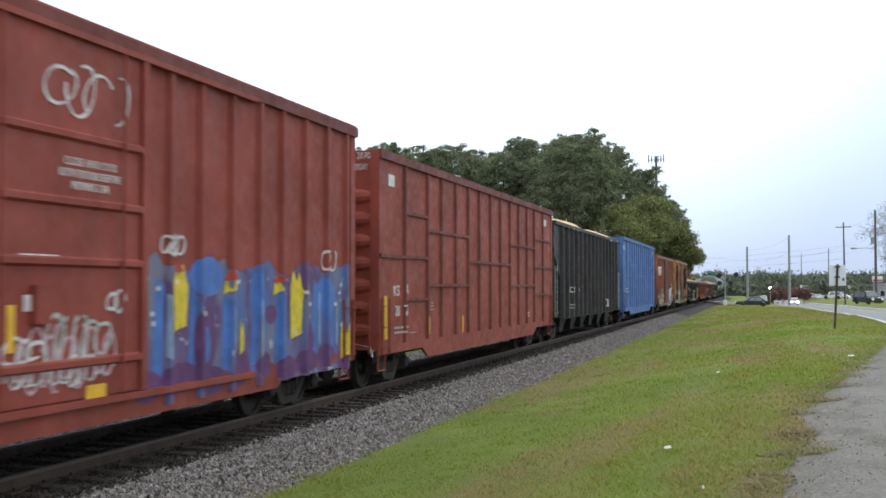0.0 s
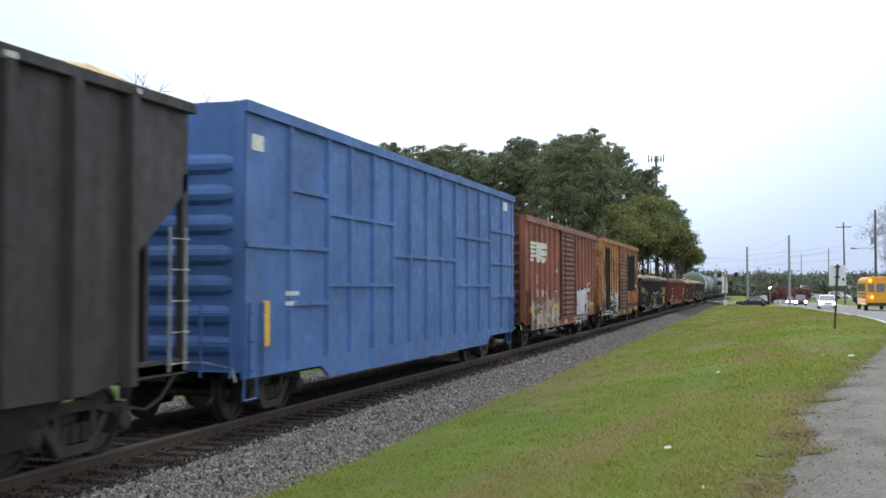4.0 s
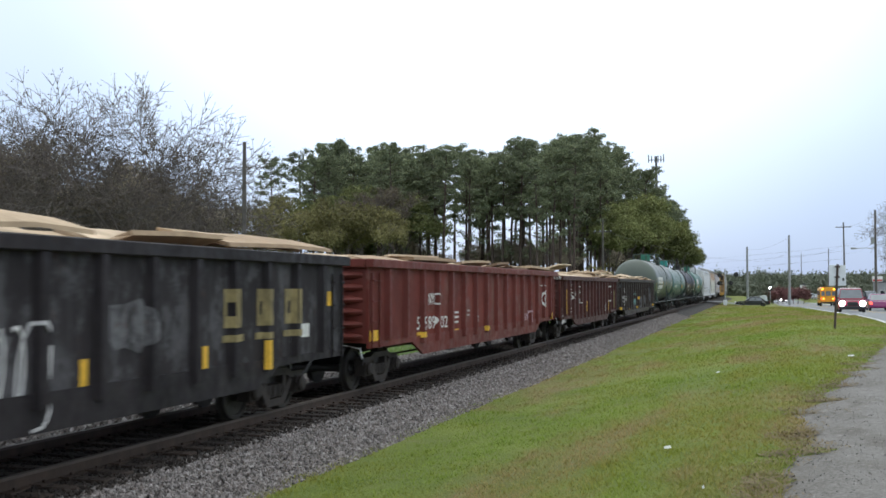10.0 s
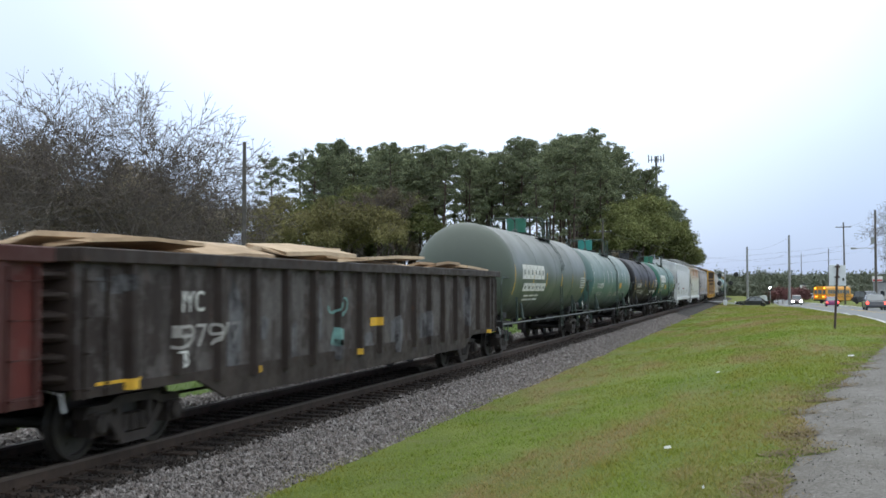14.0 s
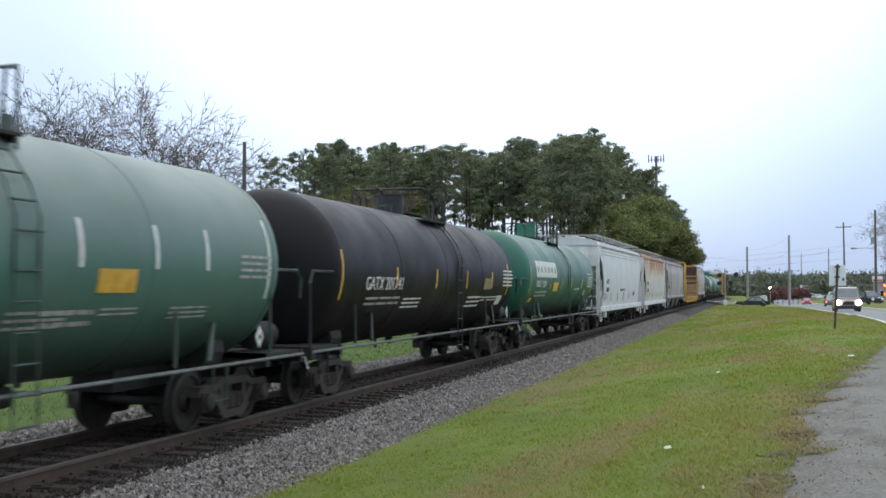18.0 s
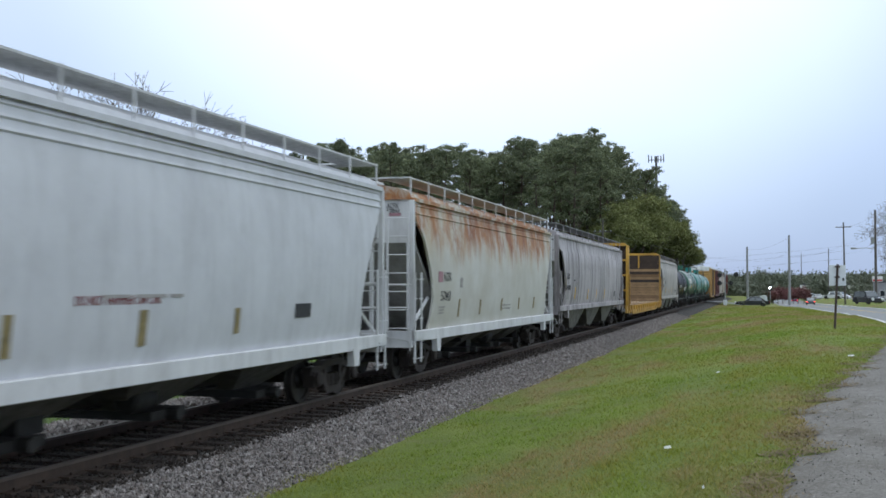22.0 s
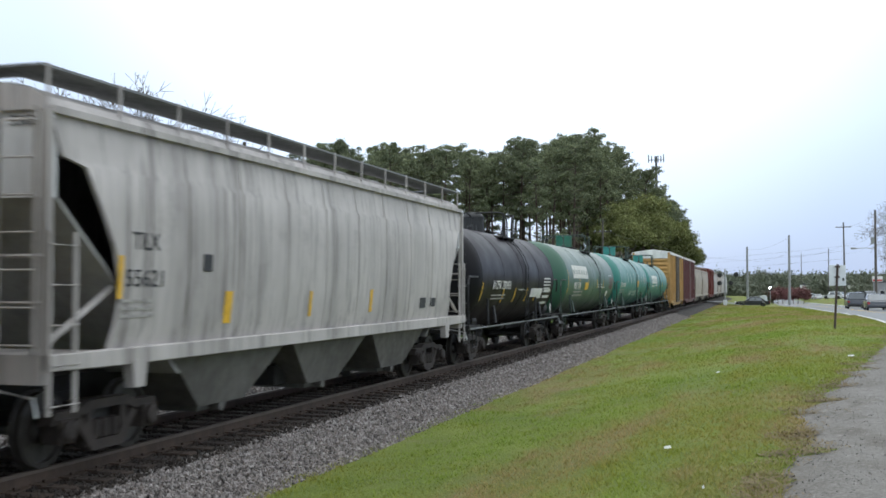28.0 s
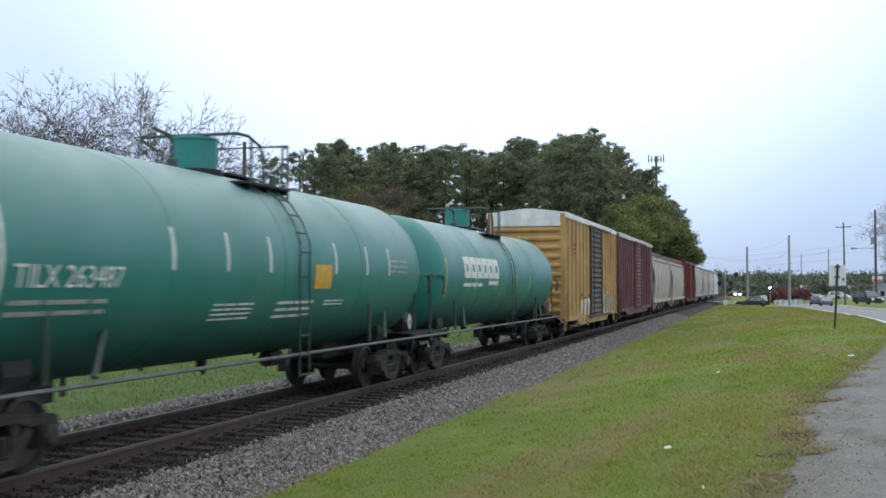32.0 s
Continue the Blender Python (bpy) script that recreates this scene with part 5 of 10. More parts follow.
def rusted_white():
    """White hopper paint with broad rust that has run down from the eaves."""
    m, n, l, b = material("rust_run_white", 0.6)
    tc, sep = n.new("ShaderNodeTexCoord"), n.new("ShaderNodeSeparateXYZ")
    l.new(tc.outputs["Object"], sep.inputs[0])
    h = n.new("ShaderNodeMapRange")
    h.inputs["From Min"].default_value, h.inputs["From Max"].default_value = 2.15, 3.6
    l.new(sep.outputs["Z"], h.inputs["Value"])
    runs = noise_fac(n, l, 1.5, 6, 0.7, (1, 1, 0.10), lo=0.2, hi=0.8)
    add = n.new("ShaderNodeMath")
    add.operation = "ADD"
    l.new(h.outputs["Result"], add.inputs[0])
    l.new(runs, add.inputs[1])
    k = n.new("ShaderNodeMapRange")
    k.inputs["From Min"].default_value, k.inputs["From Max"].default_value = 0.95, 1.35
    l.new(add.outputs[0], k.inputs["Value"])
    c = blend(n, l, noise_fac(n, l, 0.9, 6), (0.50, 0.48, 0.42), (0.60, 0.59, 0.55))
    rust = blend(n, l, noise_fac(n, l, 2.5, 8, 0.75, (1, 1, 0.3)), (0.22, 0.065, 0.018), (0.46, 0.22, 0.075))
    stain = n.new("ShaderNodeMapRange")
    stain.inputs["From Min"].default_value, stain.inputs["From Max"].default_value = 0.70, 1.15
    l.new(add.outputs[0], stain.inputs["Value"])
    c = blend(n, l, times(n, l, times(n, l, stain.outputs["Result"], noise_fac(n, l, 2.2, 7, 0.75, (1, 1, 0.35), lo=0.42, hi=0.60)), 0.55), c, (0.44, 0.33, 0.16))
    grime = blend(n, l, times(n, l, noise_fac(n, l, 3, 7, 0.75, lo=0.55, hi=0.75), 0.6), rust, (0.30, 0.28, 0.25))
    c = blend(n, l, times(n, l, k.outputs["Result"], noise_fac(n, l, 0.75, 9, 0.78, (1, 1, 0.45), lo=0.42, hi=0.52)), c, grime)
    l.new(c, b.inputs["Base Color"])
    bump(n, l, b, noise_fac(n, l, 6, 5), 0.1, 0.01)
    return m


RUST15 = rusted_white()

CARS = []            # (car, where its front stands on the line at the start, length)


def join_train(car, start, L):
    CARS.append((car, start, L))
    return car


def grid_posts(L):
    k = L / 18.4
    posts = [1.6, 3.23, 4.35, 5.6, 6.8, 7.95, 9.2, 10.4, 11.65, 12.85, 14.1, 15.3, 16.8]
    girts = [(0, 1.6, 2.70)] + [(1.6, 3.23, z) for z in (3.64, 2.72, 1.81)] + [(3.23, 6.8, z) for z in (3.35, 2.12)] + [(6.8, 11.65, 2.73)] + [(11.65, 15.3, z) for z in (3.34, 2.12)]
    girts += [(15.3, 18.4, z) for z in (3.66, 2.74, 1.82)]
    return [p * k for p in posts], [(a * k, b * k, z) for a, b, z in girts]


BOX_POSTS = [0.62, 1.48, 2.34, 3.24, 4.2, 5.15, 10.5, 11.4, 12.3, 13.2, 14.1, 14.95]

# a tall red-brown boxcar with sprayed lettering along its lower half
car0 = join_train(boxcar("boxcar", "tall red-brown steel boxcar with blue and yellow graffiti", "boxcar", 16.6, 5.0, 0.74, RED0, RED0,
                        [16.6 - d for d in (0.45, 1.35, 2.3, 3.2, 4.0, 4.9, 5.8, 6.6)] + [0.5, 1.3, 2.2, 3.0, 3.9, 4.8], door=(6.1, 9.35), flat_door=True, roof_ribs=False, chord_mat=RIB1), 2.44, 16.6)
p, g = grid_posts(18.4)
car1 = join_train(boxcar("boxcar", "rust-red ribbed wood chip car with welded side grid", "boxcar", 18.55, 4.78, 0.74, RED1, RIB1, p, g, roofed=False, ribs=7, rib_d=0.06, rib_mat=RIB1, chord_mat=RIB1), 20.42, 18.55)
car2 = join_train(coal_hopper("open_hopper", "charcoal grey open hopper heaped with pale wood chips", 18.9, 4.5, 1.0, GREY2, CHIPS), 39.62, 18.9)
p, g = grid_posts(18.0)
car3 = join_train(boxcar("boxcar", "bright blue ribbed wood chip car with welded side grid", "boxcar", 18.0, 4.80, 0.74, BLUE3, BLUE3, p, g, roofed=False, ribs=7, rib_d=0.06), 60.1, 18.0)
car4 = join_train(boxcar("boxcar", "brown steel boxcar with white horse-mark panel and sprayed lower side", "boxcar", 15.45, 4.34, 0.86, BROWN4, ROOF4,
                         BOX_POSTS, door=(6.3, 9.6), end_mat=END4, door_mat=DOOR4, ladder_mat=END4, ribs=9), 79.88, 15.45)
car5 = join_train(boxcar("boxcar", "rusty ochre boxcar with black painted panels and graffiti", "boxcar", 15.47, 4.38, 0.80, OCHRE5, ROOF4,
                         BOX_POSTS, door=(6.3, 9.6), door_mat=DOOR5), 97.42, 15.47)
car6 = join_train(gondola("gondola", "scuffed black steel gondola loaded with wood slabs", 19.5, 2.62, 0.86, BLACK6, 17, 6, panel_mat=PANEL6), 114.05, 19.5)
car7 = join_train(gondola("gondola", "oxide red steel gondola loaded with wood slabs", 19.65, 2.62, 0.90, MAROON7, 16, 7, 6, panel_mat=PANEL7), 134.9, 19.65)
car8 = join_train(gondola("gondola", "dark oxide red gondola with yellow marks and wood slabs", 16.3, 2.50, 0.84, MAROON8, 16, 8, 5, heap=0.42, panel_mat=PANEL8, y0=0.75), 155.8, 16.3)
car9 = join_train(gondola("gondola", "sooty brown-black gondola loaded high with wood slabs", 19.85, 2.52, 0.84, BROWN9, 17, 9, 6, heap=0.34, panel_mat=PANEL9), 172.72, 19.85)
def strips(places, z0, z1, first=(1.85, 2.75), last=None):
    """Reflective strips along a tank: a long one at the front seam, short ones at the places given."""
    out = [(0.05, first[0], first[1], 0.07)] + [(y, z0, z1, 0.07) for y in places]
    return out + ([(last, first[0], first[1], 0.07)] if last else [])


ystr = strips((2.9, 5.2, 8.2, 10.6), 2.1, 2.55, last=13.6)
wstr = [(0.05, 1.9, 3.1, 0.08), (3.4, 2.3, 2.85, 0.07), (4.9, 2.3, 2.85, 0.07), (6.3, 2.3, 2.85, 0.07), (9.0, 2.3, 2.85, 0.07), (10.6, 2.3, 2.85, 0.07), (11.9, 2.3, 2.85, 0.07), (13.85, 1.9, 3.1, 0.07)]
car10 = join_train(tank_car("tank_car", "grey-green weathered tank car with white lettering", 14.15, 1.56, 4.05, TANK10, FIT_GREEN, 0.52, stripe_at=ystr, rail_mat=RAIL_GREEN, over=1.2, head_mat=HEAD10), 194.83, 14.15)
car11 = join_train(tank_car("tank_car", "dusty green tank car with white strips and lettering", 14.1, 1.5, 3.92, TANK11, FIT_TEAL, 0.505, stripes=WHITE_MARK, stripe_at=wstr, rail_mat=RAIL_GREEN, over=1.2, head_mat=HEAD11), 211.6, 14.1)
car12 = join_train(tank_car("tank_car", "sooty black tank car with yellow strips", 13.93, 1.5, 3.88, TANK12, BLACK, 0.507, stripe_at=strips((3.15, 6.05, 8.8, 11.5), 2.05, 2.48, last=13.5), rail_mat=BLACK, valve="cup", over=1.2, head_mat=HEAD12), 228.47, 13.93)
car13 = join_train(tank_car("tank_car", "clean green tank car with large white lettering", 14.0, 1.5, 3.95, TANK13, FIT_GREEN, 0.46, stripe_at=strips((3.55, 5.95, 8.15, 10.75), 2.0, 2.4, last=13.4), rail_mat=RAIL_GREEN, over=1.2, head_mat=HEAD13), 245.33, 14.0)
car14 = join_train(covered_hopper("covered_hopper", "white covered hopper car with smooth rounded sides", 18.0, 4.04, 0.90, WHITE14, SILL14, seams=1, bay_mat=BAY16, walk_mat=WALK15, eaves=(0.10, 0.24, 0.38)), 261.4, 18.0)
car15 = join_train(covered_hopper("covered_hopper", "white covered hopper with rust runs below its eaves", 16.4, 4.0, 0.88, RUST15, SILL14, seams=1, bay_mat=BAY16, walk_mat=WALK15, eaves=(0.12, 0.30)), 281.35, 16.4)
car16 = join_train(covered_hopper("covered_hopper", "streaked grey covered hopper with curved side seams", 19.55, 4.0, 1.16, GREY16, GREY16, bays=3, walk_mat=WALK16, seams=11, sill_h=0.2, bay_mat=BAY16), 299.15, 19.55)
car17 = join_train(bulkhead_flat("bulkhead_flat_car", "yellow bulkhead flat car with empty plank deck", 21.2, 4.42, 1.04, YELLOW17, DECK_WOOD), 320.3, 21.2)
car18 = join_train(covered_hopper("covered_hopper", "pale grey covered hopper with curved side seams", 16.95, 4.0, 1.16, GREY18, GREY18, bays=3, walk_mat=WALK16, seams=9, sill_h=0.2, bay_mat=BAY16), 342.5, 16.95)
ystr2 = strips((2.7, 4.3, 6.05, 7.5), 1.62, 2.04, (1.7, 2.2))
car19 = join_train(tank_car("tank_car", "short sooty black tank car with white lettering", 10.5, 1.5, 3.83, TANK12, BLACK, 0.46, stripe_at=ystr2, rail_mat=BLACK, valve="dome", over=1.2, head_mat=HEAD12), 361.3, 10.5)
car20 = join_train(tank_car("tank_car", "deep green tank car with large white lettering", 13.65, 1.5, 3.87, TANK20, FIT_GREEN, 0.56, stripe_at=strips((2.9, 5.3, 7.9, 9.95), 2.0, 2.42), rail_mat=RAIL_GREEN, over=1.2, head_mat=HEAD20), 375.0, 13.65)
car21 = join_train(tank_car("tank_car", "teal tank car with white strips and lettering", 13.85, 1.5, 3.91, TANK21, FIT_TEAL, 0.48, stripes=WHITE_MARK, stripe_at=wstr[:-1], rail_mat=RAIL_GREEN, over=1.2, head_mat=HEAD21), 391.75, 13.85)
car22 = join_train(tank_car("tank_car", "teal tank car with large white lettering", 14.0, 1.45, 3.83, TANK21, FIT_TEAL, 0.45, stripe_at=strips((2.9, 5.3, 7.9, 9.95), 2.0, 2.42), rail_mat=RAIL_GREEN, over=1.2, head_mat=HEAD21), 408.0, 14.0)
car23 = join_train(boxcar("boxcar", "yellow plug-door boxcar with white roof", "boxcar", 15.1, 4.9, 0.74, YELLOW23, WHITE_ROOF, [0.6 + 0.95 * i for i in range(6)] + [10.2 + 0.95 * i for i in range(6)], door=(6.3, 9.7), ribs=10, door_mat=DOOR23, chord_mat=WHITE_ROOF), 424.35, 15.1)
car24 = join_train(boxcar("boxcar", "dark maroon steel boxcar", "boxcar", 17.9, 4.9, 0.74, MAROON24, ROOF24, [0.6 + 1.0 * i for i in range(7)] + [11.2 + 1.0 * i for i in range(6)], door=(7.2, 10.6), ribs=10, chord_mat=ROOF24), 441.0, 17.9)
car25 = join_train(covered_hopper("covered_hopper", "cream covered hopper streaked with grime", 15.0, 4.0, 0.95, CREAM25, CREAM25, bays=3, seams=5, bay_mat=BAY16), 460.2, 15.0)
car26 = join_train(covered_hopper("covered_hopper", "cream covered hopper streaked with grime", 15.5, 4.0, 0.95, CREAM25, CREAM25, bays=3, seams=5, bay_mat=BAY16), 476.5, 15.5)
car27 = join_train(boxcar("boxcar", "rust-red steel boxcar with sliding door", "boxcar", 16.0, 4.6, 0.8, MAROON7, MAROON7, [0.6 + 1.0 * i for i in range(6)] + [10.2 + 1.0 * i for i in range(6)], door=(6.4, 9.7), ribs=10), 493.3, 16.0)
car28 = join_train(covered_hopper("covered_hopper", "pale grey covered hopper car", 15.0, 4.0, 0.95, GREY18, GREY18, bays=3, seams=5, bay_mat=BAY16), 511.0, 15.0)
car29 = join_train(covered_hopper("covered_hopper", "cream covered hopper streaked with grime", 15.0, 4.0, 0.95, CREAM25, CREAM25, bays=3, seams=5, bay_mat=BAY16), 527.3, 15.0)
car30 = join_train(covered_hopper("covered_hopper", "pale covered hopper car", 16.6, 4.0, 0.95, GREY18, GREY18, bays=3, seams=5, bay_mat=BAY16), 543.6, 16.6)
car31 = join_train(covered_hopper("covered_hopper", "pale covered hopper car", 16.6, 4.0, 0.95, WHITE14, SILL14, bays=3, seams=5, bay_mat=BAY16), 561.5, 16.6)


# ---- lettering, stencils, emblems and graffiti ----
SIDE_X = 1.506
SPRAY_WHITE = plain("sprayed_white", (0.62, 0.60, 0.60), 0.7, 0, 0.2, 5)
SPRAY_BLACK = plain("sprayed_black", (0.02, 0.02, 0.022), 0.65, 0, 0.3, 5)
SPRAY_TAN = scuffed("sprayed_tan_grey", (0.21, 0.140, 0.105), (0.44, 0.35, 0.285), 0.47)
PALE_TAN = scuffed("pale_tan_spray", (0.36, 0.295, 0.25), (0.58, 0.52, 0.47), 0.44)
SPRAY_LILAC = plain("sprayed_lilac_white", (0.56, 0.55, 0.62), 0.7, 0, 0.2, 3)
SPRAY_PALE = plain("sprayed_pale_grey_green", (0.42, 0.46, 0.42), 0.75, 0, 0.3, 4)
SPRAY_PINK = plain("sprayed_pink_white", (0.52, 0.36, 0.40), 0.7, 0, 0.2, 5)
SPRAY_TEAL = plain("sprayed_teal", (0.16, 0.30, 0.28), 0.7, 0, 0.3, 5)
SCUFF = scuffed("grey_scuff", (0.028, 0.025, 0.027), (0.19, 0.185, 0.195), 0.44)
OLD_YELLOW = plain("faded_yellow_stencil", (0.24, 0.19, 0.085), 0.7, 0, 0.3, 6)
ORANGE_MARK = plain("orange_notice", (0.60, 0.33, 0.04), 0.6, 0, 0.15, 6)
PINK_MARK = plain("faded_magenta_patch", (0.36, 0.20, 0.23), 0.7, 0, 0.2, 6)
RED_MARK = plain("faded_red_stencil", (0.20, 0.03, 0.035), 0.7, 0, 0.2, 6)
HALF = {}            # how far out a car's side stands


def side_of(car, z=0.0):
    """Where a car's side stands at a height."""
    h = HALF.get(car.name, SIDE_X)
    if isinstance(h, float):
        return h
    return float(np.interp(z, h[0], h[1])) + 0.006


def tank_of(car):
    R, top = TANKS[car.name]
    return R, top - R


def text_mesh(text, w, h):
    cu = bpy.data.curves.new("stencil", "FONT")
    cu.body, cu.size, cu.resolution_u, cu.fill_mode = text, 1.0, 3, "FRONT"
    cu.extrude = 0.004
    cu.fill_mode = "BOTH"
    tmp = bpy.data.objects.new("stencil", cu)
    me = bpy.data.meshes.new_from_object(tmp)
    bpy.data.objects.remove(tmp)
    bpy.data.curves.remove(cu)
    x = [p.co.x for p in me.vertices]
    y = [p.co.y for p in me.vertices]
    a, b, c, d = min(x), max(x), min(y), max(y)
    for p in me.vertices:
        p.co = ((p.co.x - a) / (b - a) * w, (p.co.y - c) / (d - c) * h, 0.004 if p.co.z > 0 else -0.002)
    return me


def drape(me, car):
    """Lays a thin painted mesh over the posts that stand proud of the side, so that paint covers panel and posts alike."""
    posts = POSTS.get(car.name)
    if not posts or not len(me.vertices):
        return me
    ys = [p.co.y for p in me.vertices]
    a, b = min(ys), max(ys)
    bm = bmesh.new()
    bm.from_mesh(me)
    hit = []
    for y, w, d in posts:
        if y + w < a or y - w > b:
            continue
        hit.append((y, w, d))
        for e in (y - w, y - w * 0.55, y + w * 0.55, y + w):
            if a < e < b:
                bmesh.ops.bisect_plane(bm, geom=bm.verts[:] + bm.edges[:] + bm.faces[:], plane_co=(0, e, 0), plane_no=(0, 1, 0))
    for q in bm.verts:
        for y, w, d in hit:
            u = abs(q.co.y - y)
            if u < w:
                q.co.x += d * min(1.0, (w - u) / (w * 0.45))
    bm.to_mesh(me)
    bm.free()
    return me


def painted(name, shape, mat, car, label=""):
    return part(name, drape(shape.mesh(name, mat), car), None, car, label)


POSTS = {}           # (place, half-width, depth) of a car's side posts


def side_text(car, text, mat, y0, y1, z0, z1):
    me = text_mesh(text, y1 - y0, z1 - z0)
    for p in me.vertices:
        p.co = (side_of(car, z0 + p.co.y) + p.co.z, y0 + p.co.x, z0 + p.co.y)
    drape(me, car)
    me.materials.clear()
    me.materials.append(mat)
    ob = new("lettering", me)
    ob.parent = car
    return ob


def curved_text(car, text, mat, y0, y1, z0, z1):
    me = text_mesh(text, y1 - y0, z1 - z0)
    R, zc = tank_of(car)
    for p in me.vertices:
        z = z0 + p.co.y
        p.co = (math.sqrt((R + 0.006 + p.co.z) ** 2 - (z - zc) ** 2), y0 + p.co.x, z)
    me.materials.clear()
    me.materials.append(mat)
    ob = new("lettering", me)
    ob.parent = car
    return ob


def end_text(car, text, mat, x0, x1, z0, z1):
    me = text_mesh(text, x1 - x0, z1 - z0)
    y = -0.012 if "hopper" not in car.name else (0.168 if "covered" in car.name else -0.01)
    if "gondola" in car.name:
        y = -0.105
    for p in me.vertices:
        p.co = (x0 + p.co.x, y - p.co.z, z0 + p.co.y)
    me.materials.clear()
    me.materials.append(mat)
    ob = new("lettering", me)
    ob.parent = car
    return ob


def end_plate(car, mat, x0, x1, z0, z1):
    y = 0.172 if "covered" in car.name else -0.008
    part("end_plate", Shape().box(x0, x1, y, y + 0.006, z0, z1), mat, car)


def patch(car, y0, y1, z0, z1, lift=0.0):
    """A thin painted rectangle on a flat side, or bent round a tank."""
    if car.name in TANKS:
        R, zc = tank_of(car)
        n = 4
        v, f = [], []
        for i in range(n + 1):
            z = z0 + (z1 - z0) * i / n
            x = math.sqrt(max(0.01, (R + 0.008 + lift) ** 2 - (z - zc) ** 2))
            v += [(x, y0, z), (x, y1, z), (x - 0.01, y1, z), (x - 0.01, y0, z)]
        for i in range(n):
            for k in range(4):
                f.append((i * 4 + k, i * 4 + (k + 1) % 4, i * 4 + 4 + (k + 1) % 4, i * 4 + 4 + k))
        f += [(0, 1, 2, 3), (n * 4 + 3, n * 4 + 2, n * 4 + 1, n * 4)]
        return Shape().add(v, f)
    a, b = side_of(car, z0) + lift, side_of(car, z1) + lift
    if car is car0 and y0 < 9.3:
        a = b = DOOR_X
    return Shape().prism([(a - 0.003, z0), (a + 0.005, z0), (b + 0.005, z1), (b - 0.003, z1)], "y", y0, y1)


def mark(car, name, mat, y0, y1, z0, z1):
    return painted(name, patch(car, y0, y1, z0, z1, 0.002), mat, car)


def raised_mark(car, name, mat, y0, y1, z0, z1):
    """A reflector stuck over sprayed paint."""
    return painted(name, patch(car, y0, y1, z0, z1, 0.016), mat, car)


def lines(car, mat, n, y0, y1, z0, z1):
    """Unreadable small writing: a bar for each word of each line."""
    rnd = random.Random(int(1000 * (y0 + z0)))
    s = Shape()
    h = (z1 - z0) / n
    for k in range(n):
        y = y0
        while y < y1 - 0.02:
            w = min((y1 - y0) * rnd.uniform(0.18, 0.45), y1 - y)
            q = patch(car, y, y + w, z1 - h * k - h * 0.42, z1 - h * k)
            s.add(q.v, q.f)
            y += w + (y1 - y0) * 0.05
    tagged(painted("stencil_text", s, mat, car), kind="stuff")


def brand_blocks(car, mat, y0, y1, z0, z1):
    """An owner's name as plain blocks, each cut by a narrow slit."""
    n = 6 if y1 - y0 > 2.2 * (z1 - z0) else max(2, round((y1 - y0) / (z1 - z0) * 1.4))
    w, h = (y1 - y0) / n, z1 - z0
    for k in range(n):
        s = Shape()
        a, b = y0 + k * w, y0 + (k + 0.90) * w
        c, d = a + (b - a) * 0.30, a + (b - a) * 0.72
        for q in (patch(car, a, b, z0, z0 + h * 0.30), patch(car, a, b, z0 + h * 0.66, z1), patch(car, a, c, z0 + h * 0.30, z0 + h * 0.66), patch(car, d, b, z0 + h * 0.30, z0 + h * 0.66)):
            s.add(q.v, q.f)
        painted("emblem_block", s, mat, car)


def emblem(car, mat, y0, y1, z0, z1):
    """A railroad emblem as slanted blocks."""
    w, h = y1 - y0, z1 - z0
    for u0, u1, v0, v1 in ((0.02, 0.15, 0.0, 1.0), (0.18, 0.31, 0.0, 1.0), (0.34, 0.45, 0.0, 1.0), (0.53, 0.93, 0.0, 0.28), (0.56, 0.95, 0.36, 0.64), (0.56, 0.97, 0.72, 1.0)):
        a, b = z0 + v0 * h, z0 + v1 * h
        painted("emblem_block", Shape().prism([(y0 + (u0 + 0.06 * v0) * w, a), (y0 + (u1 + 0.06 * v0) * w, a), (y0 + (u1 + 0.06 * v1) * w, b), (y0 + (u0 + 0.06 * v1) * w, b)], "x", SIDE_X, SIDE_X + 0.006), mat, car)


def ragged_band(car, mat, y0, y1, z0, z1, wave, seed):
    """A band of sprayed paint along the lower side with a ragged upper edge."""
    rnd = random.Random(seed)
    n = 44
    top = [(y0 + (y1 - y0) * i / n, z1 + wave * (0.6 * math.sin(i * 0.55) + rnd.uniform(-0.6, 0.5))) for i in range(n + 1)]
    painted("sprayed_band", Shape().prism(top + [(y1, z0), (y0, z0)], "x", SIDE_X + 0.004, SIDE_X + 0.010), mat, car, "tan and pale grey overspray along the lower side")


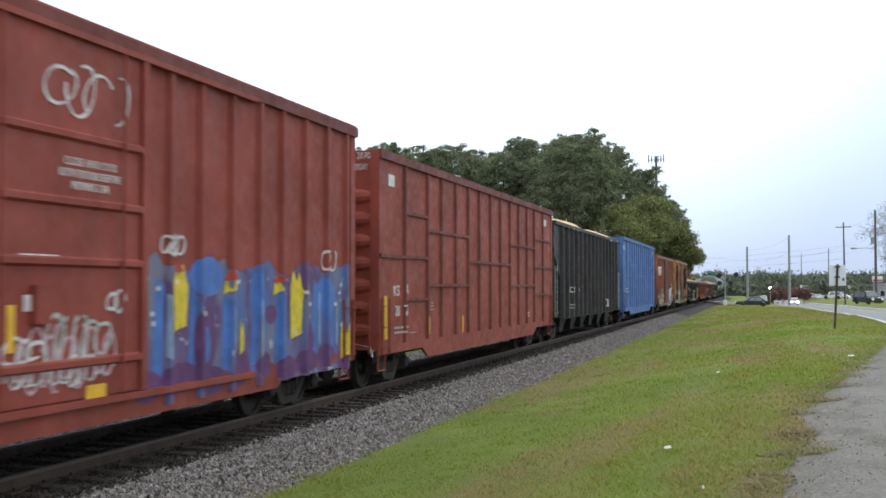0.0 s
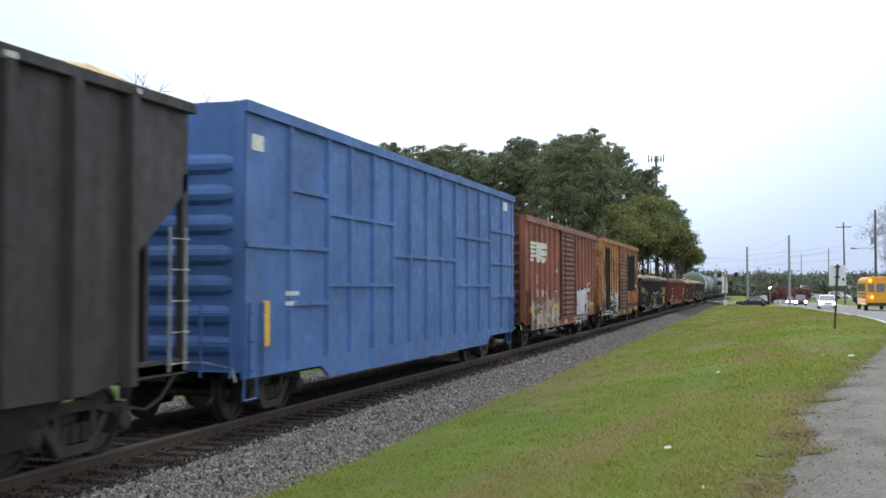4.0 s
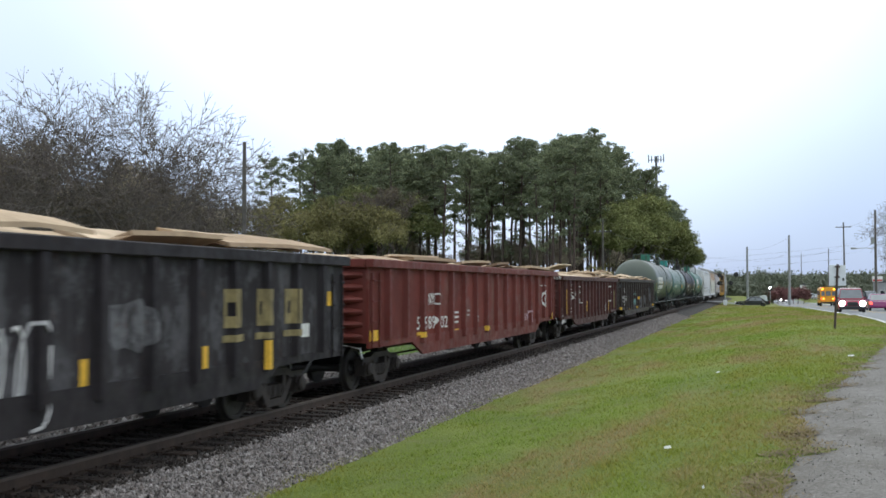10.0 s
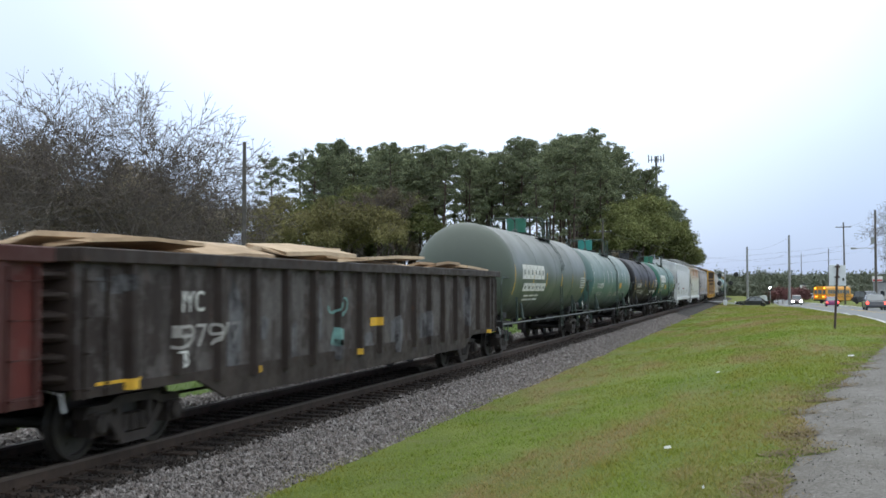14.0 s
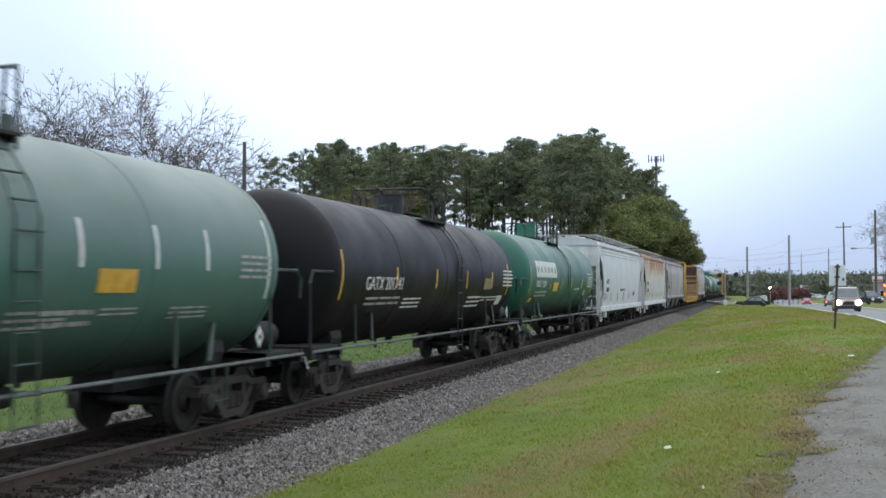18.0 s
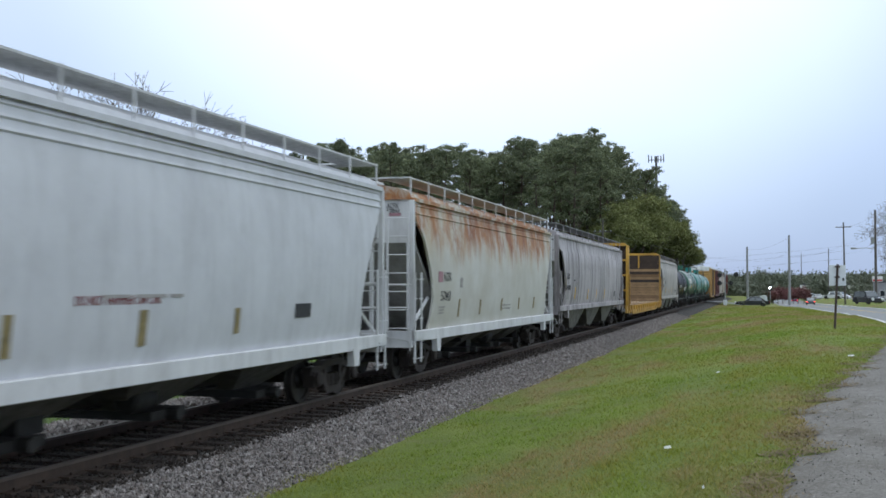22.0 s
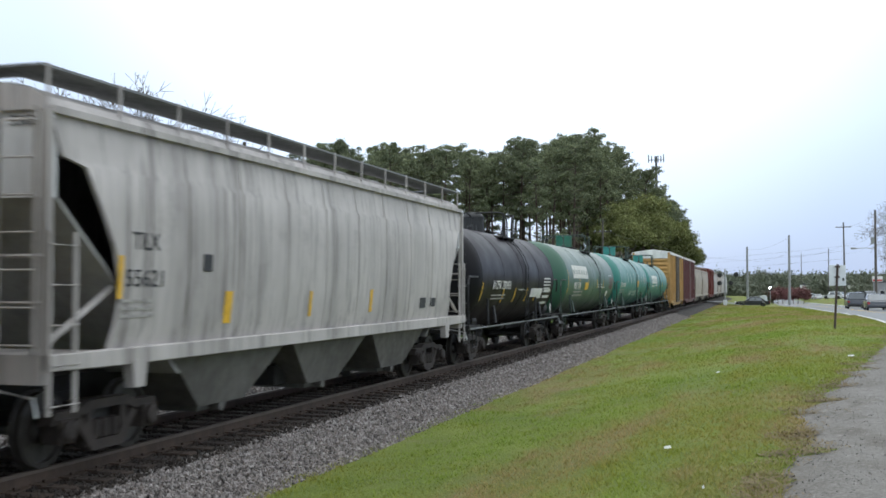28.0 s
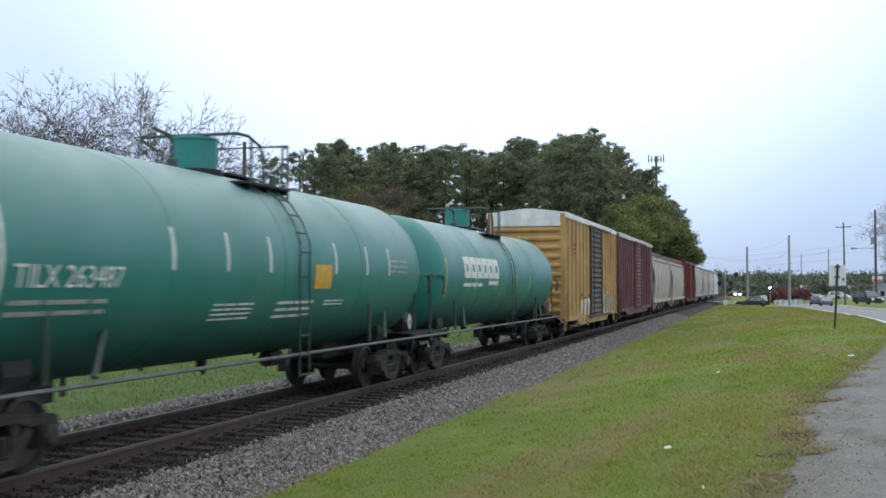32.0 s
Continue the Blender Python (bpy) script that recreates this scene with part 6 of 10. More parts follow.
def block_letters(car, fill, edge, y0, y1, z0, z1, n, seed):
    """A row of sprayed swollen letter forms, unreadable: a dark outline, a pale body, dark cuts."""
    rnd = random.Random(seed)
    w = (y1 - y0) / n

    def body(y, za, zb, ww, lean):
        return [(y - ww * 0.46, za), (y + ww * 0.30, za - 0.03), (y + ww * 0.47, za + (zb - za) * 0.2), (y + ww * 0.44 + lean, zb - 0.16), (y + ww * 0.30 + lean, zb - 0.02), (y + lean, zb + 0.02), (y - ww * 0.34 + lean, zb - 0.05), (y - ww * 0.5 + lean, zb - 0.22)]
    for k in range(n):
        y, lean = y0 + w * (k + 0.5), rnd.uniform(-0.05, 0.08)
        za, zb = z0 + rnd.uniform(0.0, 0.05), z1 - rnd.uniform(0.0, 0.10) * (z1 - z0)
        ww = w * rnd.uniform(1.02, 1.12)
        lift = 0.0012 * (k % 2)
        painted("letter_outline", Shape().prism(body(y, za, zb, ww * 1.10, lean), "x", SIDE_X + 0.005 + lift, SIDE_X + 0.008 + lift), edge, car)
        painted("letter_form", Shape().prism(body(y, za + 0.035, zb - 0.035, ww * 0.96, lean), "x", SIDE_X + 0.006, SIDE_X + 0.0115 + lift), fill, car)
        if z1 - z0 > 0.5:
            h = zb - za
            for c in range(2):
                yc, zc, hh = y + rnd.uniform(-0.16, 0.16) * w, za + h * rnd.uniform(0.15, 0.55), h * rnd.uniform(0.18, 0.38)
                painted("letter_cut", Shape().prism([(yc - 0.03, zc), (yc + 0.025, zc + 0.02), (yc + 0.045 + lean, zc + hh), (yc + lean, zc + hh + 0.04), (yc - 0.02, zc + hh * 0.5)], "x", SIDE_X + 0.012, SIDE_X + 0.0155), edge, car)


def ring_mark(car, mat, y, z, w, h):
    """A stencilled oval ring."""
    s = Shape()
    for i in range(18):
        a, b = 2 * math.pi * i / 18, 2 * math.pi * (i + 1) / 18
        s.prism([(y + w * math.cos(a), z + h * math.sin(a)), (y + w * math.cos(b), z + h * math.sin(b)), (y + w * 0.68 * math.cos(b), z + h * 0.68 * math.sin(b)), (y + w * 0.68 * math.cos(a), z + h * 0.68 * math.sin(a))], "x", side_of(car, z) - 0.003, side_of(car, z) + 0.004)
    painted("stencil_ring", s, mat, car)


def outline_mark(car, mat, y0, y1, z0, z1, w=0.035):
    """A stencilled box drawn in outline, with two short lines of writing in it."""
    s = Shape()
    for a, b, c, d in ((y0, y1, z0, z0 + w), (y0, y1, z1 - w, z1), (y0, y0 + w, z0 + w, z1 - w), (y1 - w, y1, z0 + w, z1 - w), (y0 + 3 * w, y1 - 3 * w, z0 + 2.5 * w, z0 + 3.5 * w), (y0 + 2.5 * w, y1 - 2.5 * w, z1 - 3.5 * w, z1 - 2.5 * w)):
        q = patch(car, a, b, c, d)
        s.add(q.v, q.f)
    painted("stencil_box", s, mat, car)


def ring_emblem(car, mat, y0, y1, z0, z1):
    cy, cz, r = (y0 + y1) / 2, (z0 + z1) / 2, (z1 - z0) / 2
    for k, q in enumerate((1.0, 0.68)):
        pts = [(cy + r * q * math.cos(a), cz + r * q * math.sin(a)) for a in [0.6 + i * 0.28 for i in range(17)]]
        inn = [(cy + r * (q - 0.17) * math.cos(a), cz + r * (q - 0.17) * math.sin(a)) for a in [0.6 + i * 0.28 for i in range(17)]]
        s = Shape()
        for i in range(16):
            s.prism([pts[i], pts[i + 1], inn[i + 1], inn[i]], "x", SIDE_X, SIDE_X + 0.005)
        painted("emblem_ring", s, mat, car)
    part("emblem_bar", Shape().box(SIDE_X, SIDE_X + 0.005, cy + r * 0.2, cy + r * 0.75, cz - r * 1.1, cz - r * 0.55), mat, car)


def dark_panel(car, y0, y1, z0, z1, seed):
    """A block of black overpaint with a wavering edge, laid between the posts."""
    rnd = random.Random(seed)
    n = 14
    top = [(y0 + (y1 - y0) * i / n, z1 + rnd.uniform(-0.07, 0.07)) for i in range(n + 1)]
    low = [(y0 + (y1 - y0) * i / n, z0 + rnd.uniform(-0.03, 0.05)) for i in range(n + 1)]
    painted("black_overpaint", Shape().prism(top + low[::-1], "x", SIDE_X - 0.003, SIDE_X + 0.002), BLACK_PANEL, car, "rough black painted-over block")


BLACK_PANEL = paint("matt_black_overpaint", (0.0155, 0.0145, 0.017), dirt=(0.05, 0.042, 0.038), dirty=0.25, rusty=0.1, rough=0.7, shine=0.2)


def mural_material():
    """Sprayed blue, grey and purple clouds that run into one another, purple towards the sill."""
    m, n, l, b = material("sprayed_mural", 0.6)
    c = blend(n, l, noise_fac(n, l, 1.1, 4, 0.6, (1, 1, 0.6), lo=0.4, hi=0.6), (0.075, 0.125, 0.33), (0.17, 0.175, 0.24))
    c = blend(n, l, noise_fac(n, l, 1.7, 4, 0.6, (1, 1, 0.5), lo=0.50, hi=0.60), c, (0.11, 0.05, 0.15))
    low = height_fac(n, l, 0.75, 1.5, 0.7)
    c = blend(n, l, low, blend(n, l, noise_fac(n, l, 1.3, 4), (0.15, 0.055, 0.13), (0.12, 0.14, 0.30)), c)
    spots = noise_fac(n, l, 7, 3, 0.5, (1, 1, 0.7), lo=0.68, hi=0.70)
    c = blend(n, l, times(n, l, spots, 0.8), c, (0.55, 0.58, 0.64))
    l.new(c, b.inputs["Base Color"])
    return m


def mural(car, y0, y1, z0, z1):
    """A long sprayed mural along the lower side: a clouded ground, blue bars, purple rounds and spiked yellow letters."""
    rnd = random.Random(77)
    n = 40
    top = [(y0 + (y1 - y0) * i / n, z1 - 0.12 + 0.10 * math.sin(i * 0.7) + rnd.uniform(-0.08, 0.08)) for i in range(n + 1)]
    painted("graffiti_mural", Shape().prism(top + [(y1, z0 + 0.05), (y0, z0)], "x", SIDE_X - 0.003, SIDE_X + 0.002), mural_material(), car, "blue, purple and yellow sprayed mural")
    blue = plain("sprayed_blue", (0.07, 0.155, 0.43), 0.6, 0, 0.25, 3)
    pale = plain("sprayed_pale_blue", (0.25, 0.33, 0.47), 0.6, 0, 0.25, 3)
    purple = plain("sprayed_purple", (0.115, 0.04, 0.135), 0.6, 0, 0.3, 3)
    yellow = plain("sprayed_yellow", (0.66, 0.50, 0.03), 0.6, 0, 0.2, 6)
    red = plain("sprayed_red", (0.42, 0.05, 0.03), 0.6, 0, 0.2, 6)

    def daub(pts, mat, lift, name="graffiti_stroke"):
        painted(name, Shape().prism(pts, "x", SIDE_X + lift, SIDE_X + lift + 0.002), mat, car)

    def oval(y, z, w, h):
        return [(y + w / 2 * math.cos(a * 0.4488), z + h / 2 * math.sin(a * 0.4488)) for a in range(14)]

    def spike(y, za, zb, w):
        return [(y - w * 0.45, za), (y + w * 0.4, za + 0.07), (y + w * 0.5, zb - 0.3), (y + w * 0.32, zb - 0.12), (y + w * 0.2, zb), (y, zb - 0.16), (y - w * 0.28, zb + 0.03), (y - w * 0.5, zb - 0.24)]

    for y, z, w, h in ((11.0, 2.22, 0.95, 0.55), (12.55, 1.95, 0.5, 0.7), (15.2, 1.9, 0.9, 0.7)):
        daub(oval(y, z, w, h), blue, 0.002)
    for y, za, zb, w in ((9.75, 1.0, 2.2, 0.30), (10.62, 1.1, 2.05, 0.24), (11.55, 0.95, 2.0, 0.26), (12.45, 0.85, 2.1, 0.22), (13.3, 0.9, 2.15, 0.34), (14.75, 0.95, 2.2, 0.3), (15.5, 0.9, 2.05, 0.36)):
        daub([(y - w / 2, za), (y + w * 0.35, za - 0.06), (y + w / 2, zb - 0.1), (y - w * 0.2, zb)], blue, 0.004)
        daub([(y + w * 0.6, za + 0.2), (y + w * 0.85, za + 0.15), (y + w * 0.8, zb - 0.25), (y + w * 0.62, zb - 0.2)], pale, 0.004)
    for y, z, w, h in ((10.95, 1.34, 0.62, 1.0), (12.05, 0.95, 0.5, 0.5), (13.03, 1.66, 0.42, 0.3), (14.5, 1.2, 0.4, 0.6), (10.1, 0.9, 0.5, 0.4)):
        daub(oval(y, z, w, h), purple, 0.006)
    daub(oval(10.98, 1.3, 0.26, 0.5), blue, 0.008)
    for k in range(9):
        daub(oval(9.5 + 0.82 * k, 0.86 + 0.06 * math.sin(k * 2.1), 0.72 + 0.2 * math.sin(k * 1.3), 0.40), purple, 0.0065)
    for y, za, zb, w in ((10.24, 1.5, 2.38, 0.50), (9.41, 1.14, 1.6, 0.15), (12.05, 1.1, 1.6, 0.14), (11.65, 1.98, 2.2, 0.34), (13.99, 1.25, 2.32, 0.5), (13.25, 1.95, 2.22, 0.3), (16.1, 0.8, 1.45, 0.36)):
        daub(spike(y, za, zb, w), yellow, 0.010)
    for y, z in ((11.65, 2.26), (13.25, 2.24), (10.2, 2.36)):
        daub([(y - 0.16, z - 0.1), (y + 0.17, z - 0.08), (y + 0.02, z + 0.07)], red, 0.0125)
    for k in range(14):
        y, z = rnd.uniform(y0 + 0.2, y1 - 0.3), rnd.uniform(1.3, 2.2)
        daub(oval(y, z, 0.09, 0.07), SPRAY_WHITE, 0.014, "graffiti_dot")


def door_text(car, text, mat, y0, y1, z0, z1):
    me = text_mesh(text, y1 - y0, z1 - z0)
    for p in me.vertices:
        p.co = (DOOR_X + p.co.z, y0 + p.co.x, z0 + p.co.y)
    me.materials.clear()
    me.materials.append(mat)
    ob = new("lettering", me)
    ob.parent = car
    return ob


TANKS = {}
for t_car, rr, tt in ((car10, 1.56, 4.05), (car11, 1.5, 3.92), (car12, 1.5, 3.88), (car13, 1.5, 3.95), (car19, 1.5, 3.83), (car20, 1.5, 3.87), (car21, 1.5, 3.91), (car22, 1.45, 3.83)):
    TANKS[t_car.name] = (rr, tt)
HALF[car2.name] = 1.466
for h_car, sill_top, eave_z in ((car14, 1.14, 4.04), (car15, 1.12, 4.0), (car16, 1.36, 4.0), (car18, 1.36, 4.0)):
    HALF[h_car.name] = hopper_outline(sill_top, eave_z)
DOOR_X = 1.556
for b_car, ps in ((car0, [16.6 - d for d in (0.45, 1.35, 2.3, 3.2, 4.0, 4.9, 5.8, 6.6)]), (car4, BOX_POSTS), (car5, BOX_POSTS)):
    POSTS[b_car.name] = [(y, 0.075, 0.073) for y in ps]
for b_car, ps in ((car1, grid_posts(18.4)[0]), (car3, grid_posts(18.0)[0])):
    POSTS[b_car.name] = [(y, 0.075, 0.063) for y in ps]
for g_car, g_len, g_n, g_0 in ((car6, 19.5, 17, 1.05), (car7, 19.65, 16, 1.05), (car8, 16.3, 16, 0.75), (car9, 19.85, 17, 1.05)):
    POSTS[g_car.name] = [(g_0 + (g_len - 2 * g_0) * i / (g_n - 1), 0.115, 0.103) for i in range(g_n)]
POSTS[car2.name] = [(1.45 + (18.9 - 2.9) * i / 14, 0.115, 0.133) for i in range(15)]

# sprayed and stencilled marks, car by car
scrawl(car0, SPRAY_WHITE, DOOR_X, 7.48, 3.90, 1.43, 0.66, 1, 4, 0.022)
door_text(car0, "CLOSE AND LOCK", WHITE_MARK, 7.74, 8.74, 3.40, 3.49)
door_text(car0, "BOTH DOORS BEFORE", WHITE_MARK, 7.66, 8.82, 3.27, 3.36)
door_text(car0, "MOVING CAR", WHITE_MARK, 7.88, 8.58, 3.14, 3.23)
scrawl(car0, SPRAY_WHITE, SIDE_X + 0.004, 9.81, 2.41, 0.55, 0.41, 2, 3, 0.025)
scrawl(car0, SPRAY_WHITE, SIDE_X + 0.004, 15.08, 2.34, 0.63, 0.39, 3, 2, 0.025)
scrawl(car0, SPRAY_PINK, DOOR_X, 7.0, 0.95, 1.7, 0.75, 4, 9, 0.022)
scrawl(car0, SPRAY_PALE, DOOR_X, 7.5, 1.2, 1.1, 0.6, 14, 5, 0.03)
scrawl(car0, SPRAY_WHITE, DOOR_X, 6.6, 1.0, 1.9, 0.35, 15, 12, 0.016)
scrawl(car0, SPRAY_WHITE, DOOR_X, 6.81, 1.27, 0.58, 0.31, 5, 3, 0.025)
scrawl(car0, SPRAY_WHITE, DOOR_X, 8.59, 1.77, 0.32, 0.29, 6, 2, 0.025)
lines(car0, WHITE_MARK, 1, 7.01, 7.65, 2.38, 2.42)
mark(car0, "notice", SPRAY_WHITE, 7.09, 7.29, 1.83, 2.00)
mark(car0, "reflector", YELLOW_MARK, 6.83, 6.95, 1.42, 1.90)
mural(car0, 9.16, 16.32, 0.60, 2.50)
mark(car0, "reflector", YELLOW_MARK, 15.08, 15.50, 0.91, 1.06)
mark(car0, "reflector", YELLOW_MARK, 8.18, 8.56, 0.78, 0.99)
mark(car1, "notice", WHITE_MARK, 0.57, 0.95, 4.12, 4.36)
mark(car1, "notice", WHITE_MARK, 17.06, 17.49, 4.19, 4.41)
side_text(car1, "KS", WHITE_MARK, 0.92, 1.29, 1.90, 2.11)
side_text(car1, "CX", WHITE_MARK, 1.60, 1.89, 1.93, 2.14)
side_text(car1, "20", WHITE_MARK, 1.03, 1.32, 1.48, 1.70)
side_text(car1, "70", WHITE_MARK, 1.54, 1.85, 1.48, 1.70)
mark(car1, "reflector", YELLOW_MARK, 0.34, 0.51, 1.03, 1.90)
mark(car1, "reflector", YELLOW_MARK, 6.28, 6.38, 0.94, 1.37)
mark(car1, "reflector", YELLOW_MARK, 3.22, 3.26, 1.03, 1.42)
lines(car1, GREY_MARK, 2, 0.96, 1.87, 1.06, 1.26)
lines(car1, GREY_MARK, 1, 2.02, 2.46, 1.06, 1.11)
lines(car1, GREY_MARK, 3, 3.53, 3.75, 1.51, 1.73)
lines(car1, WHITE_MARK, 2, 14.26, 14.60, 1.07, 1.27)
end_text(car1, "KSCX  2070", WHITE_MARK, 0.61, 1.33, 4.61, 4.74)
end_text(car1, "EXCESS HEIGHT", WHITE_MARK, 0.59, 1.28, 4.39, 4.51)
side_text(car2, "KS", WHITE_MARK, 3.46, 3.89, 1.85, 2.08)
side_text(car2, "CX", WHITE_MARK, 4.33, 4.73, 1.87, 2.08)
side_text(car2, "501", WHITE_MARK, 5.31, 5.83, 1.85, 2.06)
end_text(car2, "KSCX 501", WHITE_MARK, 0.77, 1.30, 4.20, 4.34)
lines(car2, WHITE_MARK, 1, 1.76, 2.27, 4.28, 4.41)
lines(car2, WHITE_MARK, 1, 2.63, 3.09, 4.30, 4.41)
lines(car2, WHITE_MARK, 1, 3.51, 3.95, 4.28, 4.41)
lines(car2, WHITE_MARK, 1, 4.36, 4.93, 4.28, 4.40)
lines(car2, GREY_MARK, 2, 3.42, 3.70, 1.16, 1.40)
lines(car2, GREY_MARK, 2, 4.29, 4.67, 1.15, 1.38)
mark(car2, "reflector", YELLOW_MARK, 5.47, 5.56, 1.17, 1.60)
lines(car2, WHITE_MARK, 1, 1.70, 2.09, 1.30, 1.34)
lines(car2, WHITE_MARK, 1, 14.84, 15.26, 4.26, 4.42)
lines(car2, WHITE_MARK, 1, 15.64, 16.09, 4.30, 4.44)
lines(car2, WHITE_MARK, 1, 16.55, 17.03, 4.32, 4.45)
lines(car2, WHITE_MARK, 1, 17.46, 17.90, 4.31, 4.45)
outline_mark(car2, WHITE_MARK, 13.50, 13.98, 1.13, 1.49, 0.05)
mark(car2, "reflector", YELLOW_MARK, 7.38, 7.48, 1.14, 1.60)
ring_mark(car2, GREY_MARK, 6.67, 2.19, 0.19, 0.17)
mark(car3, "notice", WHITE_MARK, 0.06, 0.62, 4.11, 4.35)
mark(car3, "notice", WHITE_MARK, 16.54, 17.23, 4.31, 4.56)
lines(car3, WHITE_MARK, 2, 1.45, 1.97, 1.69, 2.01)
mark(car3, "reflector", YELLOW_MARK, 0.62, 0.86, 1.18, 1.87)
mark(car4, "emblem_stripe", WHITE_MARK, 0.57, 1.58, 3.47, 3.57)
mark(car4, "emblem_stripe", WHITE_MARK, 0.57, 1.55, 3.34, 3.43)
mark(car4, "emblem_stripe", WHITE_MARK, 0.57, 1.49, 3.20, 3.29)
mark(car4, "emblem_stripe", WHITE_MARK, 0.57, 1.45, 3.06, 3.15)
mark(car4, "emblem_stripe", WHITE_MARK, 0.57, 1.37, 2.92, 3.01)
emblem(car4, WHITE_MARK, 1.43, 3.30, 2.90, 3.57)
side_text(car4, "NS", WHITE_MARK, 1.60, 2.00, 2.21, 2.47)
side_text(car4, "451", WHITE_MARK, 1.60, 2.18, 1.75, 1.99)
side_text(car4, "198", WHITE_MARK, 2.47, 3.08, 1.74, 1.98)
ragged_band(car4, SPRAY_TAN, 0.60, 6.15, 0.66, 1.64, 0.16, 40)
for k, (y, z, w, h) in enumerate(((0.75, 0.9, 0.7, 0.7), (1.9, 0.8, 0.8, 0.6), (3.1, 0.75, 0.7, 0.9), (4.3, 0.8, 0.9, 0.55), (5.3, 0.7, 0.6, 0.7))):
    graffiti(car4, PALE_TAN, SIDE_X + 0.0105, [(y, z, w, h, 410 + k)])
graffiti(car4, DOOR4, SIDE_X + 0.0115, [(1.55, 1.18, 0.75, 0.30, 431), (2.55, 1.22, 0.6, 0.26, 432), (4.15, 1.42, 0.62, 0.28, 433), (3.55, 0.86, 0.4, 0.2, 434), (0.75, 0.95, 0.35, 0.2, 435)])
scrawl(car4, SPRAY_WHITE, SIDE_X + 0.004, 3.24, 1.64, 0.47, 0.50, 50, 3, 0.016)
scrawl(car4, PALE_TAN, SIDE_X + 0.016, 4.12, 0.91, 0.75, 0.84, 51, 2, 0.03)
scrawl(car4, PALE_TAN, SIDE_X + 0.016, 1.73, 1.29, 0.47, 0.24, 52, 2, 0.03)
scrawl(car4, PALE_TAN, SIDE_X + 0.016, 2.71, 1.26, 0.39, 0.20, 53, 2, 0.03)
scrawl(car4, SPRAY_WHITE, SIDE_X + 0.004, 4.97, 1.60, 0.58, 0.37, 54, 3, 0.016)
block_letters(car4, SPRAY_LILAC, SPRAY_BLACK, 9.40, 12.50, 0.76, 2.08, 5, 61)
block_letters(car4, SPRAY_LILAC, SPRAY_BLACK, 9.43, 12.60, 0.655, 0.80, 6, 62)
raised_mark(car4, "reflector", YELLOW_MARK, 0.52, 0.99, 1.24, 1.45)
raised_mark(car4, "reflector", YELLOW_MARK, 3.26, 3.80, 1.02, 1.16)
raised_mark(car4, "reflector", YELLOW_MARK, 5.02, 5.58, 1.32, 1.48)
mark(car4, "reflector", YELLOW_MARK, 7.30, 7.86, 0.70, 0.83)
mark(car4, "reflector", YELLOW_MARK, 14.22, 14.36, 1.42, 1.80)
mark(car4, "reflector", YELLOW_MARK, 13.80, 14.36, 1.26, 1.41)
ring_mark(car4, WHITE_MARK, 13.20, 2.11, 0.22, 0.15)
outline_mark(car4, WHITE_MARK, 13.02, 13.48, 1.20, 1.50)
mark(car4, "notice", WHITE_MARK, 5.36, 5.65, 2.60, 2.74)
lines(car4, WHITE_MARK, 1, 12.92, 13.62, 1.78, 1.95)
lines(car4, GREY_MARK, 2, 13.10, 13.36, 1.56, 1.70)
lines(car4, GREY_MARK, 4, 13.80, 14.30, 0.95, 1.22)
scrawl(car4, SPRAY_WHITE, SIDE_X + 0.004, 8.22, 1.18, 0.97, 0.20, 63, 3, 0.02)
dark_panel(car5, 0.75, 2.37, 0.85, 4.01, 5)
dark_panel(car5, 10.29, 13.93, 1.85, 3.87, 6)
side_text(car5, "BK", WHITE_MARK, 0.96, 1.29, 2.01, 2.23)
side_text(car5, "TY", WHITE_MARK, 1.64, 1.94, 2.02, 2.25)
side_text(car5, "154", WHITE_MARK, 0.91, 1.29, 1.62, 1.86)
side_text(car5, "673", WHITE_MARK, 1.63, 2.04, 1.63, 1.86)
lines(car5, WHITE_MARK, 3, 0.91, 1.27, 1.11, 1.38)
lines(car5, WHITE_MARK, 3, 1.61, 2.04, 1.07, 1.38)
rnd = random.Random(505)
for k in range(10):
    graffiti(car5, SPRAY_PALE if k % 3 else SPRAY_WHITE, SIDE_X, [(2.35 + 0.36 * k + rnd.uniform(-0.05, 0.05), 0.50 + rnd.uniform(0, 0.15), rnd.uniform(0.34, 0.5), rnd.uniform(0.95, 1.4), 600 + k)])
for k in range(8):
    graffiti(car5, SPRAY_BLACK if k % 2 else SCUFF, SIDE_X + 0.003, [(2.5 + 0.44 * k + rnd.uniform(-0.1, 0.1), 0.6 + rnd.uniform(0, 0.7), rnd.uniform(0.12, 0.3), rnd.uniform(0.15, 0.35), 620 + k)])
scrawl(car5, SPRAY_BLACK, SIDE_X + 0.004, 2.42, 0.55, 3.5, 1.2, 80, 11, 0.024)
scrawl(car5, SPRAY_BLACK, SIDE_X + 0.004, 2.50, 0.6, 3.3, 0.8, 81, 12, 0.02)
scrawl(car5, SPRAY_BLACK, SIDE_X + 0.004, 2.62, 0.99, 1.07, 0.50, 82, 8, 0.035)
graffiti(car5, SPRAY_PALE, SIDE_X, [(-0.05, 1.45, 0.73, 0.55, 76)])
graffiti(car5, SPRAY_BLACK, SIDE_X, [(0.00, 1.07, 0.61, 0.38, 77)])
graffiti(car5, SPRAY_PALE, SIDE_X, [(-0.12, 0.70, 0.80, 0.38, 78)])
scrawl(car5, SPRAY_WHITE, SIDE_X + 0.004, 1.31, 0.70, 0.94, 0.27, 79, 4, 0.03)
mark(car5, "reflector", YELLOW_MARK, 0.66, 1.13, 0.71, 0.91)
mark(car5, "reflector", YELLOW_MARK, 3.22, 3.72, 0.70, 0.84)
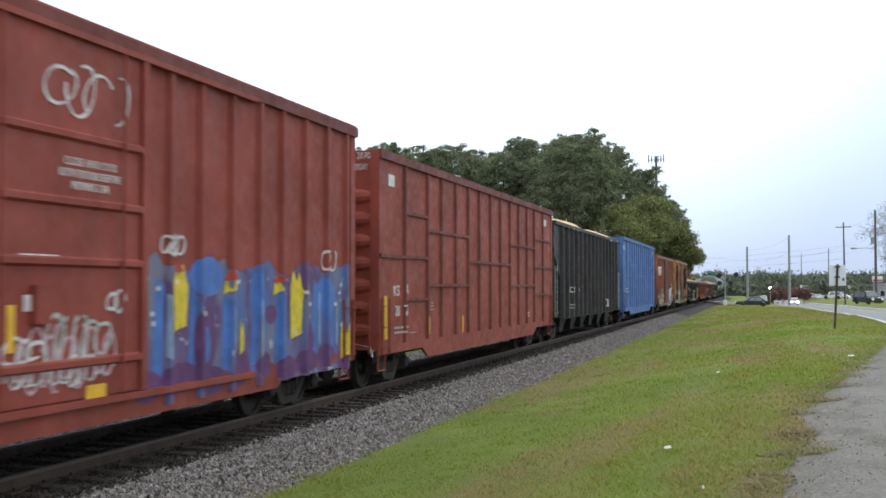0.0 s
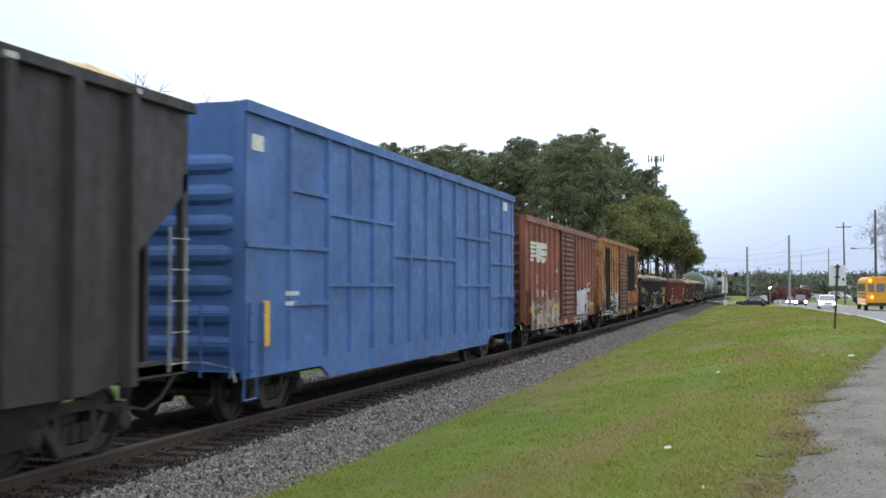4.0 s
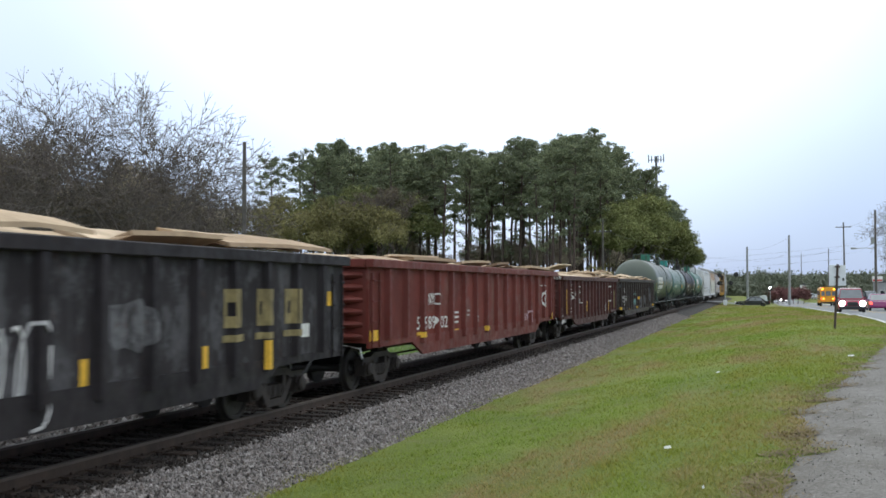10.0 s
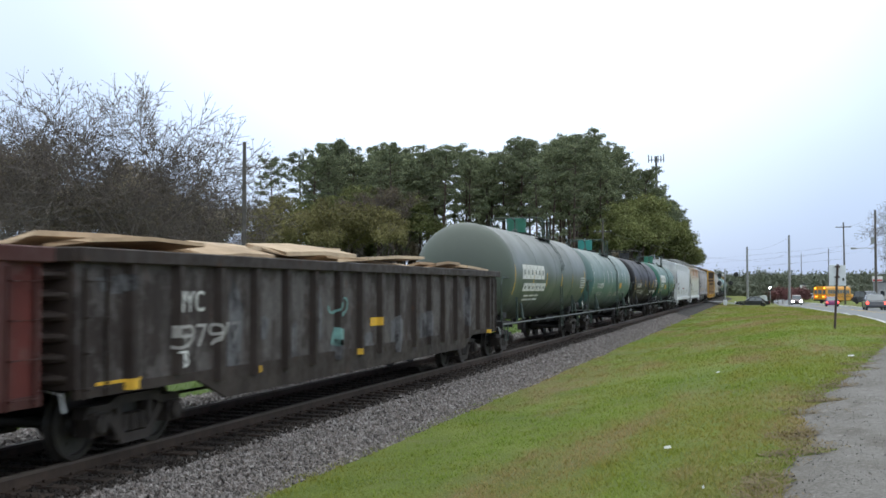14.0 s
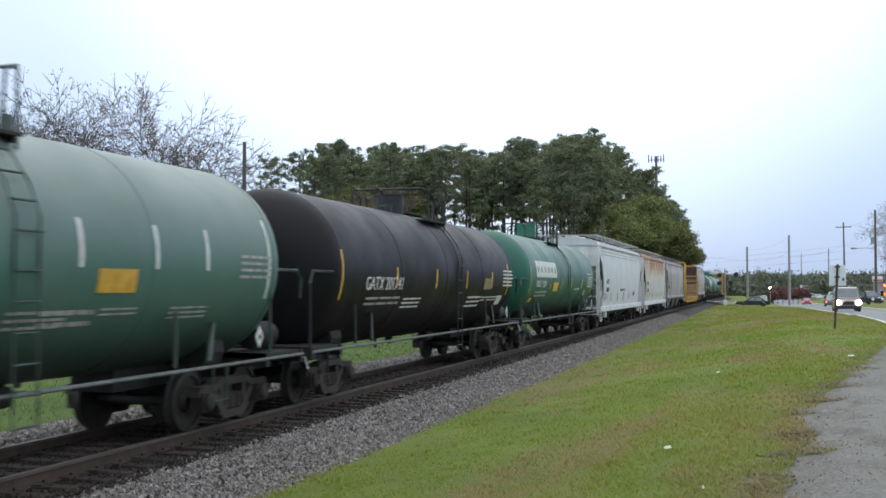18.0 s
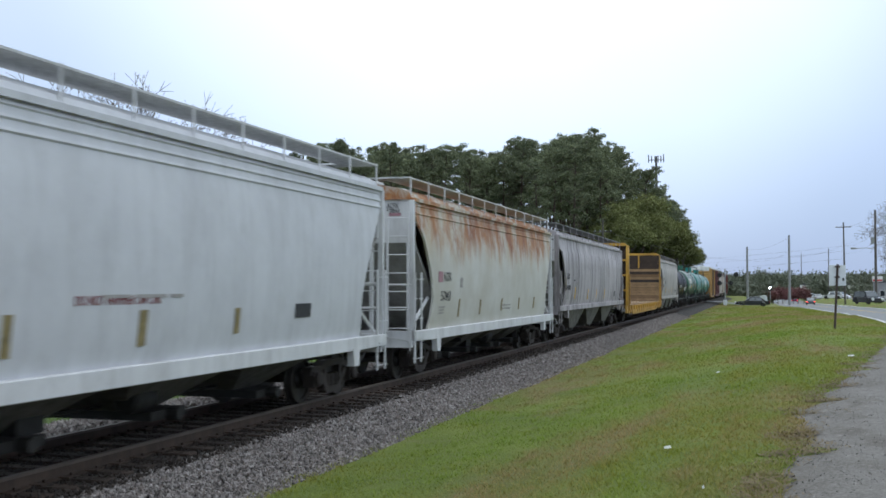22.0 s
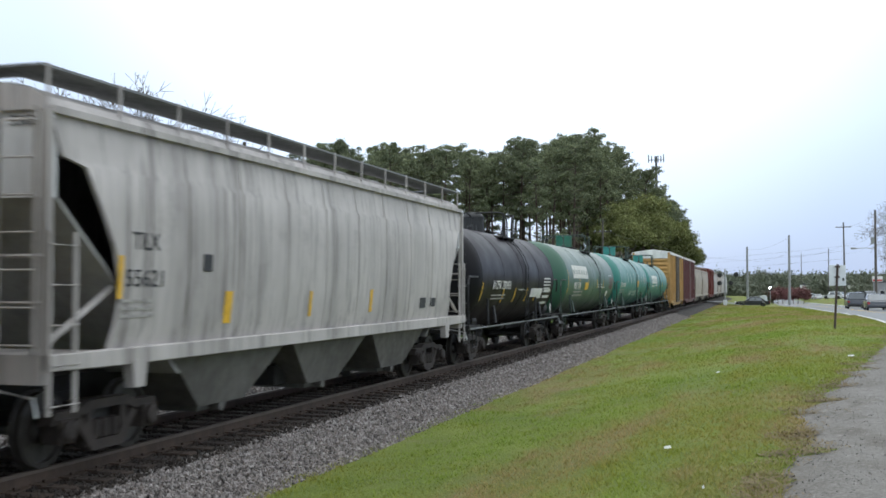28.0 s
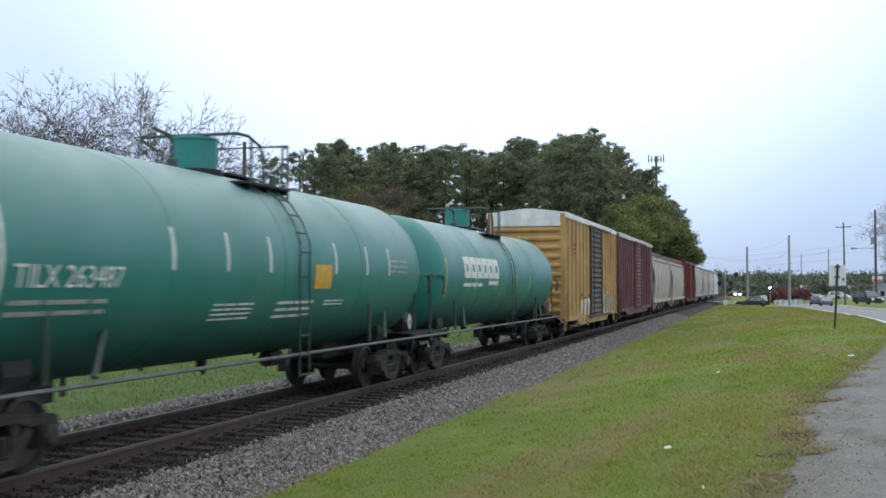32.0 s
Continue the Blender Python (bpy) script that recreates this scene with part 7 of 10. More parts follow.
mark(car5, "reflector", YELLOW_MARK, 6.05, 6.63, 0.69, 0.81)
mark(car5, "reflector", YELLOW_MARK, 11.18, 11.72, 0.68, 0.84)
mark(car5, "reflector", YELLOW_MARK, 13.90, 14.38, 0.70, 0.93)
mark(car5, "notice", SPRAY_PALE, 13.82, 14.18, 2.06, 2.22)
mark(car5, "reflector", YELLOW_MARK, 8.32, 8.98, 0.68, 0.83)
mark(car5, "reflector", YELLOW_MARK, -0.63, -0.24, 1.04, 1.14)
end_plate(car5, BLACK, 0.57, 1.45, 4.17, 4.40)
end_text(car5, "BKTY 154673", WHITE_MARK, 0.75, 1.38, 4.22, 4.36)
mark(car5, "notice", WHITE_MARK, 5.32, 5.68, 2.72, 2.91)
mark(car5, "notice", BLACK_MARK, 5.85, 6.44, 2.74, 3.02)
brand_blocks(car6, OLD_YELLOW, 1.63, 3.10, 1.69, 1.98)
side_text(car6, "72", OLD_YELLOW, 1.66, 2.20, 1.18, 1.46)
side_text(car6, "04", OLD_YELLOW, 2.55, 3.14, 1.17, 1.47)
side_text(car6, "70", OLD_YELLOW, 3.53, 4.08, 1.17, 1.47)
mark(car6, "reflector", YELLOW_MARK, 1.12, 1.33, 0.98, 1.86)
for a, b in ((14.95, 15.5), (16.0, 16.5), (17.0, 17.65)):
    brand_blocks(car6, OLD_YELLOW, a, b, 1.50, 2.05)
    mark(car6, "emblem_bar", OLD_YELLOW, a - 0.05, b + 0.05, 1.30, 1.40)
for y in (11.64, 14.41, 16.25):
    mark(car6, "reflector", YELLOW_MARK, y - 0.07, y + 0.07, 0.84, 1.28)
mark(car6, "notice", WHITE_MARK, 17.58, 17.95, 1.26, 1.48)
mark(car6, "reflector", YELLOW_MARK, 18.75, 19.0, 1.75, 2.0)
graffiti(car6, SCUFF, SIDE_X, [(0.30, 2.00, 1.00, 0.47, 90)])
graffiti(car6, SCUFF, SIDE_X, [(0.68, 1.06, 0.37, 0.67, 91)])
graffiti(car6, SCUFF, SIDE_X, [(2.50, 1.60, 0.72, 0.31, 92)])
graffiti(car6, SCUFF, SIDE_X, [(3.56, 1.49, 0.73, 0.37, 93)])
graffiti(car6, SCUFF, SIDE_X, [(4.43, 1.29, 0.56, 0.34, 94)])
graffiti(car6, SCUFF, SIDE_X, [(5.63, 1.33, 0.57, 0.46, 95)])
graffiti(car6, SCUFF, SIDE_X, [(3.39, 1.01, 0.62, 0.41, 96)])
graffiti(car6, SCUFF, SIDE_X, [(7.33, 1.16, 0.54, 0.40, 97)])
graffiti(car6, SCUFF, SIDE_X, [(9.53, 1.05, 0.85, 0.67, 98)])
graffiti(car6, SCUFF, SIDE_X, [(12.07, 1.31, 1.06, 0.62, 99)])
graffiti(car6, SCUFF, SIDE_X, [(6.32, 0.63, 0.62, 0.38, 100)])
graffiti(car6, SCUFF, SIDE_X, [(2.42, 0.89, 0.55, 0.27, 101)])
scrawl(car6, SPRAY_WHITE, SIDE_X + 0.004, 8.30, 0.46, 2.65, 1.38, 102, 7, 0.025)
mark(car6, "reflector", YELLOW_MARK, 8.59, 8.83, 0.84, 1.16)
lines(car6, WHITE_MARK, 2, 4.45, 4.82, 0.69, 0.92)
lines(car6, WHITE_MARK, 2, 5.35, 5.85, 0.71, 0.93)
lines(car6, WHITE_MARK, 1, 1.68, 2.20, 0.83, 0.87)
mark(car6, "reflector", OLD_YELLOW, 0.92, 1.21, 1.76, 2.05)
side_text(car7, "NYC", WHITE_MARK, 3.94, 4.55, 1.67, 1.94)
side_text(car7, "59", WHITE_MARK, 3.07, 3.55, 1.14, 1.43)
side_text(car7, "89", WHITE_MARK, 3.92, 4.49, 1.13, 1.42)
side_text(car7, "02", WHITE_MARK, 4.90, 5.51, 1.12, 1.40)
mark(car7, "reflector", YELLOW_MARK, 3.07, 3.50, 0.97, 1.09)
mark(car7, "reflector", YELLOW_MARK, 5.97, 6.47, 0.93, 1.05)
mark(car7, "reflector", YELLOW_MARK, 9.04, 9.57, 0.90, 1.03)
mark(car7, "reflector", YELLOW_MARK, 12.14, 12.61, 0.90, 1.02)
mark(car7, "reflector", YELLOW_MARK, 15.26, 15.74, 0.89, 1.01)
lines(car7, WHITE_MARK, 3, 6.00, 6.47, 1.13, 1.48)
lines(car7, GREY_MARK, 2, 7.06, 7.55, 1.28, 1.50)
lines(car7, GREY_MARK, 2, 8.04, 8.45, 1.13, 1.33)
ring_emblem(car7, WHITE_MARK, 17.15, 18.00, 1.35, 2.00)
scrawl(car7, SPRAY_PINK, SIDE_X + 0.004, 14.13, 0.86, 1.26, 0.51, 110, 5, 0.03)
lines(car7, WHITE_MARK, 1, 17.06, 18.00, 2.06, 2.14)
mark(car7, "reflector", YELLOW_MARK, 0.05, 0.53, 1.03, 1.24)
mark(car7, "reflector", YELLOW_MARK, 18.57, 18.96, 0.95, 1.17)
side_text(car8, "NYC", WHITE_MARK, 1.84, 2.54, 1.95, 2.18)
side_text(car8, "58", WHITE_MARK, 0.90, 1.45, 1.58, 1.88)
side_text(car8, "8159", WHITE_MARK, 1.82, 2.96, 1.57, 1.88)
mark(car8, "reflector", YELLOW_MARK, 0.73, 0.87, 1.04, 1.96)
mark(car8, "reflector", YELLOW_MARK, 4.09, 4.24, 0.97, 1.43)
mark(car8, "reflector", YELLOW_MARK, 6.40, 6.53, 1.03, 1.48)
mark(car8, "reflector", YELLOW_MARK, 9.85, 10.02, 0.95, 1.40)
mark(car8, "reflector", YELLOW_MARK, 12.55, 12.78, 0.95, 1.41)
side_text(car8, "L", SPRAY_WHITE, 0.32, 0.58, 0.96, 1.26)
graffiti(car8, SPRAY_WHITE, SIDE_X, [(0.28, 0.69, 0.42, 0.16, 120)])
lines(car8, WHITE_MARK, 2, 1.72, 2.30, 1.01, 1.27)
ring_emblem(car8, GREY_MARK, 4.14, 4.66, 1.46, 1.96)
lines(car8, WHITE_MARK, 1, 4.16, 4.64, 2.02, 2.11)
lines(car8, WHITE_MARK, 1, 4.16, 4.66, 1.36, 1.44)
scrawl(car8, GREY_MARK, SIDE_X + 0.004, 7.88, 0.97, 0.34, 0.45, 121, 4, 0.02)
outline_mark(car8, WHITE_MARK, 11.56, 11.98, 0.95, 1.31, 0.03)
lines(car8, GREY_MARK, 1, 6.76, 7.0, 0.66, 0.75)
end_text(car8, "C588159", WHITE_MARK, 0.78, 1.56, 2.35, 2.48)
lines(car8, WHITE_MARK, 1, 13.45, 14.0, 1.98, 2.12)
scrawl(car8, WHITE_MARK, SIDE_X + 0.004, 13.70, 1.62, 0.62, 0.28, 122, 4, 0.025)
lines(car8, WHITE_MARK, 1, 13.46, 13.98, 1.29, 1.43)
outline_mark(car8, OLD_YELLOW, 14.84, 15.45, 1.02, 1.88, 0.05)
lines(car8, OLD_YELLOW, 3, 0.87, 1.38, 1.06, 1.29)
side_text(car9, "NYC", WHITE_MARK, 2.12, 2.87, 1.75, 2.03)
side_text(car9, "597977", GREY_MARK, 2.01, 3.97, 1.28, 1.59)
side_text(car9, "TB", WHITE_MARK, 2.08, 2.48, 1.04, 1.26)
mark(car9, "reflector", YELLOW_MARK, 0.38, 1.31, 0.87, 1.00)
mark(car9, "reflector", YELLOW_MARK, 4.38, 4.90, 0.82, 0.92)
mark(car9, "reflector", YELLOW_MARK, 8.33, 8.77, 0.83, 0.94)
mark(car9, "reflector", YELLOW_MARK, 11.30, 11.76, 0.79, 0.91)
mark(car9, "reflector", YELLOW_MARK, 9.44, 9.90, 1.33, 1.49)
mark(car9, "reflector", YELLOW_MARK, 18.67, 19.72, 0.83, 0.92)
graffiti(car9, SCUFF, SIDE_X, [(0.41, 2.00, 0.69, 0.23, 130)])
graffiti(car9, SCUFF, SIDE_X, [(3.54, 0.78, 0.49, 1.36, 131)])
graffiti(car9, SCUFF, SIDE_X, [(5.54, 0.71, 0.44, 0.81, 132)])
graffiti(car9, SCUFF, SIDE_X, [(7.43, 0.77, 0.54, 0.40, 133)])
graffiti(car9, SCUFF, SIDE_X, [(8.98, 0.77, 0.62, 0.43, 134)])
graffiti(car9, SCUFF, SIDE_X, [(10.61, 0.79, 0.54, 0.69, 135)])
graffiti(car9, SCUFF, SIDE_X, [(12.51, 0.93, 0.85, 0.63, 136)])
graffiti(car9, SCUFF, SIDE_X, [(16.30, 1.04, 0.84, 1.01, 137)])
graffiti(car9, SCUFF, SIDE_X, [(4.43, 1.30, 0.49, 0.34, 138)])
graffiti(car9, SCUFF, SIDE_X, [(6.68, 1.20, 0.37, 0.67, 139)])
scrawl(car9, SPRAY_TEAL, SIDE_X + 0.004, 7.38, 1.54, 0.78, 0.42, 141, 3, 0.03)
graffiti(car9, SPRAY_TEAL, SIDE_X, [(7.44, 1.01, 0.47, 0.35, 142)])
brand_blocks(car10, WHITE_MARK, 1.18, 4.79, 2.33, 2.79)
brand_blocks(car10, WHITE_MARK, 1.47, 5.11, 1.94, 2.20)
lines(car10, WHITE_MARK, 5, 12.65, 13.73, 1.98, 2.46)
lines(car10, WHITE_MARK, 2, 1.99, 4.32, 1.57, 1.82)
curved_text(car11, "TILX 262199", WHITE_MARK, 1.32, 3.35, 2.02, 2.24)
lines(car11, GREY_MARK, 2, 1.49, 3.29, 1.65, 1.84)
lines(car11, GREY_MARK, 3, 5.96, 7.22, 1.55, 1.81)
lines(car11, GREY_MARK, 2, 8.49, 9.48, 1.56, 1.82)
mark(car11, "reflector", ORANGE_MARK, 9.39, 10.19, 2.01, 2.29)
lines(car11, GREY_MARK, 4, 12.92, 13.92, 2.15, 2.54)
lines(car11, GREY_MARK, 3, 7.96, 8.98, 1.58, 1.82)
lines(car11, GREY_MARK, 2, 9.60, 10.37, 1.71, 1.83)
lines(car11, GREY_MARK, 3, 11.18, 12.16, 1.63, 1.82)
curved_text(car12, "GATX 201741", WHITE_MARK, 1.35, 3.57, 2.02, 2.28)
lines(car12, GREY_MARK, 2, 1.54, 3.56, 1.66, 1.88)
mark(car12, "reflector", OLD_YELLOW, 10.66, 11.51, 2.01, 2.31)
lines(car12, WHITE_MARK, 5, 12.89, 14.09, 2.04, 2.56)
lines(car12, WHITE_MARK, 3, 3.88, 5.09, 1.58, 1.84)
lines(car12, WHITE_MARK, 3, 9.27, 10.63, 1.49, 1.83)
lines(car12, WHITE_MARK, 2, 10.75, 12.59, 1.66, 1.81)
mark(car12, "notice", WHITE_MARK, 12.55, 13.09, 1.57, 1.83)
brand_blocks(car13, WHITE_MARK, 1.03, 4.83, 2.41, 2.96)
curved_text(car13, "PROX 71024", WHITE_MARK, 1.13, 2.81, 2.06, 2.30)
lines(car13, GREY_MARK, 2, 1.22, 3.23, 1.68, 1.93)
mark(car13, "reflector", YELLOW_MARK, 4.27, 5.15, 1.92, 2.24)
lines(car13, WHITE_MARK, 6, 12.29, 13.38, 2.02, 2.50)
lines(car13, WHITE_MARK, 1, 12.22, 13.10, 2.55, 2.65)
mark(car13, "notice", GREY_MARK, 11.61, 12.07, 1.67, 1.94)
lines(car13, WHITE_MARK, 1, 9.04, 10.41, 1.92, 2.01)
mark(car13, "reflector", YELLOW_MARK, 0.64, 1.00, 1.58, 1.72)
side_text(car14, "ACFX", BLACK_MARK, 2.02, 3.00, 2.23, 2.45)
side_text(car14, "38806", BLACK_MARK, 2.00, 3.05, 1.84, 2.06)
lines(car14, GREY_MARK, 3, 1.88, 2.69, 1.44, 1.73)
mark(car14, "notice", BLACK_MARK, 13.56, 14.18, 1.58, 1.81)
lines(car14, GREY_MARK, 1, 8.11, 9.93, 1.89, 1.99)
end_text(car14, "ACFX", BLACK_MARK, 0.12, 0.50, 3.70, 3.81)
end_text(car14, "38806", BLACK_MARK, 0.12, 0.54, 3.53, 3.64)
side_text(car14, "DO NOT HAMMER ON CAR", RED_MARK, 7.59, 9.38, 1.87, 1.98)
mark(car14, "reflector", OLD_YELLOW, 1.56, 1.70, 1.39, 1.83)
mark(car14, "reflector", OLD_YELLOW, 3.91, 4.02, 1.38, 1.80)
mark(car14, "reflector", OLD_YELLOW, 6.41, 6.56, 1.36, 1.80)
mark(car14, "reflector", OLD_YELLOW, 8.92, 9.10, 1.36, 1.80)
mark(car14, "reflector", OLD_YELLOW, 11.44, 11.60, 1.41, 1.78)
lines(car14, GREY_MARK, 2, 4.50, 5.78, 1.03, 1.14)
mark(car15, "notice", PINK_MARK, 1.71, 2.07, 2.19, 2.44)
side_text(car15, "ACFX", BLACK_MARK, 2.14, 2.79, 2.21, 2.43)
side_text(car15, "57843", BLACK_MARK, 1.99, 2.79, 1.75, 1.98)
end_text(car15, "ACFX", BLACK_MARK, 0.78, 1.05, 3.81, 3.93)
end_text(car15, "57843", BLACK_MARK, 0.78, 1.08, 3.71, 3.80)
end_plate(car15, PINK_MARK, 0.77, 1.11, 3.64, 3.71)
lines(car15, GREY_MARK, 3, 1.86, 2.32, 1.41, 1.62)
lines(car15, GREY_MARK, 2, 8.42, 9.55, 1.38, 1.57)
mark(car15, "notice", GREY_MARK, 3.64, 3.87, 2.06, 2.31)
mark(car15, "reflector", OLD_YELLOW, 3.59, 3.70, 1.34, 1.78)
mark(car15, "reflector", OLD_YELLOW, 5.75, 5.86, 1.35, 1.74)
mark(car15, "reflector", OLD_YELLOW, 8.27, 8.39, 1.39, 1.75)
mark(car15, "reflector", OLD_YELLOW, 10.60, 10.74, 1.40, 1.74)
mark(car15, "reflector", OLD_YELLOW, 12.90, 13.07, 1.40, 1.74)
side_text(car16, "TILX", BLACK_MARK, 1.55, 2.18, 2.37, 2.59)
side_text(car16, "649304", BLACK_MARK, 1.41, 2.44, 1.95, 2.15)
lines(car16, GREY_MARK, 3, 1.31, 2.28, 1.58, 1.78)
mark(car16, "reflector", YELLOW_MARK, 3.55, 3.68, 1.59, 2.06)
mark(car16, "notice", BLACK_MARK, 3.18, 3.46, 2.31, 2.37)
end_text(car16, "649304", BLACK_MARK, 0.93, 1.24, 3.81, 3.90)
mark(car16, "reflector", OLD_YELLOW, 1.29, 1.37, 1.94, 2.45)
lines(car16, GREY_MARK, 2, 2.52, 2.71, 1.56, 1.68)
for y in (6.99, 9.55, 12.22):
    mark(car16, "reflector", YELLOW_MARK, y, y + 0.13, 1.56, 1.97)
mark(car16, "notice", BLACK_MARK, 15.81, 16.16, 1.62, 1.86)
side_text(car18, "TILX", BLACK_MARK, 1.57, 2.17, 2.53, 2.74)
side_text(car18, "55621", BLACK_MARK, 1.44, 2.28, 2.08, 2.29)
lines(car18, GREY_MARK, 3, 1.36, 2.10, 1.66, 1.93)
mark(car18, "reflector", YELLOW_MARK, 3.98, 4.20, 1.57, 2.02)
mark(car18, "reflector", YELLOW_MARK, 7.00, 7.10, 1.59, 2.01)
mark(car18, "reflector", YELLOW_MARK, 9.95, 10.08, 1.60, 2.03)
end_text(car18, "TILX", BLACK_MARK, 0.88, 1.15, 3.99, 4.08)
end_text(car18, "55621", BLACK_MARK, 0.86, 1.21, 3.84, 3.95)
mark(car18, "reflector", YELLOW_MARK, 1.27, 1.37, 1.94, 2.45)
mark(car18, "notice", BLACK_MARK, 13.97, 14.38, 1.63, 1.83)
mark(car18, "notice", BLACK_MARK, 3.31, 3.55, 2.29, 2.52)
mark(car18, "notice", BLACK_MARK, 13.21, 13.62, 1.61, 1.84)
curved_text(car19, "ACFX 200451", WHITE_MARK, 1.28, 3.56, 2.01, 2.26)
lines(car19, GREY_MARK, 2, 1.31, 3.02, 1.67, 1.86)
lines(car19, WHITE_MARK, 2, 4.84, 5.83, 1.96, 2.01)
mark(car19, "notice", WHITE_MARK, 7.51, 8.56, 1.73, 2.03)
lines(car19, WHITE_MARK, 3, 8.97, 10.06, 1.35, 2.00)
mark(car19, "notice", WHITE_MARK, 6.72, 7.54, 1.75, 2.03)
lines(car19, WHITE_MARK, 5, 8.76, 9.92, 1.83, 2.39)
lines(car19, WHITE_MARK, 4, 7.82, 8.61, 1.64, 2.02)
brand_blocks(car20, WHITE_MARK, 1.30, 5.19, 2.43, 2.95)
curved_text(car20, "PROX 71180", WHITE_MARK, 1.56, 3.17, 1.98, 2.27)
mark(car20, "reflector", YELLOW_MARK, 4.38, 5.17, 1.96, 2.27)
lines(car20, GREY_MARK, 2, 1.59, 3.97, 1.62, 1.91)
lines(car20, WHITE_MARK, 1, 9.20, 10.52, 1.99, 2.08)
lines(car20, WHITE_MARK, 1, 11.92, 12.83, 2.55, 2.65)
lines(car20, RED_MARK, 6, 12.11, 13.10, 1.94, 2.49)
lines(car20, WHITE_MARK, 2, 8.09, 9.42, 2.00, 2.20)
mark(car20, "notice", WHITE_MARK, 11.31, 11.89, 1.60, 1.88)
curved_text(car21, "TILX 263487", WHITE_MARK, 0.30, 2.30, 2.07, 2.32)
mark(car21, "reflector", ORANGE_MARK, 8.09, 8.84, 2.05, 2.46)
lines(car21, GREY_MARK, 2, 0.30, 2.06, 1.70, 1.94)
lines(car21, WHITE_MARK, 4, 4.73, 5.98, 1.56, 1.84)
lines(car21, WHITE_MARK, 3, 6.84, 8.25, 1.52, 1.85)
lines(car21, WHITE_MARK, 2, 8.76, 9.63, 1.73, 1.85)
lines(car21, GREY_MARK, 3, 12.02, 13.07, 2.30, 2.63)
brand_blocks(car22, WHITE_MARK, 1.76, 5.62, 2.31, 2.86)
lines(car22, WHITE_MARK, 1, 1.70, 3.66, 1.96, 2.18)
lines(car22, WHITE_MARK, 1, 4.37, 5.51, 1.98, 2.24)
graffiti(car23, SPRAY_WHITE, SIDE_X, [(3.44, 0.47, 3.61, 1.20, 150)])
graffiti(car23, SPRAY_TEAL, SIDE_X, [(9.91, 0.78, 4.94, 1.02, 151)])
scrawl(car23, SPRAY_BLACK, SIDE_X + 0.004, 3.59, 0.46, 3.81, 1.33, 152, 4, 0.05)
scrawl(car23, SPRAY_WHITE, SIDE_X + 0.004, 7.74, 0.71, 4.33, 1.19, 153, 4, 0.04)
part("end_panel", Shape().box(-1.34, 1.34, -0.058, -0.052, 4.42, 4.92), WHITE_ROOF, car23, "white upper end panel")
lines(car23, BLACK_MARK, 3, 2.03, 2.86, 3.28, 3.81)


# ---- ground, track ----
def smooth(a, b, v):
    t = min(1.0, max(0.0, (v - a) / (b - a)))
    return t * t * (3 - 2 * t)


def track_x(y):
    """The centre of the line: straight, then a bend to the left."""
    if y <= CURVE_Y:
        return XT
    d = min(y - CURVE_Y, CURVE_R * 0.95)
    return XT - (CURVE_R - math.sqrt(CURVE_R ** 2 - d * d))


TOE = 0.10           # ground level beside the ballast


def ground_z(x, y):
    fall = 0.012 - 0.006 * smooth(10.5, 15.0, x)
    right = 1.03 - fall * max(0.0, min(y, 330.0) - 62.0)
    k = smooth(-5.6, 1.5, x)
    z = TOE + (right - TOE) * k
    if x < -14:
        z = TOE + 0.25 * smooth(-14, -40, x)
    return z + 0.05 * noise.noise((x * 0.25, y * 0.25, 0.0))


def grid(xs, ys, fz):
    s = Shape()
    v = [(x, y, fz(x, y)) for y in ys for x in xs]
    n = len(xs)
    f = [(j * n + i, j * n + i + 1, (j + 1) * n + i + 1, (j + 1) * n + i) for j in range(len(ys) - 1) for i in range(n - 1)]
    return s.add(v, f)


xs = [-3000, -1200, -500, -250, -150, -100, -70, -50, -40] + [-35 + 1.0 * i for i in range(60)] + [26, 30, 40, 60, 100, 200, 500, 1200, 3000]
ys = [-600, -200, -80, -40, -20] + [-12 + 1.0 * i for i in range(80)] + [70 + 6 * i for i in range(60)] + [440, 500, 650, 900, 1500, 3500]
ground = solo("ground", grid(xs, ys, ground_z), TURF, "patchy green grass field with dry spots", "ground", kind="structure", smooth=True)

BALLAST = by_random("ballast_stone", [(0.0760, 0.0657, 0.0624), (0.2026, 0.1791, 0.1677), (0.4053, 0.3731, 0.3559), (0.1723, 0.1393, 0.1249), (0.2938, 0.2636, 0.2487)], 0.9, 6.0, "island")
# oily stones and bed, darkened in colour for the shade under the train
BALLAST_DARK = by_random("shaded_oily_ballast_stone", [(0.0198, 0.0152, 0.0126), (0.0352, 0.0265, 0.0216), (0.0605, 0.0461, 0.0369), (0.0220, 0.0167, 0.0135)], 0.9, 6.0, "island")
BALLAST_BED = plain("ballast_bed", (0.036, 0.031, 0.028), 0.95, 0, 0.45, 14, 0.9)


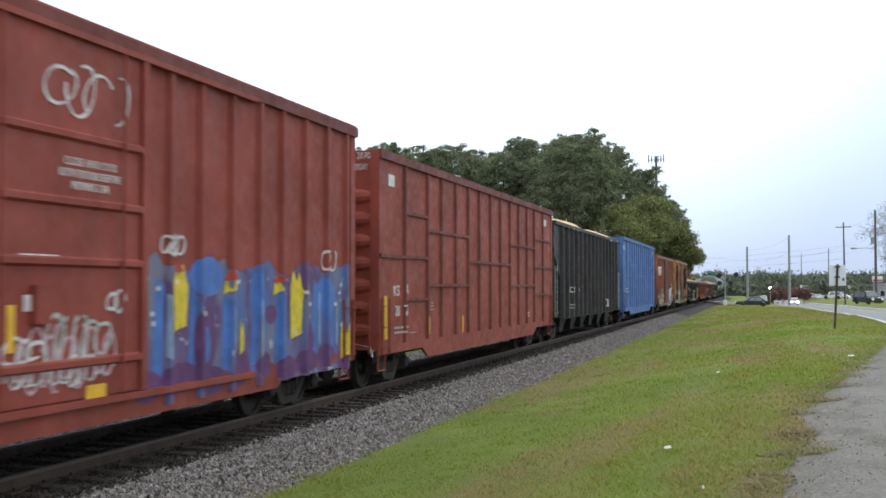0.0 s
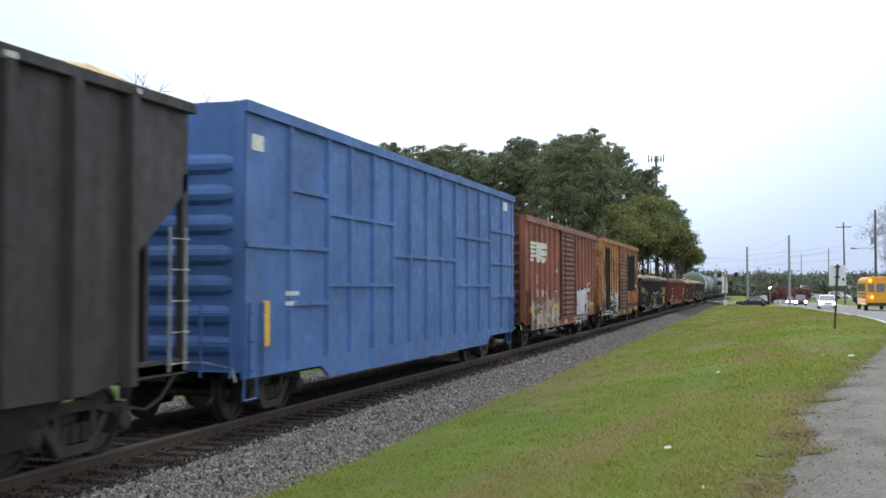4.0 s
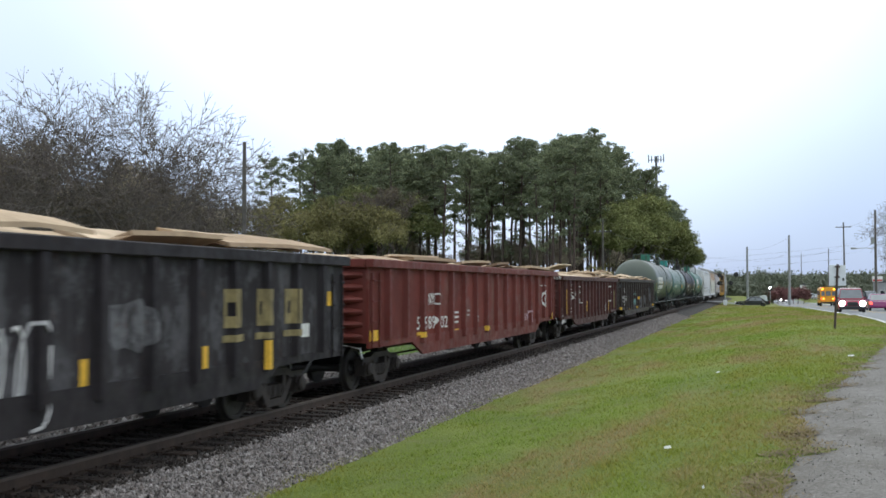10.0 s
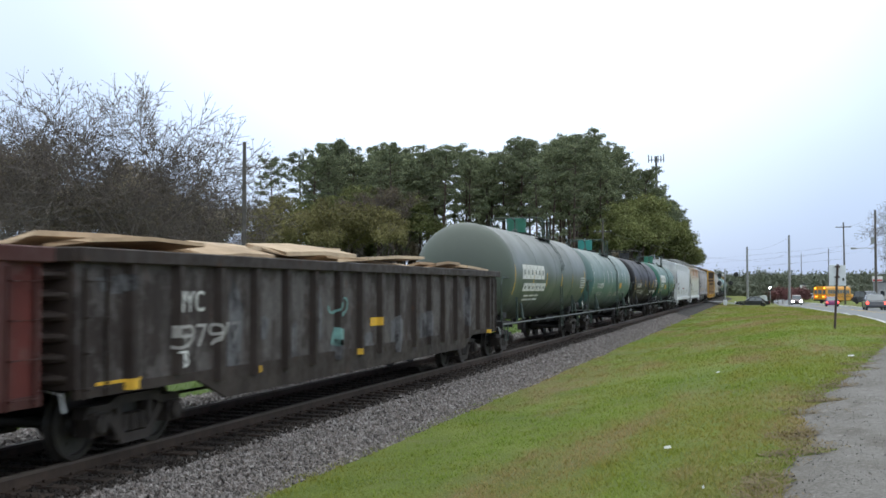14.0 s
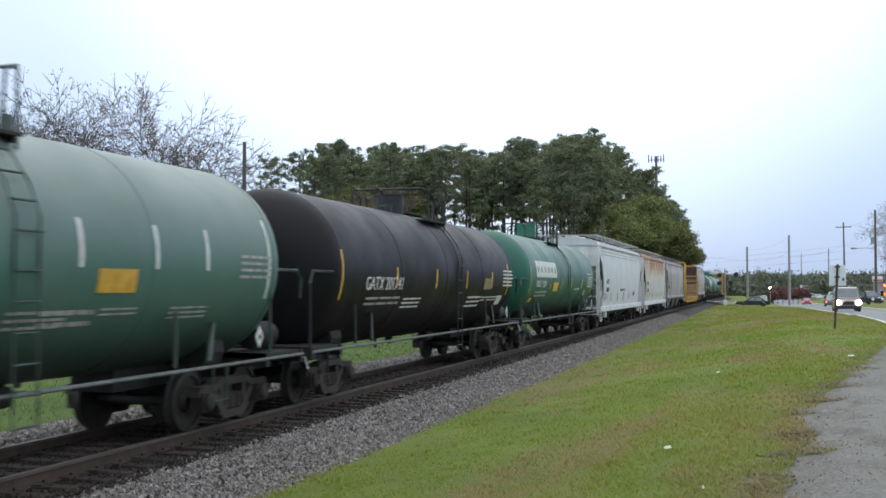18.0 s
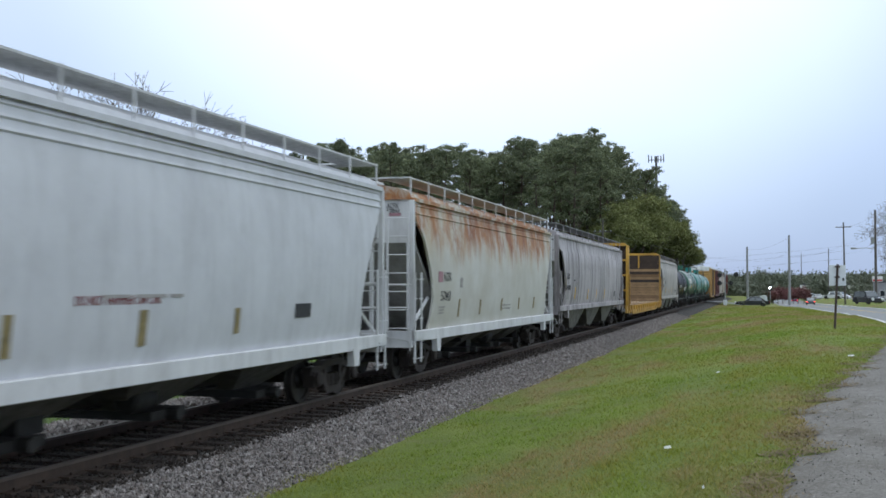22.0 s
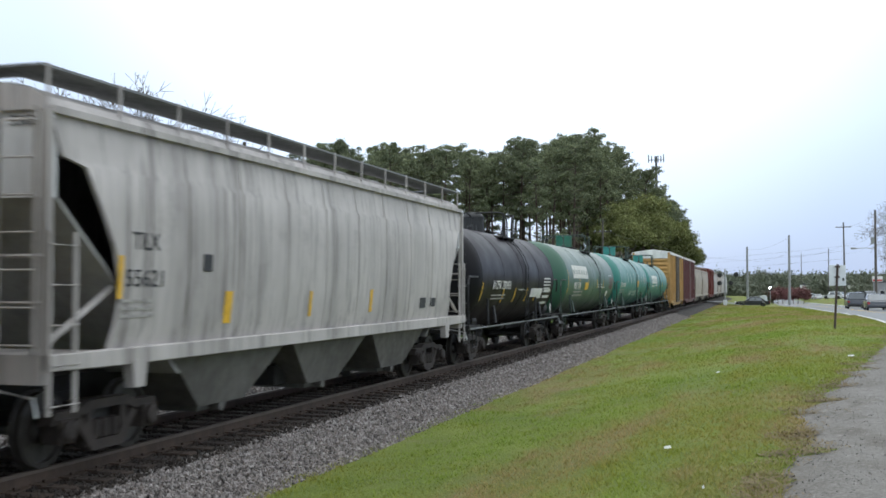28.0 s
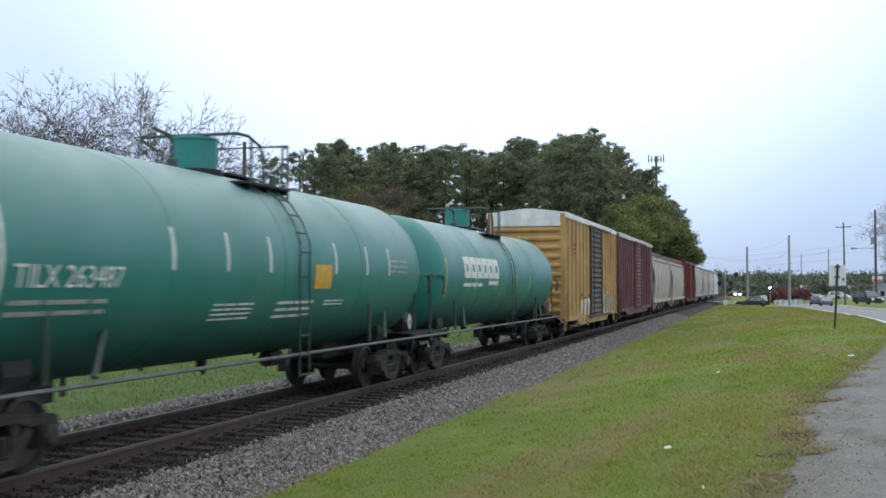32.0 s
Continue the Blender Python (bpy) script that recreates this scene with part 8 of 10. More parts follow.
def gravel_material():
    """Packed gravel: fine speckle, washed-out pale drifts and darker damp stains."""
    m, n, l, b = material("gravel_lot", 0.95)
    c = blend(n, l, noise_fac(n, l, 30, 5, 0.75), (0.062, 0.056, 0.050), (0.215, 0.200, 0.182))
    c = blend(n, l, times(n, l, noise_fac(n, l, 0.55, 7, 0.7, (1, 0.4, 1), lo=0.42, hi=0.6), 0.65), c, (0.205, 0.195, 0.182))
    c = blend(n, l, times(n, l, noise_fac(n, l, 1.3, 7, 0.75, (1, 0.5, 1), lo=0.50, hi=0.64), 0.75), c, (0.092, 0.080, 0.067))
    c = blend(n, l, times(n, l, noise_fac(n, l, 7, 6, 0.75, lo=0.56, hi=0.66), 0.55), c, (0.29, 0.275, 0.255))
    l.new(c, b.inputs["Base Color"])
    bump(n, l, b, noise_fac(n, l, 60, 4, 0.7), 0.35, 0.01)
    return m


GRAVEL = gravel_material()
ASPHALT = plain("worn_asphalt", (0.20, 0.205, 0.215), 0.9, 0, 0.15, 3, 0.4)
TIE = by_random("weathered_tie", [(0.0270, 0.0172, 0.0126), (0.0432, 0.0276, 0.0189), (0.0675, 0.0437, 0.0315)], 0.9, 3.0, "object")

path = [-60 + 4 * i for i in range(200)]
bed = Shape()
prof = [(-3.9, -0.46), (-1.85, -0.17), (-0.5, -0.192), (0.5, -0.192), (1.62, -0.20), (2.72, -0.47), (2.72, -0.9), (-3.9, -0.9)]
v, f = [], []
for y in path:
    for a, b in prof:
        v.append((track_x(y) + a, y, ZR + b))
for i in range(len(path) - 1):
    for k in range(8):
        f.append((i * 8 + k, i * 8 + (k + 1) % 8, (i + 1) * 8 + (k + 1) % 8, (i + 1) * 8 + k))
bed.add(v, f)
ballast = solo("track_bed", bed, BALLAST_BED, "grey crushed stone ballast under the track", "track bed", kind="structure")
for sg in (-1, 1):
    head, web = Shape(), Shape()
    for shape, pr in ((head, [(-0.037, -0.035), (-0.037, 0.0), (0.037, 0.0), (0.037, -0.035)]), (web, [(-0.012, -0.035), (0.012, -0.035), (0.012, -0.15), (0.07, -0.165), (0.07, -0.18), (-0.07, -0.18), (-0.07, -0.165), (-0.012, -0.15)])):
        v, f = [], []
        n = len(pr)
        for y in path:
            for a, b in pr:
                v.append((track_x(y) + sg * 0.755 + a, y, ZR + b))
        for i in range(len(path) - 1):
            for k in range(n):
                f.append((i * n + k, i * n + (k + 1) % n, (i + 1) * n + (k + 1) % n, (i + 1) * n + k))
        shape.add(v, f)
    rail = tagged(new("rail", head.mesh("rail", RAIL_HEAD)), "steel rail with polished head on wooden ties", "rail", kind="structure")
    part("rail_web", web, RAIL_SIDE, rail)

# ties, each with its ends showing beyond the rails
tie_mesh = Shape().box(-1.36, 1.36, -0.115, 0.115, -0.17, 0.0).mesh("tie", TIE, bevel=0.012)
rnd = random.Random(4)
for i in range(200):
    y = 2.0 + 0.52 * i
    t = new("tie", tie_mesh)
    t.parent = ballast
    t.location = (XT + rnd.uniform(-0.05, 0.05), y, ZR - 0.165)
    t.rotation_euler = (0, rnd.uniform(-0.004, 0.004), rnd.uniform(-0.02, 0.02))
plate = Shape().box(-0.17, 0.17, -0.1, 0.1, 0.0, 0.018).box(-0.11, -0.08, -0.07, -0.04, 0.018, 0.05).box(0.08, 0.11, 0.04, 0.07, 0.018, 0.05).mesh("tie_plate", RAIL_SIDE)
for i in range(70):
    for sg in (-1, 1):
        o = new("tie_plate", plate)
        o.parent = ballast
        o.location = (XT + sg * 0.755, 5.1 + 0.52 * i, ZR - 0.164)


def stones(count, x0, x1, y0, y1, size, seed, fz):
    """Crushed stones: small broken octahedra lying on a surface, nearer ones denser."""
    rnd = random.Random(seed)
    s = Shape()
    for k in range(count):
        y = y0 + (y1 - y0) * rnd.random() ** 1.7
        x = x0 + (x1 - x0) * rnd.random()
        r = size * rnd.uniform(0.6, 1.4) * (1 + 0.012 * y)
        c = Vector((x, y, fz(x, y) + r * 0.25))
        m = Euler((rnd.random() * 6, rnd.random() * 6, rnd.random() * 6)).to_matrix()
        pts = [c + m @ Vector(q) * r * rnd.uniform(0.75, 1.25) for q in ((1, 0, 0), (-1, 0, 0), (0, 0.8, 0), (0, -0.8, 0), (0, 0, 0.65), (0, 0, -0.65))]
        s.add(pts, [(0, 2, 4), (2, 1, 4), (1, 3, 4), (3, 0, 4), (2, 0, 5), (1, 2, 5), (3, 1, 5), (0, 3, 5)])
    return s


def raw_mesh(shape, name, mat):
    me = bpy.data.meshes.new(name)
    me.from_pydata(shape.v, [], shape.f)
    me.materials.append(mat)
    return me


def shoulder_z(x, y):
    if x < XT:
        return ZR - 0.17 - 0.145 * max(0.0, XT - x - 1.85)
    d = x - XT
    return ZR - 0.19 - 0.28 * max(0.0, d - 1.7) / 1.03 if d > 1.7 else ZR - 0.225


solo("ballast_stones", raw_mesh(stones(64000, XT + 1.40, XT + 2.98, 7.0, 95.0, 0.030, 1, lambda x, y: max(shoulder_z(x, y), ground_z(x, y) - 0.01)), "ballast_stones", BALLAST), None, "grey broken ballast stones along the track shoulder", "ballast", kind="stuff")
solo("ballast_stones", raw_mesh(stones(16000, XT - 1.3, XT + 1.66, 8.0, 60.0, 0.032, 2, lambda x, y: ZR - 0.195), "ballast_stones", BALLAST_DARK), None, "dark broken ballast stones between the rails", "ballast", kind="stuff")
solo("ballast_stones", raw_mesh(stones(16000, XT - 4.0, XT - 1.28, 11.0, 90.0, 0.040, 3, lambda x, y: max(shoulder_z(x, y), ground_z(x, y) - 0.01)), "ballast_stones", BALLAST), None, "grey broken ballast stones beyond the track", "ballast", kind="stuff")

# ---- gravel lot, road, crossing ----
LOT_STONE = by_random("lot_stone", [(0.10, 0.092, 0.085), (0.19, 0.18, 0.17), (0.33, 0.315, 0.30), (0.14, 0.125, 0.11)], 0.95, 6.0, "island")
LOT_EDGE = [(-14, -0.9), (0, -0.5), (6, -0.2), (9.5, -0.1), (11, 0.0), (12.8, 0.3), (15, 0.25), (17.8, 0.66), (22, 1.44), (25.6, 1.9), (29.7, 2.6), (37, 3.7), (44, 4.6), (50, 5.0)]


def lot_edge(y):
    for (a, b), (c, d) in zip(LOT_EDGE, LOT_EDGE[1:]):
        if a <= y <= c:
            return b + (d - b) * (y - a) / (c - a)
    return LOT_EDGE[-1][1]


def strip(y0, y1, step, left, right, n, lift):
    v, f = [], []
    k = int((y1 - y0) / step)
    for j in range(k + 1):
        y = y0 + (y1 - y0) * j / k
        a, b = left(y), right(y)
        for i in range(n + 1):
            x = a + (b - a) * i / n
            v.append((x, y, ground_z(x, y) + (lift if 0 < i < n else -0.02)))
    q = n + 1
    for j in range(k):
        for i in range(n):
            f.append((j * q + i, j * q + i + 1, (j + 1) * q + i + 1, (j + 1) * q + i))
    return Shape().add(v, f)


lot = solo("gravel_lot", strip(-14, 49.5, 0.25, lambda y: lot_edge(y) + 0.42 * noise.noise((y * 0.8, 5, 0)) + 0.30 * noise.noise((y * 2.3, 9, 0)) + 0.10 * noise.noise((y * 7.0, 2, 0)), lambda y: 24.0, 40, 0.025), GRAVEL, "pale grey packed gravel lot beside the grass", "gravel lot", kind="structure", smooth=True)

solo("gravel_stones", raw_mesh(stones(9000, 0.0, 6.0, 7.5, 34.0, 0.008, 6, lambda x, y: ground_z(x, y) + (0.022 if x > lot_edge(y) + 0.25 else -0.3)), "gravel_stones", LOT_STONE), None, "loose grey gravel stones strewn on the lot", "gravel", kind="stuff")


def road_left(y):
    return 4.95 - 1.9 * smooth(112, 160, y)


road = solo("road", strip(49.0, 780, 3.0, road_left, lambda y: 12.2, 10, 0.03), ASPHALT, "worn pale grey asphalt road", "road", kind="structure", smooth=True)
LINE_WHITE = plain("road_line_white", (0.62, 0.62, 0.60), 0.8, 0, 0.15, 6)
LINE_YELLOW = plain("road_line_yellow", (0.55, 0.38, 0.06), 0.8, 0, 0.15, 6)
for nm, x0, x1, mat in (("edge_line", 5.22, 5.36, LINE_WHITE), ("centre_line", 8.22, 8.34, LINE_YELLOW), ("centre_line", 8.46, 8.58, LINE_YELLOW), ("edge_line", 11.7, 11.84, LINE_WHITE)):
    s = strip(50, 300, 3.0, lambda y: x0, lambda y: x1, 1, 0.0)
    s.v = [(x, y, ground_z(x, y) + 0.036) for x, y, z in s.v]
    part(nm, s, mat, road)


def crossing_z(x):
    d = abs(x - XT)
    return ZR - 0.006 - (ZR - 0.006 + 0.25) * smooth(1.9, 9.0, d)


v, f = [], []
cols = [-60 + 0.75 * i for i in range(89)]
for x in cols:
    for y in (160.5, 168.5):
        v.append((x, y, crossing_z(x) if x > -24 else max(crossing_z(x), ground_z(x, y) + 0.03)))
for i in range(len(cols) - 1):
    f.append((2 * i, 2 * i + 1, 2 * i + 3, 2 * i + 2))
PARKING = strip(176, 340, 4.0, lambda y: 12.3, lambda y: 60.0, 6, 0.02)
solo("parking_lot", PARKING, ASPHALT, "grey asphalt parking lot beside the road", "parking lot", kind="structure", smooth=True)
cross_road = solo("crossing_road", Shape().add(v, f), ASPHALT, "grey asphalt side road over the level crossing", "road", kind="structure")

# ---- grass blades and litter ----


def blade_material():
    """Grass blades: green and dry ones mixed, whole patches drier than others."""
    m, n, l, b = material("grass_blade", 0.7)
    ramp = n.new("ShaderNodeValToRGB")
    ramp.color_ramp.elements[0].color = (0.150, 0.200, 0.020, 1)
    ramp.color_ramp.elements[1].color = (0.250, 0.295, 0.046, 1)
    g = n.new("ShaderNodeNewGeometry")
    l.new(g.outputs["Random Per Island"], ramp.inputs["Fac"])
    lush = blend(n, l, noise_fac(n, l, 0.3, 5, 0.6, (1, 0.5, 1), lo=0.42, hi=0.58), (1.16, 0.95, 1.00), (0.90, 1.04, 0.70))
    patch = noise_fac(n, l, 0.22, 6, 0.65, (1, 0.40, 1), lo=0.47, hi=0.58)
    pick = n.new("ShaderNodeMath")
    pick.operation = "MULTIPLY"
    l.new(times(n, l, patch, worn_side(n, l)), pick.inputs[0])
    some = n.new("ShaderNodeMapRange")
    some.inputs["To Min"].default_value, some.inputs["To Max"].default_value = 0.35, 1.0
    l.new(g.outputs["Random Per Island"], some.inputs["Value"])
    l.new(some.outputs["Result"], pick.inputs[1])
    c = blend(n, l, 1.0, ramp.outputs["Color"], lush, "MULTIPLY")
    c = blend(n, l, pick.outputs[0], c, (0.33, 0.225, 0.115))
    c = blend(n, l, worn_side(n, l), blend(n, l, g.outputs["Random Per Island"], (0.050, 0.098, 0.007), (0.105, 0.165, 0.012)), c)
    l.new(c, b.inputs["Base Color"])
    # thin leaves let light through
    tr, mx = n.new("ShaderNodeBsdfTranslucent"), n.new("ShaderNodeMixShader")
    mx.inputs["Fac"].default_value = 0.45
    l.new(c, tr.inputs["Color"])
    l.new(b.outputs["BSDF"], mx.inputs[1])
    l.new(tr.outputs["BSDF"], mx.inputs[2])
    l.new(mx.outputs["Shader"], n["Material Output"].inputs["Surface"])
    return m


BLADE = blade_material()


def blades(count, y0, y1, x0, x1, seed, h):
    rnd = random.Random(seed)
    v, f = [], []
    made = 0
    while made < count:
        y = y0 + (y1 - y0) * rnd.random() ** 1.8
        x = x0(y) + (x1(y) - x0(y)) * rnd.random()
        if noise.noise((x * 0.35, y * 0.2, 4)) < -0.25 and rnd.random() < 0.6:
            continue
        made += 1
        z = ground_z(x, y) - 0.01
        a = rnd.random() * 6.28
        w = 0.0052 * (1 + y * 0.05)
        hh = h * rnd.uniform(0.5, 1.4) * (1.0 + 0.7 * noise.noise((x * 2.2, y * 1.6, 8)))
        dx, dy = math.cos(a), math.sin(a)
        lean = hh * rnd.uniform(0.4, 1.9)
        k = len(v)
        v += [(x - dy * w, y + dx * w, z), (x + dy * w, y - dx * w, z), (x + dx * lean, y + dy * lean, z + hh)]
        f.append((k, k + 1, k + 2))
    s = Shape()
    s.v, s.f = v, f
    return s


solo("grass", raw_mesh(blades(190000, 7.5, 75.0, lambda y: XT + 2.75, lambda y: lot_edge(y) + 0.25, 11, 0.042), "grass", BLADE), None, "short patchy green grass with dry blades", "grass", kind="stuff")
solo("grass", raw_mesh(blades(26000, 14.0, 90.0, lambda y: XT - 14.0, lambda y: XT - 2.7, 12, 0.09), "grass", BLADE), None, "bright green grass beyond the track", "grass", kind="stuff")
solo("grass", raw_mesh(blades(30000, 70.0, 165.0, lambda y: XT + 2.75, lambda y: 4.9, 13, 0.07), "grass", BLADE), None, "short green grass beside the far road", "grass", kind="stuff")
DRY = leafy("dry_turf", [(0.17, 0.13, 0.075), (0.22, 0.17, 0.10), (0.15, 0.115, 0.065)])
s = Shape()
rnd = random.Random(21)
for cx, cy, w, d in ((0.75, 15.3, 0.55, 0.25), (0.3, 13.3, 0.3, 0.35), (0.9, 17.0, 0.35, 0.18), (1.25, 19.2, 0.4, 0.3), (0.25, 11.8, 0.3, 0.3), (0.05, 10.2, 0.25, 0.5), (2.0, 25.0, 0.5, 0.5)):
    for k in range(240):
        a, q = rnd.random() * 6.28, rnd.random() ** 0.5
        x, y = cx + w * q * math.cos(a), cy + d * q * math.sin(a)
        b, hh = rnd.random() * 6.28, rnd.uniform(0.004, 0.022)
        z = ground_z(x, y) + 0.012
        s.add([(x - 0.012 * math.sin(b), y + 0.012 * math.cos(b), z), (x + 0.012 * math.sin(b), y - 0.012 * math.cos(b), z), (x + 0.07 * math.cos(b), y + 0.07 * math.sin(b), z + hh)], [(0, 1, 2)])
for k in range(9000):
    y = 7.5 + 34.0 * rnd.random() ** 1.6
    x = lot_edge(y) + rnd.gauss(0.16, 0.17) + 0.35 * noise.noise((y * 0.8, 5, 0))
    if noise.noise((x * 1.4, y * 0.9, 3)) < -0.05:
        continue
    b, hh, w = rnd.random() * 6.28, rnd.uniform(0.002, 0.016), 0.006 * (1 + 0.05 * y)
    z = ground_z(x, y) + 0.024
    s.add([(x - w * math.sin(b), y + w * math.cos(b), z), (x + w * math.sin(b), y - w * math.cos(b), z), (x + 0.05 * math.cos(b), y + 0.05 * math.sin(b), z + hh)], [(0, 1, 2)])
solo("dry_grass", raw_mesh(s, "dry_grass", DRY), None, "brown dead grass clumps on the gravel edge", "dry grass", kind="stuff")
PAPER = plain("litter_paper", (0.62, 0.62, 0.60), 0.7, 0, 0.08, 20)
for x, y, a, w in ((-1.07, 13.1, 20, 0.042), (1.97, 27.2, 5, 0.075), (-0.51, 10.0, 50, 0.012), (-0.92, 24.4, 0, 0.04)):
    c = Shape().add([(-w, -w * 0.5, 0.0), (w, -w * 0.6, 0.01), (w * 0.9, w * 0.5, 0.03), (-w * 0.9, w * 0.6, 0.015), (0, 0, 0.03),
                     (-w, -w * 0.5, -0.004), (w, -w * 0.6, 0.004), (w * 0.9, w * 0.5, 0.012), (-w * 0.9, w * 0.6, 0.01)],
                    [(0, 1, 4), (1, 2, 4), (2, 3, 4), (3, 0, 4), (5, 8, 7, 6), (0, 5, 6, 1), (1, 6, 7, 2), (2, 7, 8, 3), (3, 8, 5, 0)])
    solo("paper_scrap", c, PAPER, "crumpled white paper scrap lying in the grass", "litter", (x, y, ground_z(x, y) + 0.03), a)

# ---- trees ----
PINE_BARK = plain("pine_bark", (0.085, 0.06, 0.05), 0.95, 0, 0.35, 3, 0.8)
GREY_BARK = plain("grey_bark", (0.125, 0.104, 0.094), 0.95, 0, 0.3, 3, 0.6)
NEEDLES = leafy("pine_needles", [(0.128, 0.152, 0.099), (0.183, 0.207, 0.121), (0.238, 0.259, 0.140), (0.146, 0.163, 0.110)])
OLIVE = leafy("olive_leaves", [(0.140, 0.159, 0.064), (0.172, 0.190, 0.071), (0.198, 0.205, 0.078), (0.146, 0.150, 0.071)])
BROWN_LEAF = leafy("brown_olive_leaves", [(0.15, 0.14, 0.062), (0.19, 0.175, 0.07), (0.21, 0.185, 0.08), (0.13, 0.12, 0.065)])
HAZE_LEAF = leafy("brown_bud_haze", [(0.118, 0.093, 0.071), (0.149, 0.118, 0.081), (0.105, 0.093, 0.056), (0.124, 0.096, 0.081)])
RED_LEAF = leafy("dull_red_leaves", [(0.1700, 0.0808, 0.0800), (0.2040, 0.0950, 0.0900), (0.1445, 0.0808, 0.0800)])
# far foliage: leaf green greyed and paled, haze put into the colour
FAR_LEAF = leafy("hazy_far_leaves", [(0.1455, 0.1635, 0.1235), (0.1663, 0.1836, 0.1347), (0.1802, 0.1903, 0.1370), (0.1552, 0.1675, 0.1314)])


def clump(v, f, c, r, n, rnd, size, flat=0.6):
    """Many small leaf tufts round a point."""
    for k in range(n):
        d = Vector((rnd.gauss(0, 0.5), rnd.gauss(0, 0.5), rnd.gauss(0, 0.5) * flat)) * r
        m = Euler((rnd.random() * 6, rnd.random() * 6, rnd.random() * 6)).to_matrix()
        s = size * rnd.uniform(0.6, 1.4)
        i = len(v)
        for q in ((-1, -0.35, 0), (1, -0.5, 0.2), (0.3, 0.9, -0.1)):
            v.append(tuple(Vector(c) + d + m @ Vector(q) * s))
        f.append((i, i + 1, i + 2))


def pine_meshes(seed, H, base, spread):
    """A tall bare-stemmed pine: trunk with limbs that fork, and an open, uneven crown of small needle tufts."""
    rnd = random.Random(seed)
    wood, v, f = Shape(), [], []
    bx, by = rnd.uniform(-0.8, 0.8), rnd.uniform(-0.8, 0.8)
    stem = [(bx * (q ** 2), by * (q ** 2), H * q) for q in (0, 0.15, 0.35, 0.55, 0.75, 0.9, 0.98)]
    wood.tube(stem, [0.30, 0.25, 0.21, 0.18, 0.12, 0.07, 0.02], 7)
    n = 25
    for k in range(n):
        q = base + (0.99 - base) * ((k + rnd.random()) / n) ** 0.80
        a = k * 2.4 + rnd.uniform(-0.8, 0.8)
        u = (q - base) / (1 - base)
        ln = spread * (0.34 + 0.85 * math.sin(math.pi * (0.18 + 0.70 * u)) ** 0.8) * rnd.choice((0.5, 0.8, 1.0, 1.15, 1.35))
        p0 = Vector((bx * q * q, by * q * q, H * q))
        out = Vector((math.cos(a), math.sin(a), rnd.uniform(0.05, 0.65)))
        tip = p0 + out * ln
        mid = p0.lerp(tip, 0.5) + Vector((0, 0, -0.08 * ln))
        wood.tube([p0, mid, tip], [0.07, 0.045, 0.015], 4)
        # needle tufts stand in puffs at the outer half of the limb, with air between limb and limb
        for j in range(4):
            w = (0.52, 0.74, 0.92, 1.06)[j]
            c = p0.lerp(tip, w) + Vector((rnd.gauss(0, 0.24), rnd.gauss(0, 0.24), rnd.gauss(0.18, 0.16))) * (0.5 + 0.18 * ln)
            wood.tube([p0.lerp(tip, w * 0.75), c], [0.02, 0.008], 3)
            clump(v, f, c, rnd.uniform(0.46, 0.76), 54, rnd, 0.135, 0.60)
    for j in range(5):
        clump(v, f, (bx + rnd.gauss(0, 0.4), by + rnd.gauss(0, 0.4), H * 0.985 - 0.35 * j), 0.5 + 0.1 * j, 26, rnd, 0.15, 1.0)
    # dead and living stubs further down the stem
    for k in range(10):
        q = base * rnd.uniform(0.6, 1.0)
        a, ln = rnd.random() * 6.28, rnd.uniform(0.6, 2.4)
        p0 = Vector((bx * q * q, by * q * q, H * q))
        tip = p0 + Vector((math.cos(a) * ln, math.sin(a) * ln, rnd.uniform(-0.3, 0.3)))
        wood.tube([p0, tip], [0.04, 0.012], 3)
        if k % 2:
            clump(v, f, tip, 0.6, 26, rnd, 0.15)
    s = Shape()
    s.v, s.f = v, f
    return raw_mesh(wood, "trunk", PINE_BARK), raw_mesh(s, "crown", NEEDLES)


def branch(wood, tips, p, d, ln, r, level, rnd, depth=4):
    """Grows a limb that forks."""
    pts, rr = [p], [r]
    cur, dirn = Vector(p), Vector(d).normalized()
    k = 3 if level < 3 else 2
    for i in range(k):
        dirn = (dirn + Vector((rnd.uniform(-0.22, 0.22), rnd.uniform(-0.22, 0.22), rnd.uniform(-0.02, 0.22)))).normalized()
        cur = cur + dirn * ln / k
        pts.append(cur.copy())
        rr.append(r * (1 - 0.45 * (i + 1) / k))
    wood.tube(pts, rr, 6 if level == 0 else 4 if level < 2 else 3)
    if level >= depth:
        tips.append(cur)
        return
    for i in range(rnd.choice((3, 3, 4)) if level < 3 else 4 if level < 5 else 3):
        at = pts[-1] if i < 2 else pts[rnd.randint(max(1, len(pts) - 2), len(pts) - 1)]
        side = Vector((rnd.uniform(-1, 1), rnd.uniform(-1, 1), rnd.uniform(-0.15, 0.7)))
        branch(wood, tips, at, dirn * 0.75 + side * 0.75, ln * rnd.uniform(0.55, 0.8), max(0.021, rr[-1] * rnd.uniform(0.55, 0.8)), level + 1, rnd, depth)


def bare_meshes(seed, H, leaf_mat=None, leaves=0, leaf_low=True, size=0.16, r0=0.24, depth=4):
    """A broadleaf tree of forking limbs, bare or with a thin rest of leaves."""
    rnd = random.Random(seed)
    wood, tips = Shape(), []
    branch(wood, tips, Vector((0, 0, 0)), Vector((rnd.uniform(-0.1, 0.1), rnd.uniform(-0.1, 0.1), 1)), H * 0.27, r0, 0, rnd, depth)
    return leafed(wood, tips, H, leaf_mat, leaves, leaf_low, size, rnd)


